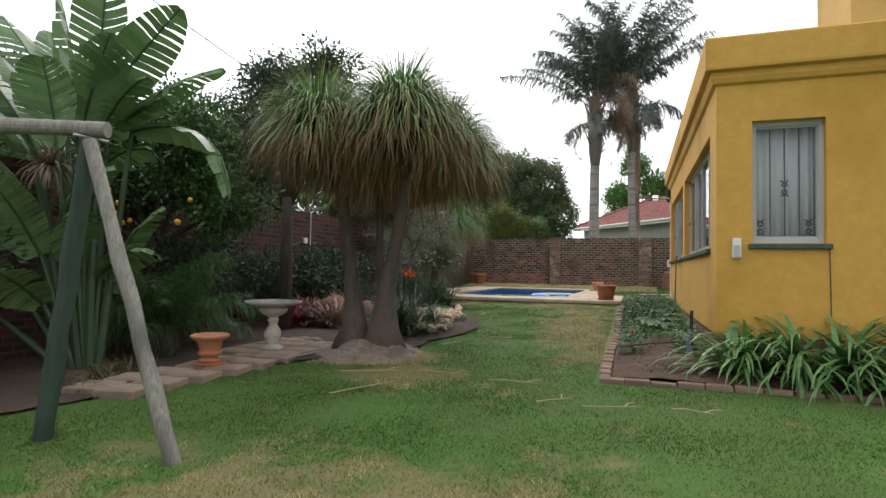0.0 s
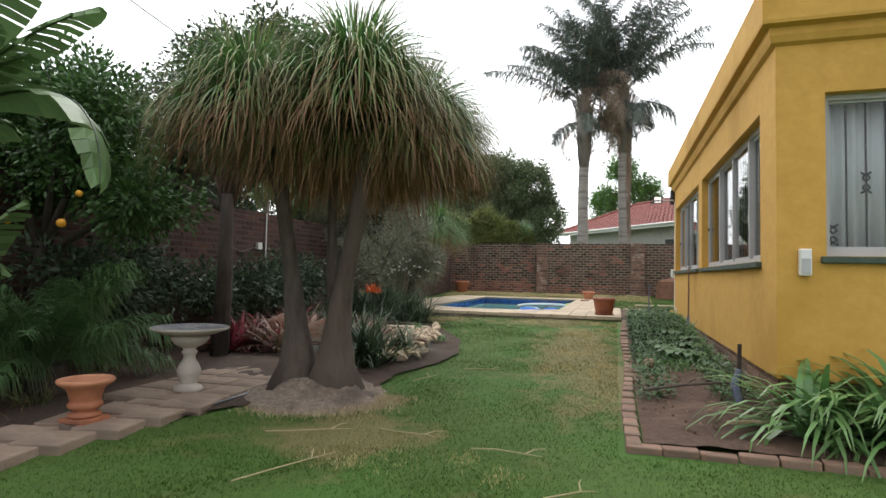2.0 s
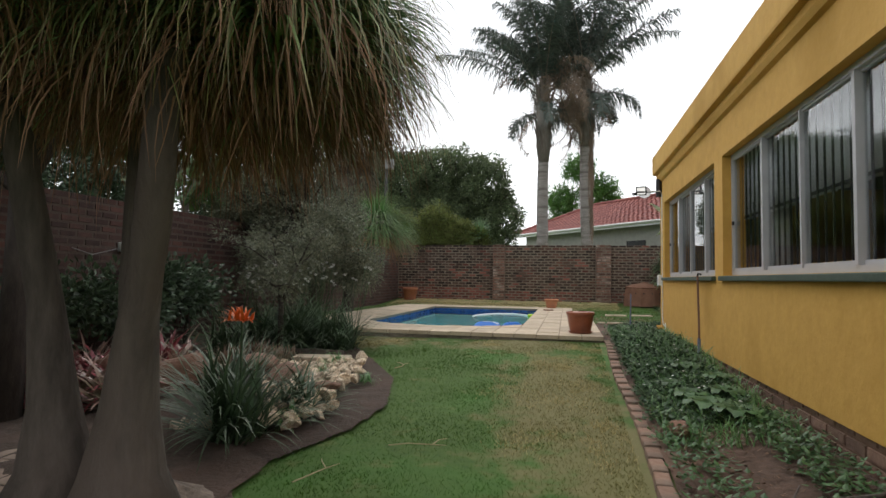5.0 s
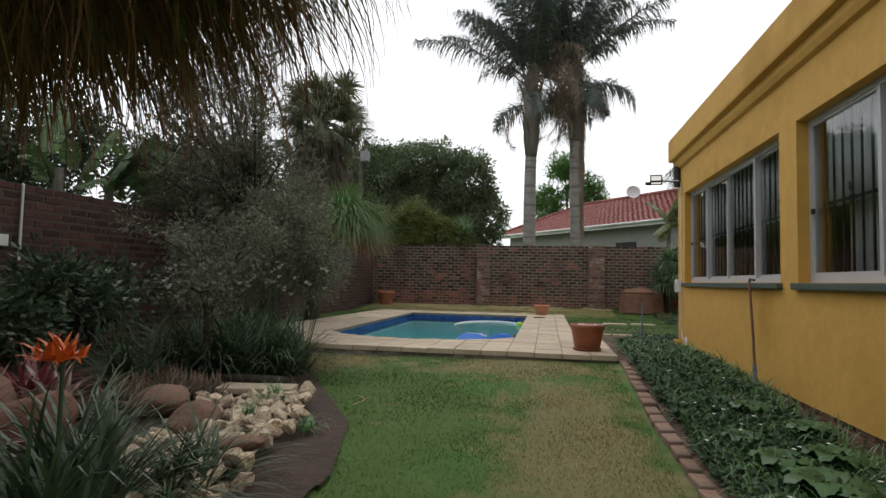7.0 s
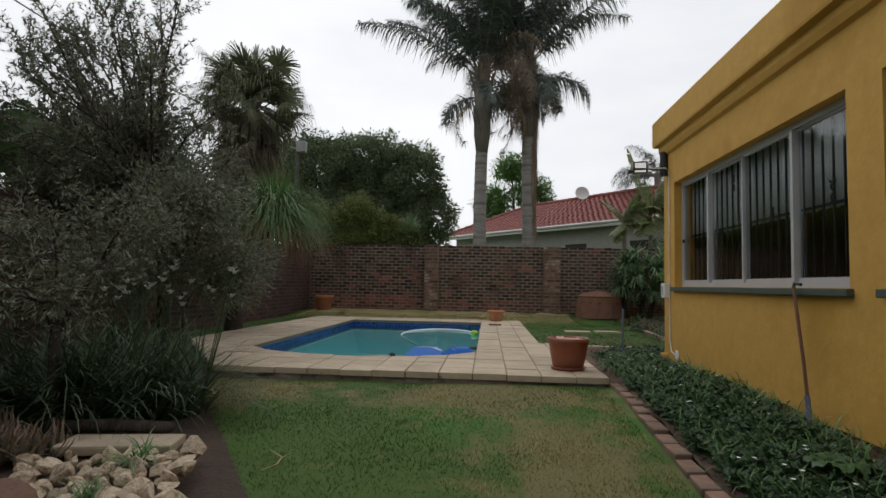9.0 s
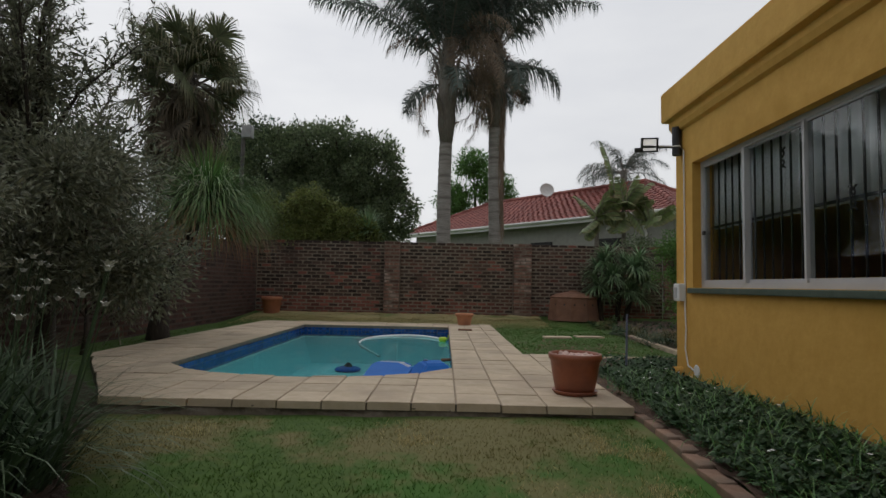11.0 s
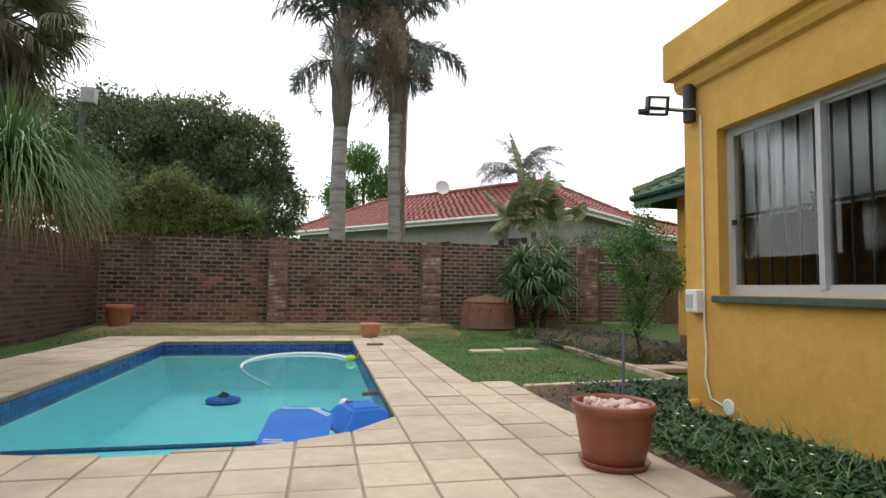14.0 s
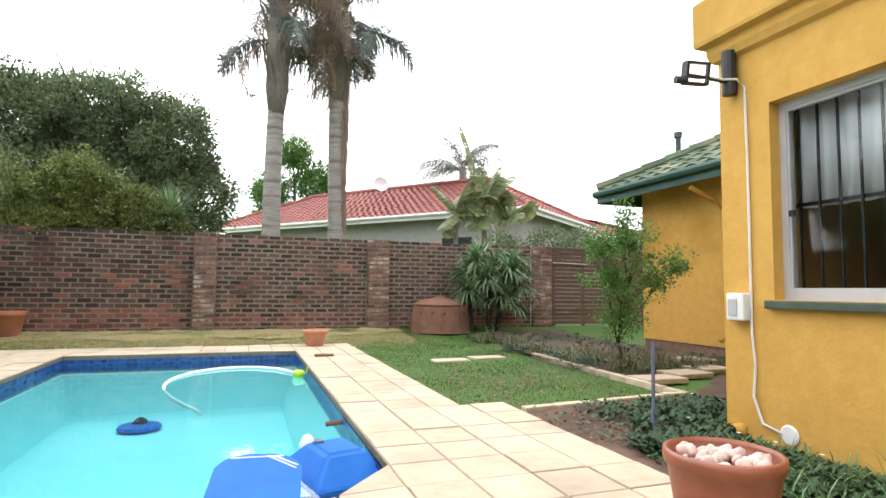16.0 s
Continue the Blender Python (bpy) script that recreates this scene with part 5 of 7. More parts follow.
# banana plants and a small palm behind the back wall
ban = thing("banana_plant", "ragged banana plants behind the back wall", "plant", (3.45, 24.6, 1.2))
BB, BR = Blades(), bmesh.new()
for b, e, w in (((-.6, 0, 2.4), (-1.3, -.1, 3.0), .35), ((-.6, 0, 2.4), (-.2, -.1, 3.2), .35), ((-.5, 0, 2.5), (-.9, 0, 1.7), .3), ((.2, 0, 2.7), (.0, 0, 3.6), .36), ((.2, 0, 2.7), (.7, -.1, 3.4), .38), ((.2, 0, 2.6), (-.3, 0, 2.0), .36), ((.3, 0, 2.6), (.8, 0, 1.9), .36), ((-.1, 0, 3.0), (-.5, .1, 4.7), .22), ((.4, 0, 2.8), (1.1, 0, 2.9), .34), ((-.6, 0, 2.3), (-1.1, -.2, 1.9), .4), ((.2, 0, 2.6), (.5, -.3, 3.6), .4), ((.1, 0, 2.5), (-.1, -.3, 1.9), .4), ((1.0, 0, 2.2), (1.7, -.1, 2.7), .4), ((1.0, 0, 2.2), (.7, -.1, 3.0), .36)):
    big_leaf(BB, BR, b, e, w * 1.7, .08, 14, rnd(-.8, .8))
for k in range(16):
    x, z = ((-.6, 2.35), (.25, 2.7), (.9, 2.3))[k % 3]
    a = rnd(0, math.tau)
    big_leaf(BB, BR, (x, 0, z), (x + .75 * math.cos(a), -.15 + .5 * math.sin(a), z + rnd(-.6, .8)), rnd(.42, .6), .12, 14, rnd(-.8, .8))
tube([(-.6, 0, -.7), (-.6, 0, 2.4)], [.09, .06], 8, BR)
tube([(.2, 0, -.7), (.2, 0, 2.7)], [.10, .06], 8, BR)
BB.make("foliage", M["banana"], ban)
part("petiole", BR, M["fibre"], ban)["kind"] = "stuff"
ban2 = thing("banana_plant", "broad-leaved plant showing over the side wall", "plant", (-7.6, 12.7, 0.4))
BB, BR = Blades(), bmesh.new()
for k in range(22):
    y0 = rnd(-1.3, 1.5)
    b = Vector((rnd(-.2, .2), y0, rnd(2.2, 2.7)))
    big_leaf(BB, BR, tuple(b), tuple(b + Vector((rnd(-.4, .5), rnd(-.6, .6), rnd(.2, .95)))), rnd(.32, .46), .06, 12, rnd(-.8, .8))
for y0 in (-.9, 0, .9):
    tube([(0, y0, -.3), (0, y0, 2.5)], [.10, .06], 8, BR)
BB.make("foliage", M["strelitzia"], ban2)
part("petiole", BR, M["fibre"], ban2)["kind"] = "stuff"
sp = thing("small_palm", "small feather palm behind the neighbour's roof", "tree", (6.5, 33.5, 0.7))
PB, PR = Blades(), bmesh.new()
tube([(0, 0, 0), (0, 0, 6.2)], .16, 8, PR)
for k in range(26):
    frond(PB, Vector((0, 0, 6.0)), k * 2.399, rnd(.1, 1.4), 2.4, 1.7, 46, .42, PR)
PB.make("crown", M["frond"], sp)
part("trunk", PR, M["palm_bark"], sp)

# ---- neighbour's house ----
def tile_rows(bm, a, b, c, d, courses, tiles):
    """Courses of lapped roof tiles on the quad a, b (eave) to c, d (ridge)."""
    a, b, c, d = map(Vector, (a, b, c, d))
    nrm = (b - a).cross(d - a).normalized()
    if nrm.z < 0:
        nrm = -nrm
    for j in range(courses):
        s0, s1 = j / courses, (j + 1.12) / courses
        l0, r0 = a.lerp(d, s0), b.lerp(c, s0)
        l1, r1 = a.lerp(d, min(s1, 1)), b.lerp(c, min(s1, 1))
        m = max(1, int(tiles * (r0 - l0).length / (b - a).length))
        for i in range(m):
            u0, u1 = i / m, (i + 1) / m
            um = (u0 + u1) / 2
            lo, hi = 0.05, 0.012
            vs = [l0.lerp(r0, u0) + nrm * (lo - .03), l0.lerp(r0, um) + nrm * (lo + .02), l0.lerp(r0, u1) + nrm * (lo - .03), l1.lerp(r1, u1) + nrm * (hi - .02), l1.lerp(r1, um) + nrm * (hi + .02), l1.lerp(r1, u0) + nrm * (hi - .02)]
            v = [bm.verts.new(q) for q in vs]
            bm.faces.new((v[0], v[1], v[4], v[5]))
            bm.faces.new((v[1], v[2], v[3], v[4]))
            w = [bm.verts.new(q) for q in (vs[0], vs[1], vs[2], vs[2] - nrm * .05, vs[0] - nrm * .05)]
            bm.faces.new(w)


def hip_house(name, label, C, u, n, length, depth, eave, rise, wall_mat, roof_mat, fascia_mat, over=0.5, base=0.4, ridge_mat=None):
    """House with a hipped tile roof; C: wall corner on plan, u and n: its two directions."""
    t = thing(name, label, "house")
    C, u, n = Vector((*C, 0)), Vector((*u, 0)).normalized(), Vector((*n, 0)).normalized()
    def P(a, b, z):
        return C + u * a + n * b + Vector((0, 0, z))
    bm = bmesh.new()
    lo = [bm.verts.new(P(a, b, base)) for a, b in ((0, 0), (length, 0), (length, depth), (0, depth))]
    hi = [bm.verts.new(P(a, b, eave - .05)) for a, b in ((0, 0), (length, 0), (length, depth), (0, depth))]
    for k in range(4):
        bm.faces.new((lo[k], lo[(k + 1) % 4], hi[(k + 1) % 4], hi[k]))
    bm.faces.new(hi)
    part("wall", bm, wall_mat, t)
    o = over
    e = [P(-o, -o, eave), P(length + o, -o, eave), P(length + o, depth + o, eave), P(-o, depth + o, eave)]
    h = depth / 2
    r0, r1 = P(h - o * .3, h, eave + rise), P(length - h + o * .3, h, eave + rise)
    bm = bmesh.new()
    v = [bm.verts.new(q) for q in e + [r0, r1]]
    for f in ((0, 1, 5, 4), (1, 2, 5), (2, 3, 4, 5), (3, 0, 4)):
        bm.faces.new([v[i] for i in f])
    bm.faces.new([v[i] for i in (3, 2, 1, 0)])
    part("roof", bm, roof_mat, t)
    bm = bmesh.new()
    tile_rows(bm, e[0], e[1], r1, r0, 16, int(length / .28))
    tile_rows(bm, e[3], e[0], r0, r0, 16, int(depth / .28))
    part("roof_tiles", bm, roof_mat, t)["kind"] = "stuff"
    bm = bmesh.new()
    for a, b in ((e[0], r0), (e[1], r1), (e[3], r0), (r0, r1)):
        m = int((b - a).length / .4)
        for i in range(m):
            p, q = a.lerp(b, i / m), a.lerp(b, (i + 1.08) / m)
            tube([p + Vector((0, 0, .06)), q + Vector((0, 0, .05))], [.12, .10], 8, bm)
    part("ridge_tiles", bm, ridge_mat or roof_mat, t)
    bm = bmesh.new()
    for a, b in ((e[0], e[1]), (e[3], e[0])):
        d = (b - a).normalized()
        w = Vector((-d.y, d.x, 0)) * .02
        q = [a - w, b - w, b + w, a + w]
        vs = [[bm.verts.new(x + Vector((0, 0, z))) for x in q] for z in (-.22, .02)]
        bm.faces.new(vs[0]); bm.faces.new(vs[1])
        for k in range(4):
            bm.faces.new((vs[0][k], vs[0][(k + 1) % 4], vs[1][(k + 1) % 4], vs[1][k]))
    part("fascia", bm, fascia_mat, t)
    part("gutter", tube([e[0] + Vector((0, 0, -.05)) - n * .07, e[1] + Vector((0, 0, -.05)) - n * .07], .06, 8, tube([e[3] + Vector((0, 0, -.05)) - u * .07, e[0] + Vector((0, 0, -.05)) - u * .07], .06, 8)), fascia_mat, t)
    return t, P
nh, NP = hip_house("neighbour_house", "neighbour's house with a red tiled hip roof and grey walls", (6.3, 27.5), (-.628, .778), (.778, .628), 15.2, 6.0, 4.25, 1.75, M["grey_plaster"], M["roof_red"], M["white_paint"])
for a in (2.5, 6.0):
    part("window", boxes((-.6, -.03, -.6, .6, .03, .6)), M["bar"], nh).matrix_local = Matrix.Translation(NP(a, -.01, 2.8)) @ Matrix.Rotation(math.atan2(.778, -.628), 4, 'Z')
part("downpipe", tube([NP(1.0, -.45, 3.95), NP(1.0, -.2, 3.7), NP(1.0, -.06, 3.5), NP(1.0, -.06, 1.5)], .045, 8), M["white_paint"], nh)
hip_house("neighbour_house", "further house with a red tiled roof", (10.2, 31.5), (-.3, .95), (.95, .3), 8.0, 9.0, 4.0, 1.6, M["grey_plaster"], M["roof_red"], M["white_paint"])
dish = thing("satellite_dish", "small white satellite dish on the neighbour's roof", "dish", tuple(NP(8.0, 2.6, 5.75)))
part("bowl", lathe([(0, 0), (.18, .03), (.34, .11), (.35, .12), (.18, .05), (0, .02)], 20), M["white_paint"], dish).matrix_local = Matrix.Translation((0, 0, .45)) @ Matrix.Rotation(radians(75), 4, 'X') @ Matrix.Rotation(radians(0), 4, 'Z')
part("mast", tube([(0, 0, -.3), (0, .03, .45)], .02, 6), M["steel"], dish)

# ---- green-roofed wing of the house ----
wing, WP = hip_house("house_wing", "ochre house wing under a green tiled roof", (4.43, 19.3), (0, -1), (1, 0), 5.0, 7.0, 3.40, 2.0, M["ochre"], M["roof_green"], M["fascia"], over=.55, base=.75)
part("plinth", boxes((4.45, 14.35, .3, 11.4, 19.28, .75)), M["plinth"], wing)
part("downpipe", tube([(3.92, 17.6, 3.12), (4.25, 17.5, 2.95), (4.38, 17.45, 2.8), (4.38, 17.45, .95), (4.28, 17.45, .86)], .04, 8), M["ochre"], wing)
part("vent_pipe", tube([(5.5, 19.55, 3.3), (5.5, 19.55, 4.55)], .05, 8, tube([(5.5, 19.55, 4.54), (5.5, 19.55, 4.64)], .075, 8)), M["sill"], wing)

# ---- swing frame ----
swing = thing("swing_frame", "weathered timber swing frame with one green leg", "swing frame", (-3.0, 2.5, 0.06))
apex = Vector((-0.33, 0.06, 2.06))
def log(a, b, r0, r1, mat, name, label=""):
    a, b = Vector(a), Vector(b)
    bm = tube([a.lerp(b, k / 8) + Vector((.006 * math.sin(k * 2), .006 * math.cos(k * 3), 0)) for k in range(9)], [r0 + (r1 - r0) * k / 8 + .003 * math.sin(k * 4) for k in range(9)], 16)
    return part(name, bm, mat, swing, label)
random.seed(31)
log((0.555, -0.02, -0.08), apex + Vector((0.05, -.05, -.10)), .048, .042, M["timber"], "leg", "grey weathered timber leg")
log((-0.66, 0.05, -0.10), apex + Vector((-.03, .03, .0)), .060, .058, M["timber_green"], "leg", "green painted timber leg")
log(apex + Vector((0.10, .03, -.01)), apex + Vector((-2.6, -.85, .06)), .052, .056, M["timber"], "top_beam", "grey round timber beam")
log((-2.5, -1.4, -0.1), apex + Vector((-2.5, -.9, .0)), .055, .05, M["timber_green"], "leg")
log((-2.9, -0.3, -0.1), apex + Vector((-2.45, -.75, -.02)), .05, .045, M["timber"], "leg")
part("bolt", tube([apex + Vector((.0, -.12, -.07)), apex + Vector((.03, .1, -.07))], .009, 6), M["steel"], swing)

# ---- path, birdbath, urn ----
random.seed(11)
path = tagged(new("pavement_path"), "weathered stone slab path in the shaded bed", "path", kind="structure")
def paver(x, y, w, d, h, z, rz=0.0, name="paver", parent=None, mat=None):
    bm = boxes((-w / 2, -d / 2, -h, w / 2, d / 2, 0), bevel=0.012)
    for v in bm.verts:
        v.co.x += .016 * noise.noise(v.co * 9 + Vector((x, y, 0)))
        v.co.y += .016 * noise.noise(v.co * 9 + Vector((y, x, 5)))
        v.co.z += .006 * noise.noise(v.co * 7 + Vector((x, y, 9)))
    ob = part(name, bm, mat or M["paver"], parent)
    ob.matrix_local = pose(x, y, z, rnd(-.8, .8), rnd(-.8, .8), rz)
    return ob
for k in range(6):
    y = 3.62 + 0.34 * k
    xo = -4.10 + 0.075 * k
    for m in range(2):
        paver(xo - 0.02 - 0.36 * m + rnd(-.02, .02), y + rnd(-.02, .02), .375, .352, .09, ground_z(xo, y) + .066, rnd(-1.5, 1.5) + 11, parent=path)
for k in range(5):
    y = 5.45 + 0.37 * k
    for m in range(3):
        x = -3.78 - .36 * m - .015 * k
        paver(x + rnd(-.012, .012), y, .35, .36, .09, .235, rnd(-2, 2) + 2, parent=path)
for k, (x, y, rz) in enumerate(((-4.05, 5.05, 30), (-3.85, 5.2, 15), (-4.25, 5.15, 45), (-4.1, 4.85, 20), (-3.95, 4.98, 24))):
    paver(x, y, .24, .11, .06, .18 + .02 * (k % 2), rz, "brick", path, M["edging"])
tagged(part("path_edge_strip", tube([(-3.62, 5.2, .185), (-3.58, 5.9, .20), (-3.60, 6.6, .215), (-3.66, 7.25, .23)], .03, 8), M["black_metal"]), "black edging strip beside the path", "edging", kind="structure")

bath = thing("birdbath", "cast stone birdbath with a mosaic bowl on a baluster", "birdbath", (-4.10, 5.66, 0.232))
part("foot", lathe([(.0, 0), (.125, 0), (.13, .015), (.12, .04), (.085, .055), (.075, .07)], 28), M["bath_stone"], bath, smooth=True)
part("baluster", lathe([(.07, .065), (.075, .10), (.10, .15), (.105, .19), (.085, .24), (.055, .29), (.05, .32), (.065, .345), (.07, .36), (.055, .375), (.06, .40)], 28), M["bath_stone"], bath, smooth=True)
part("cup", lathe([(.06, .395), (.13, .43), (.165, .47), (.17, .50), (.14, .51), (.12, .52)], 28), M["bath_stone"], bath, smooth=True)
bowl = part("bowl", lathe([(.10, .515), (.24, .53), (.335, .565), (.345, .58), (.335, .588)], 36), M["bath_stone"], bath, smooth=True)
part("mosaic", lathe([(.334, .589), (.29, .578), (.18, .562), (0, .556)], 36), M["bath_glaze"], bowl, "blue and white mosaic lining", smooth=True)

urn = thing("garden_urn", "terracotta pedestal urn with an orange rim", "pot", (-4.12, 4.62, 0.205))
urn.scale = (.88, .88, .9)
part("plinth", boxes((-.135, -.135, 0, .135, .135, .035), bevel=.008), M["terracotta"], urn, "square foot")
part("body", lathe([(.10, .03), (.125, .045), (.13, .065), (.095, .08), (.088, .095), (.12, .11), (.135, .13), (.13, .155), (.115, .165), (.118, .18), (.128, .22), (.142, .26), (.155, .285)], 34), M["terracotta"], urn, smooth=True)
part("rim", lathe([(.15, .28), (.19, .30), (.215, .32), (.222, .335), (.215, .348), (.19, .352), (.16, .335), (.145, .29), (0, .27)], 34), M["terra_light"], urn, "orange terracotta rim", smooth=True)
part("soil_fill", lathe([(.155, .285), (.07, .292), (0, .295)], 16), M["soil"], urn)

# ---- pots by the pool ----
pot = thing("terracotta_pot", "glazed terracotta pot filled with pink pebbles on the deck", "pot", (-0.545, 12.74, 0.632))
part("saucer", lathe([(0, 0), (.165, 0), (.185, .03), (.18, .034), (.16, .012), (0, .012)], 36), M["glazed"], pot, smooth=True)
part("body", lathe([(0, .013), (.15, .013), (.155, .02), (.175, .11), (.193, .22), (.20, .27), (.212, .278), (.216, .30), (.214, .325), (.200, .33), (.192, .31), (.188, .27), (0, .27)], 40), M["glazed"], pot, smooth=True)
random.seed(4)
for k in range(46):
    a, r = rnd(0, math.tau), .165 * math.sqrt(rnd(0, 1))
    bm = bmesh.new()
    bmesh.ops.create_icosphere(bm, subdivisions=2, radius=1.0)
    for v in bm.verts:
        v.co *= 1 + .25 * noise.noise(v.co * 1.6 + Vector((k, 0, 0)))
    ob = part("pebble", bm, M["pebble"], pot, smooth=True)
    ob.matrix_local = pose(math.cos(a) * r, math.sin(a) * r, .285 + rnd(0, .02), rnd(0, 360), rnd(0, 360), 0) @ Matrix.Diagonal((rnd(.022, .034), rnd(.02, .028), rnd(.014, .02), 1))
bm = bmesh.new()
pot2 = thing("clay_pot", "pale clay pot at the far corner of the pool deck", "pot", (-1.18, 20.35, 0.632))
part("body", lathe([(0, 0), (.13, 0), (.135, .01), (.17, .17), (.18, .20), (.205, .205), (.205, .25), (.185, .255), (.175, .2), (0, .19)], 30), M["terra_light"], pot2, smooth=True)
pot3 = thing("clay_pot", "red clay pot standing against the boundary wall", "pot", (-6.05, 22.5, ground_z(-6, 22.5)))
part("body", lathe([(0, 0), (.19, 0), (.195, .02), (.24, .33), (.26, .34), (.26, .42), (.24, .425), (.22, .34), (0, .33)], 30), M["terracotta"], pot3, smooth=True)
rock_by = thing("doorstop_stone", "flat brown stone lying on the pool deck", "stone", (-1.22, 18.9, 0.632))
part("stone", boxes((-.13, -.05, 0, .13, .05, .03), bevel=.01), M["redrock"], rock_by)

# ---- rockery ----
random.seed(17)
def stone(name, label, at, s, mat, seed, group="rockery stones", sub=2):
    bm = bmesh.new()
    bmesh.ops.create_icosphere(bm, subdivisions=sub, radius=1.0)
    rr = random.Random(seed)
    planes = [(Vector((rr.uniform(-1, 1), rr.uniform(-1, 1), rr.uniform(-.6, 1))).normalized(), rr.uniform(.28, .62) if sub < 3 else rr.uniform(.72, .95)) for k in range(9)]
    for v in bm.verts:
        v.co *= 1 + .25 * noise.noise(v.co * 1.3 + Vector((seed * 3.7, 0, 0)))
        for c, lim in planes:
            d = v.co.dot(c) - lim
            if d > 0:
                v.co -= c * d
        v.co *= 1 + .05 * noise.noise(v.co * 5 + Vector((0, seed, 0)))
    ob = part(name, bm, mat, smooth=sub > 2)
    ob.matrix_world = pose(*at, rnd(-25, 25), rnd(-25, 25), rnd(0, 360)) @ Matrix.Diagonal((*s, 1))
    return tagged(ob, label, "rock", group)
spots = []
for k in range(3600):
    x, y = rnd(-4.15, -2.45), rnd(7.55, 10.55)
    if y > 9.95:
        continue
    edge = -2.78 - .28 * max(0, y - 9.0) ** 1.3 + (.12 if y < 8.2 else 0)
    if x > edge or x < edge - 1.05:
        continue
    r = rnd(.055, .115)
    if all(math.hypot(x - a, y - b) > (r + c) * .52 for a, b, c in spots):
        spots.append((x, y, r))
    if len(spots) >= 230:
        break
for k, (x, y, r) in enumerate(spots):
    up = .10 * max(0, 1 - abs((-2.95 - x) / .6))
    stone("rock", "pale jagged stone in the rockery pile", (x, y, ground_z(x, y) + .05 + up), (r * rnd(.9, 1.35), r * rnd(.8, 1.1), r * rnd(.55, .9)), M["rock"], k)
stone("boulder", "flat brown boulder among the rockery stones", (-3.62, 9.12, .42), (.25, .20, .12), M["redrock"], 201, sub=3)
stone("boulder", "flat brown slab of rock in the rockery", (-2.98, 8.58, .42), (.24, .18, .06), M["redrock"], 203, sub=3)
stone("boulder", "brown boulder lying in the shaded bed", (-4.55, 8.6, .45), (.36, .24, .2), M["redrock"], 207, sub=3)
stone("boulder", "brown boulder lying in the shaded bed", (-4.12, 9.42, .46), (.31, .24, .13), M["redrock"], 209, sub=3)
stone("boulder", "reddish boulder among the bromeliads", (-5.02, 8.62, .48), (.42, .30, .26), M["redrock"], 213, sub=3)
stone("boulder", "brown stone lying in the vegetable bed", (0.03, 8.05, .40), (.11, .09, .07), M["redrock"], 211, sub=3)
lg = thing("garden_log", "thin weathered log edging the rockery", "log", (-3.85, 10.45, .47))
part("log", tube([(-.5, -.1, .0), (-.1, 0, .01), (.32, .03, 0)], [.05, .045, .042], 10), M["bark"], lg, smooth=True)
slab = thing("stone_slab", "pale flat stone slab beside the log", "slab", (-3.65, 10.12, .485), rz=10)
part("slab", boxes((-.34, -.14, -.06, .34, .14, .0), bevel=.014), M["slab"], slab)
for k, (x, y, s) in enumerate(((-4.45, 10.0, .26), (-4.25, 9.85, .22), (-4.62, 9.75, .24), (-4.05, 9.95, .2), (-4.5, 9.55, .22))):
    strap_clump("succulent", "pinkish brown succulent rosettes behind the boulders", (x, y, ground_z(x, y) + .08), 110, s, .022, M["succulent"], rise=(.4, 1.5), droop=(-.6, 1.2), radius=.16, group="succulents")
for x, y, s in ((-3.3, 9.35, .22), (-3.1, 8.2, .30), (-2.75, 9.2, .16), (-3.35, 9.85, .3), (-2.85, 7.75, .28)):
    strap_clump("rockery_grass", "small green grass tuft between the stones", (x, y, ground_z(x, y) + .08), 60, s, .009, M["strap"], radius=.07, group="rockery tufts")

# ---- fallen palm twigs on the lawn ----
for k, (x, y, rz, L) in enumerate(((-2.45, 5.0, 20, .62), (-2.2, 4.35, 60, .7), (-1.0, 4.95, -8, .48), (-.12, 4.35, 5, .42), (-.55, 4.42, 28, .3), (.45, 4.4, -30, .3), (-1.75, 5.15, -15, .5), (-2.2, 6.9, 60, .35), (-1.75, 7.5, 5, .4), (-2.6, 10.0, 70, .3))):
    tw = thing("palm_twig", "dry straw-coloured palm leaf lying on the grass", "twig", (x, y, ground_z(x, y) + .030), "fallen twigs", rz=rz)
    part("stalk", tube([(-L / 2, 0, 0), (-L / 6, .03 * (k % 3 - 1), .012), (L / 4, .04, .008), (L / 2, .02 * (k % 2), .02)], [.005, .0045, .004, .002], 5), M["straw"], tw)
    part("side_strand", tube([(L / 4, .04, .008), (L / 3, .12, .02), (L / 3 + .05, .2, .01)], [.005, .004, .002], 5), M["straw"], tw)
br = thing("dead_branch", "thin dead branch lying on the bare soil", "branch", (0.35, 6.6, .42), rz=25)
part("stem", tube([(-.5, 0, .0), (-.1, .05, .03), (.35, 0, .06), (.55, .04, .09)], [.014, .012, .009, .005], 6, tube([(-.1, .05, .03), (.1, .2, .05)], [.008, .004], 5)), M["bark"], br)
st = thing("garden_stake", "pale wooden stake lying on the soil", "stake", (0.62, 5.82, .36), rz=24)
part("stake", boxes((-.22, -.012, -.01, .22, .012, .012), bevel=.003), M["straw"], st)

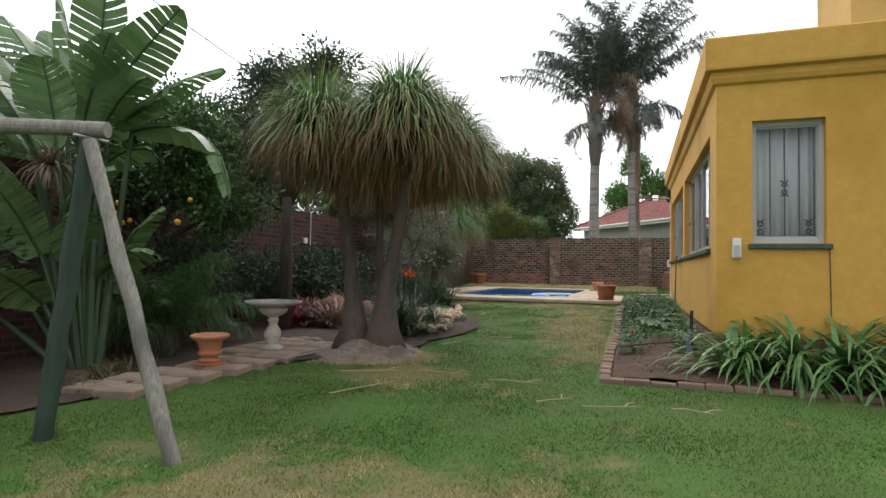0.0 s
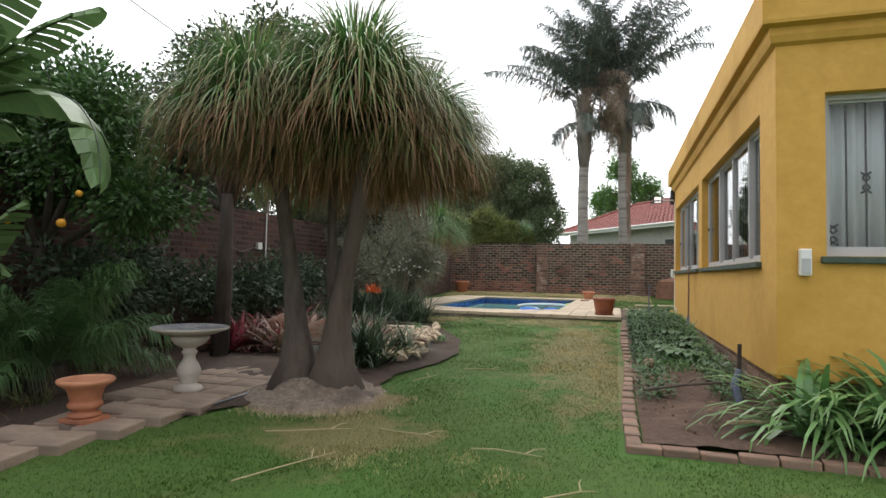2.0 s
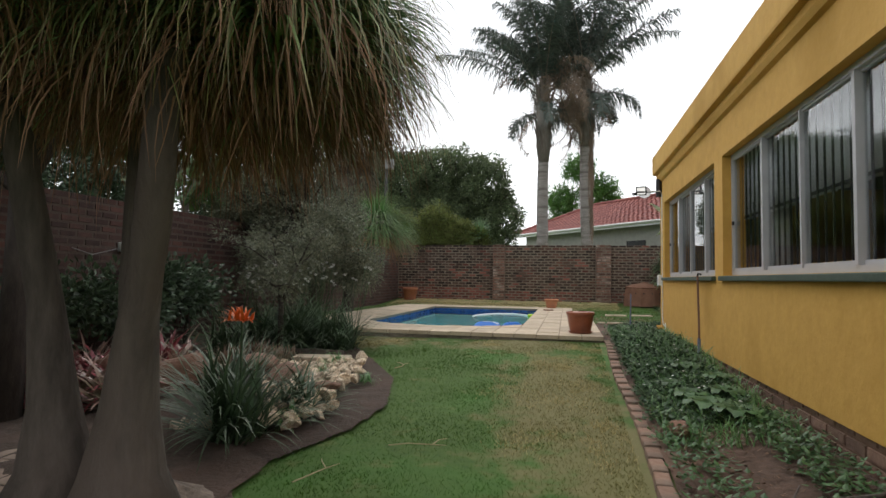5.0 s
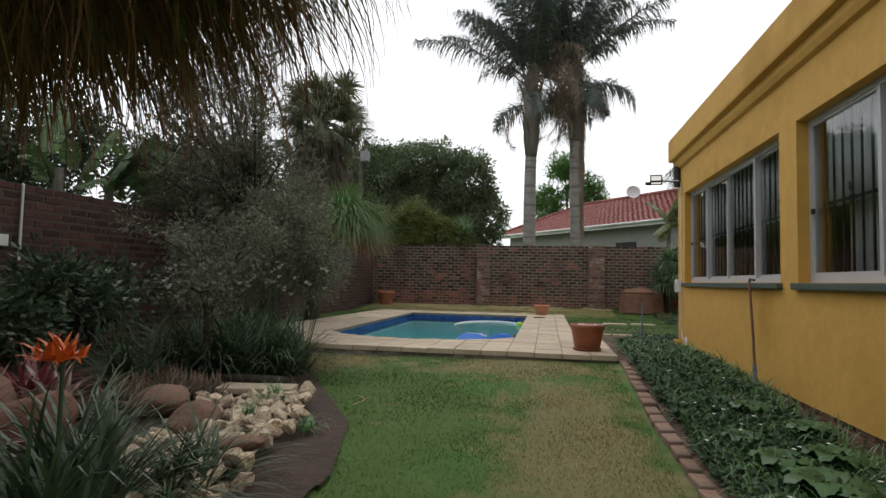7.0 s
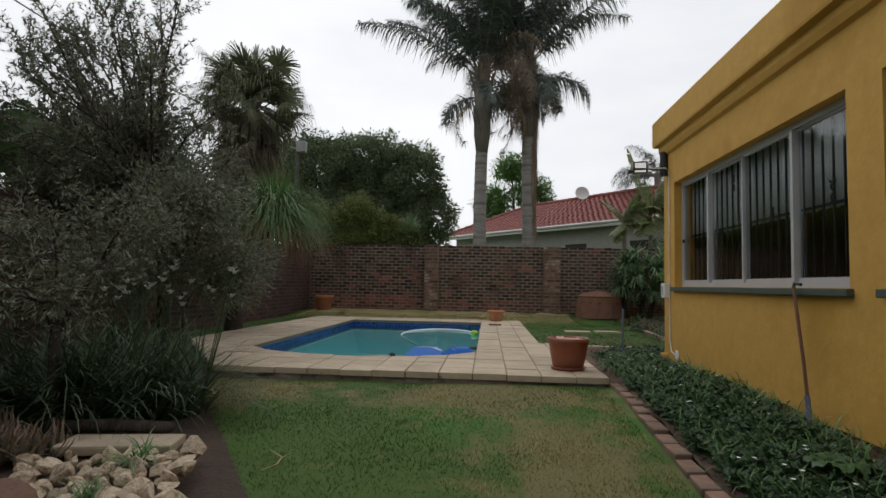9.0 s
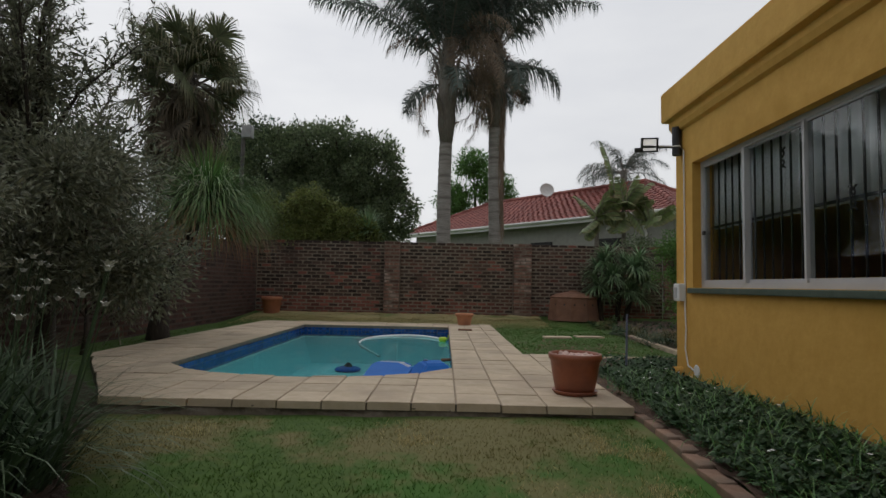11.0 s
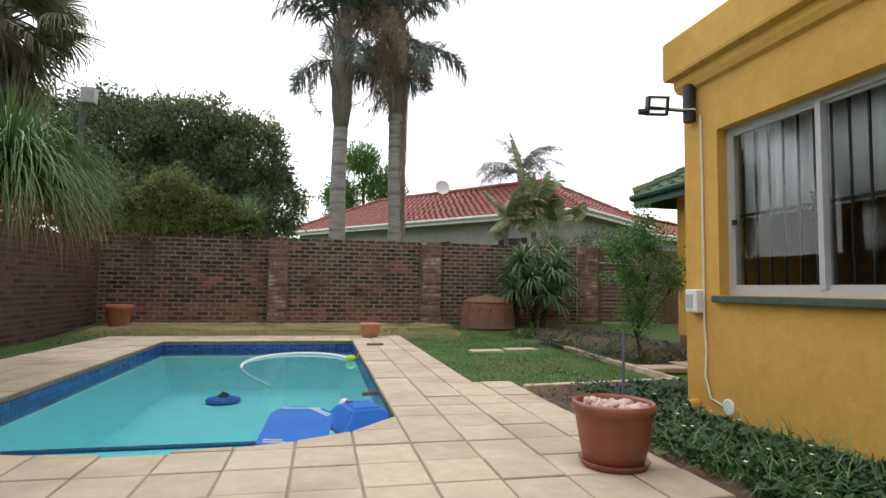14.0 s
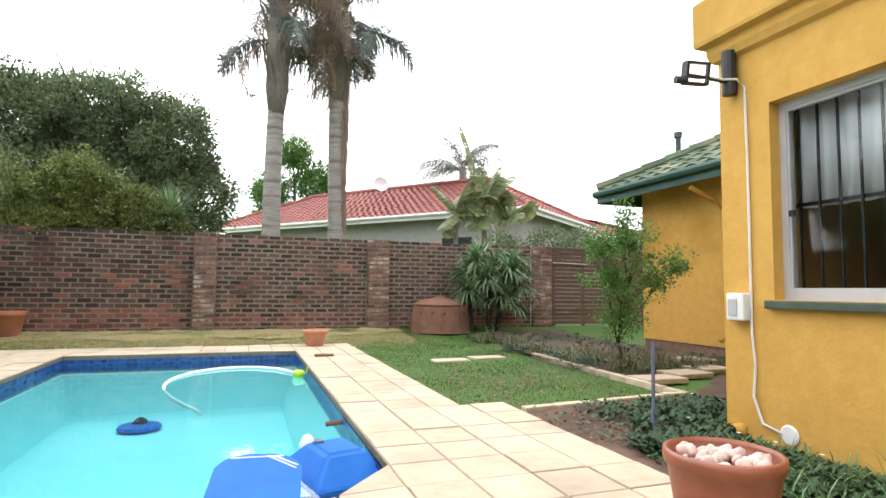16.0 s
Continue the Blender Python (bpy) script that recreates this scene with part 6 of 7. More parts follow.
# ---- vegetables and ground cover by the house ----
random.seed(41)
def bed_z(x, y):
    return ground_z(x, y) + .045 + bed_rise(x, y)
def cover(name, label, spots, size, mat, per=16, lift=.07, flowers=0):
    B, P = Blades(), Blades()
    for x, y in spots:
        for i in range(per):
            a = rnd(0, math.tau)
            p = Vector((x + rnd(-.07, .07), y + rnd(-.07, .07), bed_z(x, y) + rnd(.0, lift)))
            d = Vector((math.cos(a), math.sin(a), rnd(.0, .8))).normalized()
            B.leaf(p, d, d.cross(Vector((0, 0, 1))).normalized(), size * rnd(.6, 1.3), size * rnd(.45, .8))
        if rnd(0, 1) < flowers:
            for j in range(5):
                P.arch(Vector((x, y, bed_z(x, y) + lift + .03)), j * math.tau / 5, .4, .016, .5, .013, 2)
    t = tagged(B.make(name, mat), label, "plant", kind="stuff")
    if P.v:
        tagged(P.make("white_flowers", M["white_petal"]), "small white flowers over the ground cover", "flower", kind="stuff")
    return t
cover("groundcover", "dark green low ground cover along the house wall", [(rnd(-.08, .66), rnd(8.2, 12.4)) for k in range(950)] + [(rnd(.0, .64), rnd(12.2, 14.0)) for k in range(480)] + [(rnd(.3, 1.6), rnd(13.9, 15.0)) for k in range(220)], .055, M["cover"], flowers=.02)
cover("weeds", "thin green weeds at the soil edge", [(rnd(-.12, .15), rnd(6.6, 8.4)) for k in range(70)] + [(rnd(.5, .8), rnd(6.4, 8.4)) for k in range(110)], .05, M["weed"], per=10, lift=.10)
cover("groundcover", "green ground cover in the back bed", [(rnd(1.75, 4.2), rnd(16.5, 21.5)) for k in range(130)], .06, M["cover"])
cover("weeds", "thin green weeds in the bare soil beside the deck", [(rnd(-.15, .8), rnd(12.5, 15.0)) for k in range(70)], .04, M["weed"], per=7, lift=.05)
cover("leaf_litter", "brown fallen leaves scattered on the soil", [(rnd(-.2, 1.3), rnd(12.4, 15.0)) for k in range(260)] + [(rnd(-.1, .8), rnd(5.6, 8.2)) for k in range(90)], .035, M["dead_leaf"], per=5, lift=.012)
B = Blades()
for k in range(4200):
    x, y = rnd(-.08, .8), rnd(7.7, 13.6)
    B.arch(Vector((x, y, bed_z(x, y))), rnd(0, math.tau), rnd(.6, 1.5), rnd(.10, .24), rnd(.8, 2.2), .007, 4)
tagged(B.make("long_grass", M["strap"]), "long green grass among the ground cover", "grass", kind="stuff")
for k, (x, y, s) in enumerate(((.35, 8.55, .20), (.50, 8.3, .18), (.28, 8.9, .17), (.55, 8.9, .16), (.62, 9.4, .14), (.45, 9.9, .15), (.2, 9.3, .13))):
    t = thing("leafy_vegetable", "pale green leafy vegetable in the bed", "plant", (x, y, bed_z(x, y)), "vegetables")
    for j in range(8):
        a = j * 2.4 + k
        V = Blades()
        d = Vector((math.cos(a), math.sin(a), 0))
        sd = Vector((-d.y, d.x, 0))
        n = 6
        for i in range(n + 1):
            q = d * s * (.2 + .9 * i / n) + Vector((0, 0, .06 + s * (.9 * i / n - .85 * (i / n) ** 2)))
            w = s * .36 * math.sin(math.pi * min(.1 + .9 * i / n, .98)) ** .7
            V.v += [tuple(q - sd * w + Vector((0, 0, .012 * math.sin(i * 3)))), tuple(q), tuple(q + sd * w + Vector((0, 0, .012 * math.cos(i * 3))))]
            V.uv += [(0, .3)] * 3
        for i in range(n):
            V.f += [(3 * i, 3 * i + 1, 3 * i + 4, 3 * i + 3), (3 * i + 1, 3 * i + 2, 3 * i + 5, 3 * i + 4)]
        V.make("leaf", M["weed"], t, smooth=True)
    part("stem", tube([(0, 0, -.03), (0, 0, .09)], .012, 6), M["strap"], t)
for x, y, s in ((1.85, 17.3, .35), (2.5, 16.8, .4), (2.9, 17.4, .4), (2.0, 18.2, .35), (2.6, 18.6, .4), (3.4, 17.0, .35), (1.9, 19.4, .35), (2.3, 20.2, .4), (2.1, 16.75, .42), (2.45, 17.35, .44), (1.95, 17.7, .4), (2.75, 17.0, .45), (2.3, 18.0, .42), (3.1, 16.8, .42), (2.05, 18.8, .45), (2.0, 20.8, .4), (2.7, 17.9, .42)):
    strap_clump("ornamental_grass", "low tufted grass round the garden tree", (x, y, ground_z(x, y) + .03), 130, s, .010, M["dry_grass"] if s > .37 else M["strap_dark"], rise=(.4, 1.4), droop=(1.2, 2.4), radius=.22, group="tufts in the back bed")

LL = Blades()
for k in range(230):
    x, y = random.gauss(.35, .45), random.gauss(16.6, .6)
    if x < -.5 or y < 15.4:
        continue
    d = Vector((math.cos(k * 2.4), math.sin(k * 2.4), rnd(.0, .4))).normalized()
    LL.leaf(Vector((x, y, ground_z(x, y) + .024)), d, d.cross(Vector((0, 0, 1))).normalized(), rnd(.04, .09), rnd(.02, .045))
tagged(LL.make("leaf_litter", M["dead_leaf"]), "brown fallen leaves lying on the back lawn", "leaves", kind="stuff")

# ---- back garden: bin, stepping slabs, gate, kerb, lamp pole ----
bin_ = thing("compost_bin", "rusty brown domed compost bin by the wall", "bin", (1.66, 22.35, ground_z(1.6, 22.3)))
part("body", lathe([(0, 0), (.66, 0), (.65, .05), (.60, .52), (.58, .55)], 10), M["rust"], bin_)
part("lid", lathe([(.60, .55), (.61, .58), (.45, .66), (.12, .72), (.10, .75), (0, .75)], 10), M["rust"], bin_, "domed brown lid")
for k in range(6):
    a = -2.6 + k * .42
    part("vent_hole", tube([(math.cos(a) * .585, math.sin(a) * .585, .40), (math.cos(a) * .60, math.sin(a) * .60, .40)], .022, 8), M["bar"], bin_)
slabs = tagged(new("pavement_stepping_slabs"), "pale stepping slabs set in the lawn", "paving", kind="structure")
random.seed(51)
for x, y, w, d in ((.45, 18.42, .5, .3), (1.08, 18.60, .5, .3), (2.0, 16.1, .55, .35), (2.6, 16.35, .5, .4), (3.2, 16.6, .5, .4), (3.7, 17.4, .5, .4)):
    paver(x, y, w, d, .06, ground_z(x, y) + (.028 if y > 18 else .075), rnd(-4, 4), "slab", slabs, M["slab"])
kerb = tagged(new("trim_kerb"), "narrow concrete kerb edging the lawn", "kerb", kind="structure")
for k in range(6):
    paver(-.02 + .30 * k, 15.10 + .035 * k, .29, .085, .10, .64, 7, "kerbstone", kerb, M["slab"])
for k in range(11):
    paver(1.66 + .018 * k, 15.45 + .30 * k, .085, .29, .10, .63, -3, "kerbstone", kerb, M["slab"])
gate = thing("garden_gate", "brown slatted timber gate beside the brick pier", "gate", (4.70, 23.0, .72))
for k in range(19):
    part("slat", boxes((0, -.012, .04 + k * .098, 1.9, .012, .13 + k * .098), bevel=.004), M["gate"], gate)
for x in (.12, .95, 1.8):
    part("post", boxes((x - .03, .014, 0, x + .03, .07, 1.9)), M["gate"], gate)
part("bolt_bar", tube([(.05, -.05, 1.52), (1.0, -.05, 1.50)], .016, 8), M["steel"], gate, "pale steel bolt bar")
wall_end = tagged(part("wall_far_right", boxes((6.6, 22.98, .3, 13, 23.2, 2.6)), M["plinth"]), "brick wall beyond the gate", "wall", kind="structure")
pole = thing("lamp_pole", "steel pole with a box lamp behind the wall", "lamp pole", (-7.3, 23.4, .6))
part("pole", tube([(0, 0, 0), (0, 0, 5.0)], [.075, .06], 8), M["pole_grey"], pole)
part("lamp_box", boxes((-.02, -.12, 4.85, .26, .12, 5.2), bevel=.02), M["steel"], pole)
part("arm", tube([(-.3, 0, 5.05), (0, 0, 4.95)], .02, 6), M["steel"], pole)
wire = thing("overhead_wire", "thin black overhead cable above the garden", "cable")
part("cable", tube([(-11 + 3.7 * (k / 12), 8 + 15.4 * k / 12, 7.95 - 2.2 * k / 12 - .9 * math.sin(math.pi * k / 12)) for k in range(13)], .014, 5), M["black_metal"], wire)
wb = thing("wall_lamp_box", "small white junction box on the side wall", "box", (-6.60, 10.15, 1.80))
part("box", boxes((-.015, -.06, -.06, .05, .06, .06), bevel=.006), M["white_plastic"], wb)
part("conduit", tube([(.012, .22, -.2), (.012, .22, .62)], .014, 6), M["white_plastic"], wb, "white conduit pipe")
part("hook_wire", tube([(.01, -.06, -.02), (.02, -.5, -.12), (.02, -.8, -.05)], .005, 5), M["steel"], wb)

# ---- fixtures on the house ----
fl = thing("floodlight", "black floodlight on an arm at the house corner", "floodlight", (HW, 13.92, 3.06))
part("mount", tube([(-.045, 0, -.15), (-.045, 0, .15)], .048, 12), M["black_metal"], fl)
part("arm", tube([(-.05, 0, -.06), (-.22, .0, -.06), (-.42, 0, -.065)], .016, 8), M["black_metal"], fl)
lamp_glow = bpy.data.materials.new("lit_lamp_glass")
lamp_glow.use_nodes = True
lamp_glow.node_tree.nodes["Principled BSDF"].inputs["Base Color"].default_value = (.8, .8, .78, 1)
lamp_glow.node_tree.nodes["Principled BSDF"].inputs["Emission Color"].default_value = (1, .98, .94, 1)
lamp_glow.node_tree.nodes["Principled BSDF"].inputs["Emission Strength"].default_value = 1.0
def local(ob, m):
    ob.matrix_local = m
    return ob
tilt = pose(-.335, -.01, -.045, 12, 0, -10)
housing = local(part("housing", boxes((-.085, -.02, -.075, -.066, .045, .075), (.066, -.02, -.075, .085, .045, .075), (-.066, -.02, -.075, .066, .045, -.058), (-.066, -.02, .058, .066, .045, .075), (-.066, .03, -.058, .066, .045, .058)), M["black_metal"], fl), tilt)
part("lens", boxes((-.066, .006, -.058, .066, .012, .058)), lamp_glow, housing, "bright lit lamp glass")
local(part("sensor", tube([(-.15, 0, -.05), (-.08, 0, -.05)], .025, 10), M["black_metal"], fl), tilt)
cable = thing("lamp_cable", "thin cream cable clipped down the house wall", "cable")
part("cable", tube([(.60, 13.90, 3.0), (.72, 13.90, 3.0), (.80, 13.86, 3.0), (.828, 13.83, 2.94), (.828, 13.82, 2.4), (.828, 13.82, 1.3), (.828, 13.80, 1.1), (.828, 13.82, .9), (.828, 13.76, .74), (.828, 13.62, .71)], .008, 8), M["white_paint"], cable, smooth=True)
part("wall_plate", lathe([(0, 0), (.06, 0), (.062, .006), (.05, .012), (0, .012)], 18), M["white_paint"], cable, "white plastered cable outlet").matrix_world = pose(.838, 13.58, .71, 0, -90, 0)
ala = thing("alarm_sensor", "white alarm sensor box on the house wall", "sensor", (HW, 13.90, 1.47))
part("case", boxes((-.07, -.07, -.09, 0, .07, .09), bevel=.012), M["white_plastic"], ala)
part("cover", boxes((-.078, -.02, -.06, -.068, .05, .05), bevel=.004), M["alu"], ala)
alb = thing("alarm_sensor", "white alarm sensor box beside the barred window", "sensor", (1.02, HS, 1.50))
part("case", boxes((-.04, -.06, -.10, .04, 0, .10), bevel=.010), M["white_plastic"], alb)
part("cover", boxes((-.03, -.066, -.085, .03, -.058, .03), bevel=.004), M["alu"], alb)
dp = thing("drain_pipe", "ochre painted drain stub at the house foot", "pipe", (HW, 13.93, .66))
part("pipe", tube([(.05, 0, .0), (-.09, 0, -.005)], .048, 14, caps=False), M["ochre"], dp)
part("bore", tube([(.04, 0, .0), (-.085, 0, -.005)], .040, 14, caps=True), M["bar"], dp)
hose = thing("hose_pole", "dark pole with blue tape leaning on the window sill", "pole")
part("pole", tube([(.765, 10.90, 1.52), (.745, 10.75, 1.0), (.72, 10.62, .50)], .012, 8), M["rust"], hose)
part("tape", tube([(.735, 10.70, .80), (.727, 10.66, .64)], .018, 8), M["bluegrey"], hose, "faded blue tape")
part("hook", tube([(.765, 10.90, 1.515), (.772, 10.90, 1.55), (.79, 10.85, 1.54)], .012, 8), M["black_metal"], hose)
post = thing("garden_post", "short dark post with faded blue plastic", "post", (.62, 6.42, .42))
part("post", tube([(0, 0, -.1), (.01, 0, .42)], .016, 8), M["bark_dark"], post)
part("plastic", tube([(.0, -.03, -.05), (-.03, -.02, .10), (.0, -.02, .22)], [.035, .03, .02], 8), M["bluegrey"], post, "faded blue plastic sheet")
pp = thing("bed_pole", "thin grey plastic pole stuck in the bed", "pole", (.35, 14.2, .6))
part("pole", tube([(0, 0, -.1), (.01, 0, .62)], .012, 8), M["bluegrey"], pp)
crack = thing("wall_cable", "thin dark cable down the south wall", "cable")
part("cable", tube([(1.83, HS - .006, 1.5), (1.84, HS - .006, .75)], .005, 6), M["sill"], crack)
tank = thing("roof_cowl", "round dark vent cowl on the flat roof", "vent", (1.5, 12.6, 3.05))
part("stem", tube([(0, 0, 0), (0, 0, .95)], .06, 10), M["steel"], tank)
part("cap", lathe([(0, .93), (.13, .93), (.15, .97), (.10, 1.04), (0, 1.06)], 16), M["bar"], tank)

# ---- things in the pool ----
step_poly = [(-4.38 + 2.76 * k / 40, bay(-4.38 + 2.76 * k / 40) + .004) for k in range(41)] + [(-1.56, 14.15), (-4.47, 14.15)]
bm = bmesh.new()
bm.faces.new([bm.verts.new((x, y, .44)) for x, y in step_poly])
bm.faces.new([bm.verts.new(v) for v in ((-4.47, 14.15, .44), (-1.56, 14.15, .44), (-1.56, 14.15, -.12), (-4.47, 14.15, -.12))])
part("step_ledge", bm, M["pool"], pool, "shallow entry step")
part("step_edge", boxes((-4.46, 14.10, .441, -1.57, 14.165, .455)), M["pooltile"], pool, "blue tiled edge of the step")
def board(name, label, at, rz, tilt_x, tilt_y, w, l, round_r, mat, stripes):
    t = thing(name, label, "float")
    bm = bmesh.new()
    pts = []
    for cx, cy, a0 in ((w / 2 - round_r, l / 2 - round_r, 0), (-w / 2 + round_r, l / 2 - round_r, 90), (-w / 2 + .05, -l / 2 + .05, 180), (w / 2 - .05, -l / 2 + .05, 270)):
        r = round_r if a0 < 180 else .05
        for k in range(7):
            a = radians(a0 + 15 * k)
            pts.append((cx + r * math.cos(a), cy + r * math.sin(a)))
    top = [bm.verts.new((x, y, .025)) for x, y in pts]
    lo = [bm.verts.new((x * .97, y * .97, -.025)) for x, y in pts]
    bm.faces.new(top); bm.faces.new(lo)
    for k in range(len(pts)):
        bm.faces.new((lo[k], lo[(k + 1) % len(pts)], top[(k + 1) % len(pts)], top[k]))
    bmesh.ops.bevel(bm, geom=[e for e in bm.edges if all(abs(v.co.z) > .02 for v in e.verts) and (e.verts[0].co.z > 0) == (e.verts[1].co.z > 0)], offset=.01, segments=2, affect='EDGES')
    body = part("board", bm, mat, t)
    for a, b in stripes:
        part("stripe", tube([(*a, .0265), (*b, .0265)], .006, 4), M["white_plastic"], body, "white stripe")
    t.matrix_world = pose(*at, tilt_x, tilt_y, rz)
    return t
board("bodyboard", "blue bodyboard with white stripes floating in the pool", (-2.20, 14.02, .565), -6, 10, 2, .44, .66, .15, M["blue_plastic"], [((-.15, .28), (.12, .30)), ((.04, .30), (.19, .16)), ((.07, .30), (.20, .19)), ((-.18, -.24), (-.06, -.24)), ((-.18, -.27), (-.04, -.27))])
fb = thing("pool_float", "blue moulded float wedged in the pool corner", "float", (-1.74, 14.40, .47), rz=14)
def wedge():
    bm = bmesh.new()
    a = [bm.verts.new(v) for v in ((-.26, -.30, 0), (.22, -.30, 0), (.22, .36, 0), (-.26, .36, 0))]
    b = [bm.verts.new(v) for v in ((-.10, -.10, .16), (.14, -.10, .16), (.14, .22, .16), (-.10, .22, .16))]
    bm.faces.new(a); bm.faces.new(b)
    for k in range(4):
        bm.faces.new((a[k], a[(k + 1) % 4], b[(k + 1) % 4], b[k]))
    bmesh.ops.bevel(bm, geom=list(bm.edges), offset=.025, segments=3, affect='EDGES')
    return bm
part("shell", wedge(), M["blue_plastic"], fb)
part("cap", tube([(-.05, .16, .155), (-.05, .16, .175)], .03, 12), M["bluegrey"], fb)
hs = thing("pool_hose", "white pool cleaner hose curving on the water", "hose")
hp = []
for k in range(33):
    a = k / 32
    p = [Vector((-1.62, 17.95, .515)), Vector((-1.75, 19.3, .512)), Vector((-3.0, 19.6, .512)), Vector((-3.55, 17.75, .512)), Vector((-2.95, 17.2, .50)), Vector((-2.62, 16.7, .40))]
    q = p
    while len(q) > 1:
        q = [u.lerp(v, a) for u, v in zip(q, q[1:])]
    hp.append(q[0])
part("hose", tube(hp, .021, 8), M["white_plastic"], hs, smooth=True)
lf = thing("hose_float", "lime green hose float at the pool wall", "float", (-1.64, 17.95, .50))
part("collar", lathe([(0, 0), (.05, 0), (.07, .025), (.07, .06), (.05, .085), (0, .085)], 16), M["lime_plastic"], lf, smooth=True)
part("stem", tube([(0.04, 0, .04), (.09, 0, .06), (.10, 0, .12)], .012, 8), M["lime_plastic"], lf)
cl = thing("pool_cleaner", "round blue pool cleaner lying on the pool floor", "pool cleaner", (-3.38, 18.5, -.09))
part("disc", lathe([(0, -.02), (.22, -.02), (.24, .0), (.22, .03), (.12, .05), (0, .05)], 24), M["blue_plastic"], cl)
part("body", tube([(0, 0, .03), (.03, .03, .10)], [.09, .05], 10), M["bar"], cl)
rt = thing("water_inlet", "brown inlet fitting in the pool wall", "fitting", (-1.535, 15.5, .52))
part("spout", tube([(0, 0, 0), (-.12, 0, -.01)], .02, 8), M["rust"], rt)
sb = thing("chlorine_floater", "small white chlorine floater on the water", "float", (-1.85, 14.95, .50))
part("dome", lathe([(0, -.02), (.05, -.02), (.055, .02), (.03, .07), (0, .085)], 14), M["white_plastic"], sb, smooth=True)

# ---- paving slabs of the deck ----
random.seed(61)
for q in slab_quads:
    cx, cy = sum(p[0] for p in q) / 4, sum(p[1] for p in q) / 4
    z = .632 + rnd(-.004, .004)
    bm = bmesh.new()
    def ring(shrink, zz):
        out = []
        for x, y in q:
            d = math.hypot(x - cx, y - cy) or 1
            k = max(0, 1 - shrink * 1.414 / d)
            out.append(bm.verts.new((cx + (x - cx) * k, cy + (y - cy) * k, zz)))
        return out
    front = cy < 12.45
    r0, r1, r2 = ring(.0065, .572 if front else .614), ring(.0065, z - .004), ring(.011, z)
    for a, b in ((r0, r1), (r1, r2)):
        for k in range(4):
            if len({v.co.to_tuple(4) for v in (a[k], a[(k + 1) % 4], b[(k + 1) % 4], b[k])}) > 2:
                bm.faces.new((a[k], a[(k + 1) % 4], b[(k + 1) % 4], b[k]))
    bm.faces.new(r2)
    if front:
        jut = .03 + rnd(-.016, .016)
        for v in bm.verts:
            if v.co.y < 12.32:
                v.co.y -= jut
    part("slab", bm, M["slab"], deck)

# rough footing showing under the front slabs
fv, ff = [], []
cols_f, rows_f = 190, 7
for i in range(cols_f + 1):
    x = -4.14 + 3.90 * i / cols_f
    for j in range(rows_f):
        z = .590 - .045 * j
        o = .012 * j + .035 * noise.noise((x * 4.5, z * 9, 3)) + .02 * noise.noise((x * 15, z * 20, 8))
        fv.append((x, 12.275 - o, z))
for i in range(cols_f):
    for j in range(rows_f - 1):
        k = i * rows_f + j
        ff.append((k, k + 1, k + rows_f + 1, k + rows_f))
raw("footing", fv, ff, M["concrete"], deck, "crumbling concrete footing", smooth=True)

# ---- brick edging of the right bed ----
edging = tagged(new("trim_brick_edging"), "row of weathered bricks edging the garden bed", "edging", kind="structure")
for k in range(31):
    y = 5.42 + .226 * k
    paver(-.21 + .02 * math.sin(y * 1.7) + .03 * (y - 5.4) / 7, y, .105, .218, .09, ground_z(-.2, y) + .042 + rnd(-.008, .008), rnd(-3, 3), "brick", edging, M["edging"])
for k in range(27):
    x = -.15 + .226 * k
    paver(x, 5.335, .218, .105, .09, ground_z(x, 5.3) + .042 + rnd(-.008, .008), rnd(-2, 2), "brick", edging, M["edging"])

# ---- brick courses ----
def brick_mesh(w, h, d, name="brick", mat="brick"):
    """Brick front, proud of the mortar, looking towards -y."""
    bm = boxes((-w / 2, 0, -h / 2, w / 2, d, h / 2))
    bmesh.ops.bevel(bm, geom=[e for e in bm.edges if all(v.co.y < 1e-6 for v in e.verts)], offset=.006, segments=1, affect='EDGES')
    me = bpy.data.meshes.new(name)
    bm.to_mesh(me)
    bm.free()
    me.materials.append(M[mat])
    return me
FULL, FULL_RED = brick_mesh(.220, .069, .03), brick_mesh(.220, .069, .03, mat="brick_red")
class BrickField:
    """Many bricks joined into one mesh."""
    def __init__(self):
        self.v, self.f = [], []
    def add(self, p, u, n, w, h, d):
        """p: centre of the front, u: along the wall, n: out of the wall."""
        k = len(self.v)
        e = .006
        z = Vector((0, 0, 1))
        for a, b, c in ((-w / 2, -h / 2, -d), (w / 2, -h / 2, -d), (w / 2, h / 2, -d), (-w / 2, h / 2, -d), (-w / 2 + e, -h / 2 + e, 0), (w / 2 - e, -h / 2 + e, 0), (w / 2 - e, h / 2 - e, 0), (-w / 2 + e, h / 2 - e, 0)):
            self.v.append(tuple(p + u * a + z * b + n * c))
        self.f += [(k + 4, k + 5, k + 6, k + 7), (k, k + 1, k + 5, k + 4), (k + 1, k + 2, k + 6, k + 5), (k + 2, k + 3, k + 7, k + 6), (k + 3, k, k + 4, k + 7)]
Z0 = .70
X, OUT = Vector((1, 0, 0)), Vector((0, -1, 0))
rest, rest_red = BrickField(), BrickField()
panels = [(LW, -3.23), (-2.82, .19), (.67, 4.15)]
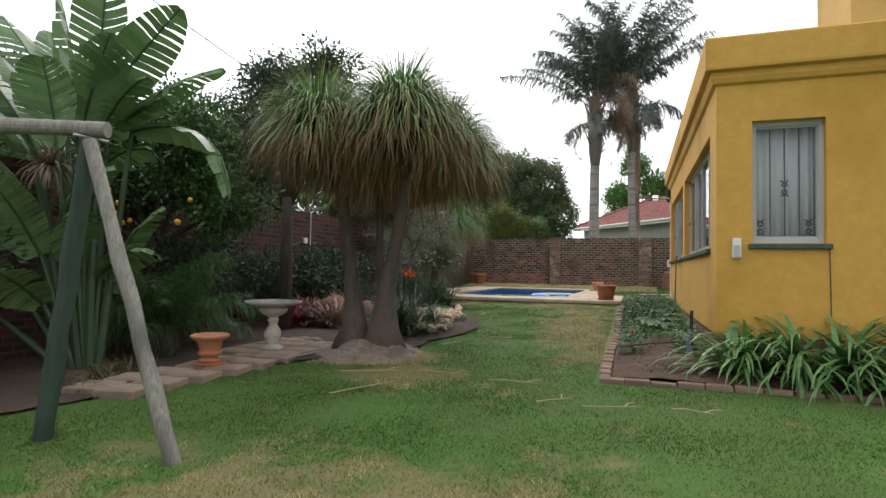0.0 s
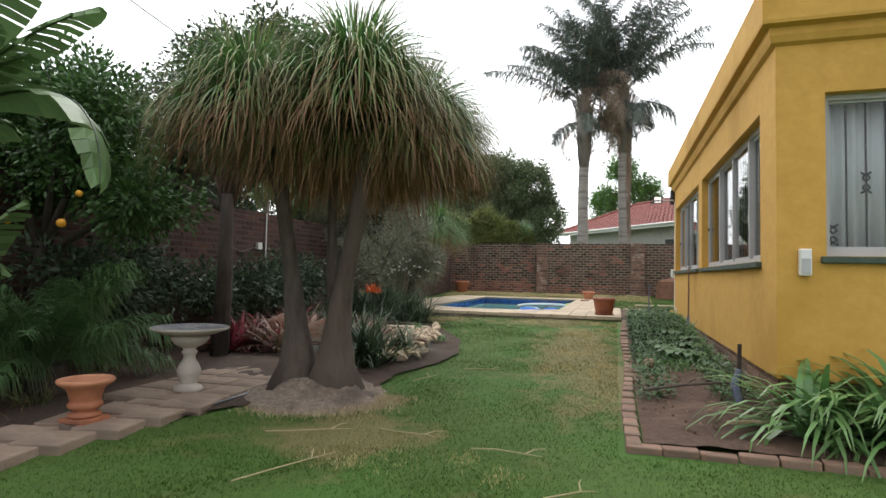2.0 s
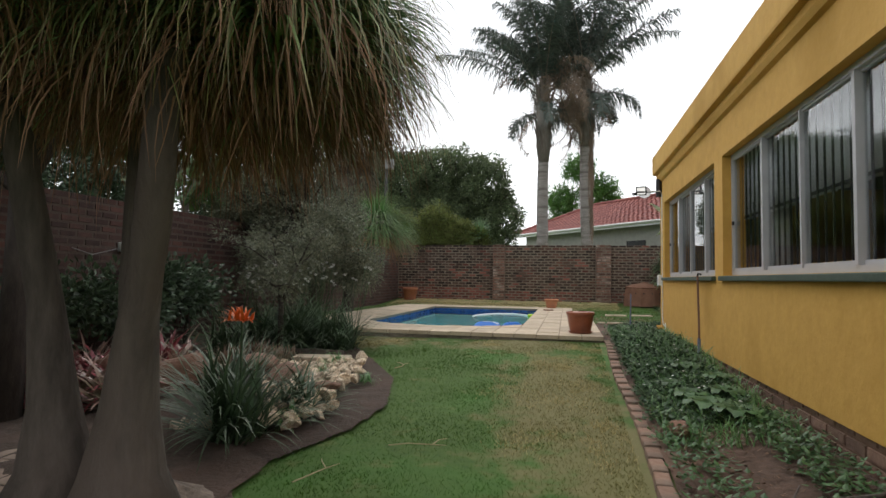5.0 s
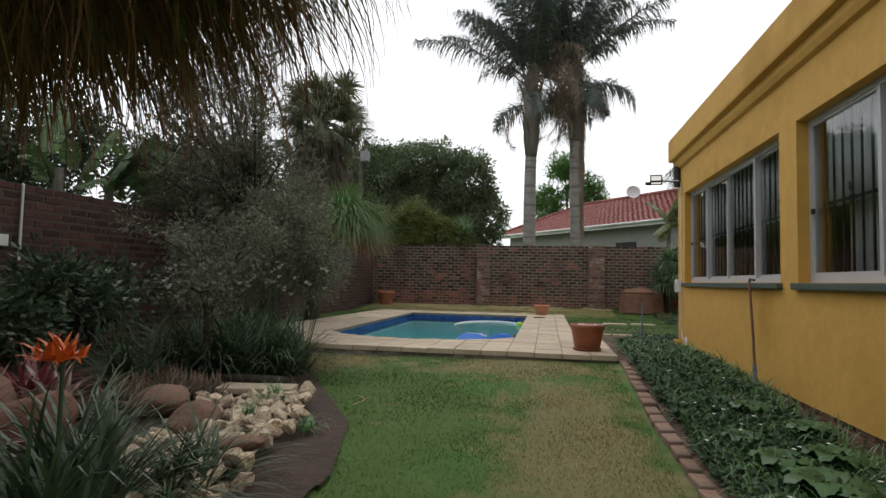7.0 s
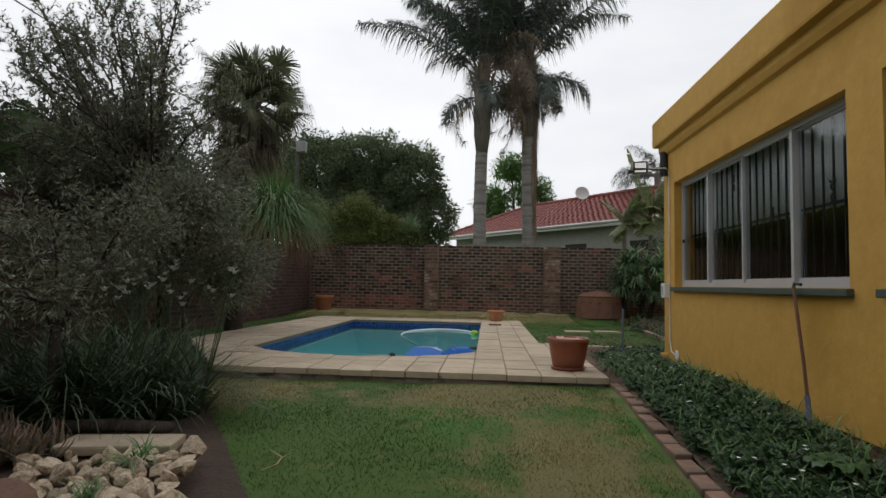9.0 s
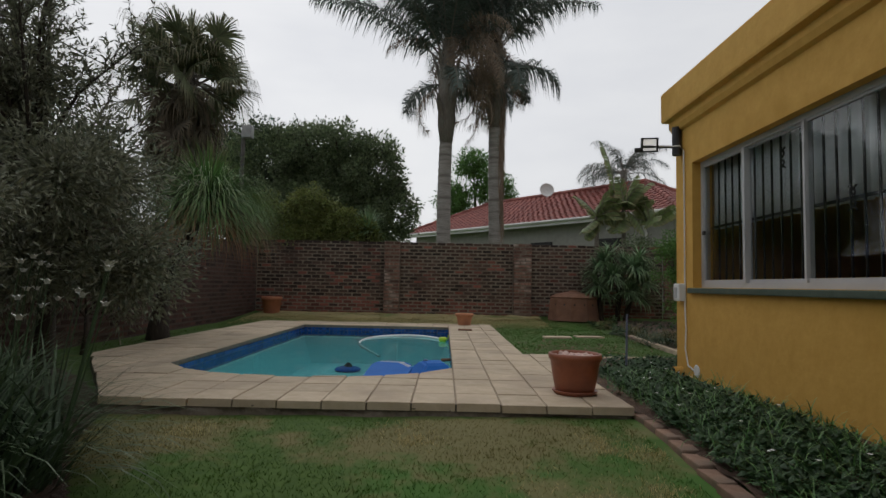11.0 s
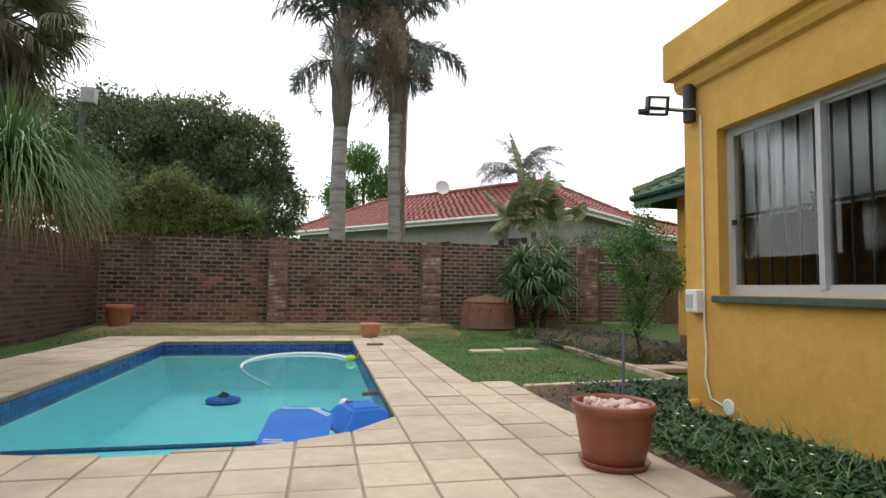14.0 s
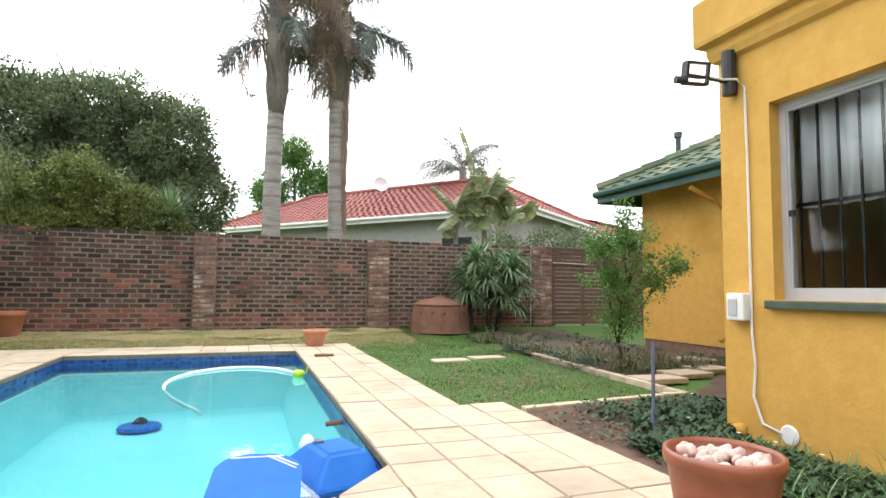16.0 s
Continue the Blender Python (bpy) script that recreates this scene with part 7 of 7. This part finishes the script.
for pi, (a, b) in enumerate(panels):
    for j in range(21):
        z = Z0 + COURSE * (j + .5) - .02
        if z > TOP:
            continue
        x = a + (PITCH / 2 if j % 2 else 0)
        if j % 2:
            rest.add(Vector((a + .058, BW, z)), X, OUT, .106, .069, .03)
        while x + PITCH <= b + .01:
            dy = rnd(-.004, .004)
            if pi == 0:
                ob = new("brick", FULL_RED if rnd(0, 1) < (.95 if j < 5 else .15) else FULL)
                ob.parent = wall_back
                ob.location = (x + PITCH / 2 + rnd(-.006, .006), BW + dy, z + rnd(-.004, .004))
                ob.rotation_euler = (0, radians(rnd(-.9, .9)), 0)
                ob.scale = (rnd(.93, 1.03), 1, rnd(.9, 1.1))
            else:
                (rest_red if rnd(0, 1) < (.95 if j < 4 else .15) else rest).add(Vector((x + PITCH / 2 + rnd(-.004, .004), BW + dy, z + rnd(-.004, .004))), X, OUT, .220 * rnd(.93, 1.03), .069 * rnd(.9, 1.1), .03)
            x += PITCH
        if b - x > .06:
            rest.add(Vector(((x + b) / 2, BW, z)), X, OUT, b - x - .02, .069, .03)
pier_bricks = BrickField()
for a, b in piers:
    w = b - a
    for j in range(21):
        z = Z0 + COURSE * (j + .5) - .02
        s = .5 if j % 2 else .66 if w > .45 else .62
        for x0, x1 in ((a, a + w * s), (a + w * s, b)) if j % 2 == 0 else ((a, a + w * (1 - .64)), (a + w * (1 - .64), b)):
            pier_bricks.add(Vector(((x0 + x1) / 2, BW - .115 + rnd(-.004, .004), z)), X, OUT, x1 - x0 - .02, .069, .05)
        for sx, n in ((a - .004, Vector((-1, 0, 0))), (b + .004, Vector((1, 0, 0)))):
            pier_bricks.add(Vector((sx, BW - .056, z)), Vector((0, 1, 0)), n, .10, .069, .03)
raw("pier_brickwork", pier_bricks.v, pier_bricks.f, M["brick_pier"], wall_back, "lighter mixed bricks")["kind"] = "stuff"
rest_ob = raw("brickwork", rest.v, rest.f, M["brick"], wall_back)
rest_ob["kind"] = "stuff"
red_ob = raw("red_brickwork", rest_red.v, rest_red.f, M["brick_red"], wall_back, "redder bricks")
red_ob["kind"] = "stuff"
left = BrickField()
Y, EAST = Vector((0, 1, 0)), Vector((1, 0, 0))
for j in range(28):
    z = -.16 + COURSE * (j + .5)
    if z > 2.40:
        continue
    y = -1.0 + (PITCH / 2 if j % 2 else 0)
    while y + PITCH < BW - .01:
        left.add(Vector((LW + rnd(-.004, .004), y + PITCH / 2, z)), Y, EAST, .220, .069, .03)
        y += PITCH
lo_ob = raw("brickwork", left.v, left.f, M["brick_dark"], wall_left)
lo_ob["kind"] = "stuff"
pl = BrickField()
for j in range(3):
    z = .40 + .085 * (j + .5)
    y = HS + .04 + (.12 if j % 2 else 0)
    while y + .24 < HN:
        pl.add(Vector((HW + .018, y + .12, z)), Y, Vector((-1, 0, 0)), .228, .073, .03)
        y += .24
pl_ob = raw("brickwork", pl.v, pl.f, M["plinth"], plinth)
pl_ob["kind"] = "stuff"

# ---- grass ----
def grass(name, label, count, spot, mat, h0, h1, width, flat=1.0):
    rng = np.random.default_rng(5)
    pts = []
    while len(pts) < count:
        x, y = spot(rng)
        if inside(x, y, BED_L) or inside(x, y, BED_R) or (-.3 < x < -.1 and 5.2 < y < 12.5) or (x > -.3 and 5.25 < y < 5.45) or math.hypot(x + 2.98, y - 6.12) < .5 or (12.2 < y < 20.66 and deck_left(y) < x < deck_right(y)):
            continue
        pts.append((x, y))
    pts = np.array(pts)
    n = len(pts)
    gz = np.array([ground_z(x, y) for x, y in pts])
    a = rng.uniform(0, math.tau, n)
    h = rng.uniform(h0, h1, n)
    lean = rng.uniform(.2, 1.0, n) * h * flat
    b = rng.uniform(0, math.tau, n)
    v = np.zeros((n, 3, 3))
    v[:, 0] = np.stack([pts[:, 0] - np.cos(a) * width, pts[:, 1] - np.sin(a) * width, gz - .004], 1)
    v[:, 1] = np.stack([pts[:, 0] + np.cos(a) * width, pts[:, 1] + np.sin(a) * width, gz - .004], 1)
    v[:, 2] = np.stack([pts[:, 0] + np.cos(b) * lean, pts[:, 1] + np.sin(b) * lean, gz + h], 1)
    f = np.arange(n * 3).reshape(n, 3)
    return tagged(raw(name, v.reshape(-1, 3).tolist(), f.tolist(), mat), label, "grass", kind="stuff")
grass("grass", "short green lawn grass", 210000, lambda g: (g.uniform(-4.6, 3.0), 1.2 + 11.1 * g.uniform(0, 1) ** 1.25), M["blade"], .009, .022, .0032, 1.5)
grass("grass", "short green grass behind the pool", 30000, lambda g: (g.uniform(-6.4, 2.0), g.uniform(15.2, 22.9)) if g.uniform() < .7 else (g.uniform(-.6, 1.7), g.uniform(15.3, 22.9)), M["blade"], .012, .026, .004)
grass("dry_grass", "dry straw-coloured grass along the back wall", 26000, lambda g: (g.uniform(-6.4, .8), min(g.normal(21.9, .6), 22.9)), M["dry_blade"], .014, .034, .0045, 2.4)
patch_rng = np.random.default_rng(12)
DRY = []
for cx, cy, sx, sy, n in ((-.85, 9.6, .28, 1.2, 26), (-.55, 7.9, .25, .6, 12), (-1.1, 11.5, .5, .3, 8), (-3.4, 11.9, .3, .2, 4), (-1.2, 2.3, 1.0, .3, 16), (-2.3, 2.6, .3, .2, 4), (-1.9, 4.7, .5, .3, 5), (.3, 2.4, .8, .3, 6)):
    for k in range(n):
        DRY.append((patch_rng.normal(cx, sx), patch_rng.normal(cy, sy), patch_rng.uniform(.04, .15)))
def dry_spot(g):
    x, y, r = DRY[g.integers(len(DRY))]
    return (g.normal(x, r), min(g.normal(y, r * 1.3), 12.1))
def ring_spot(g):
    a, r = g.uniform(math.pi * .95, math.tau * 1.02), .52 + abs(g.normal(0, .13))
    return (-2.98 + 1.15 * r * math.cos(a), 6.12 + r * math.sin(a))
grass("straw_litter", "pale dry litter round the ponytail palm's foot", 6000, ring_spot, M["straw"], .006, .05, .004)
grass("dry_grass", "straw-coloured dry patches in the lawn", 9000, dry_spot, M["dry_blade"], .014, .028, .0030, 1.3)
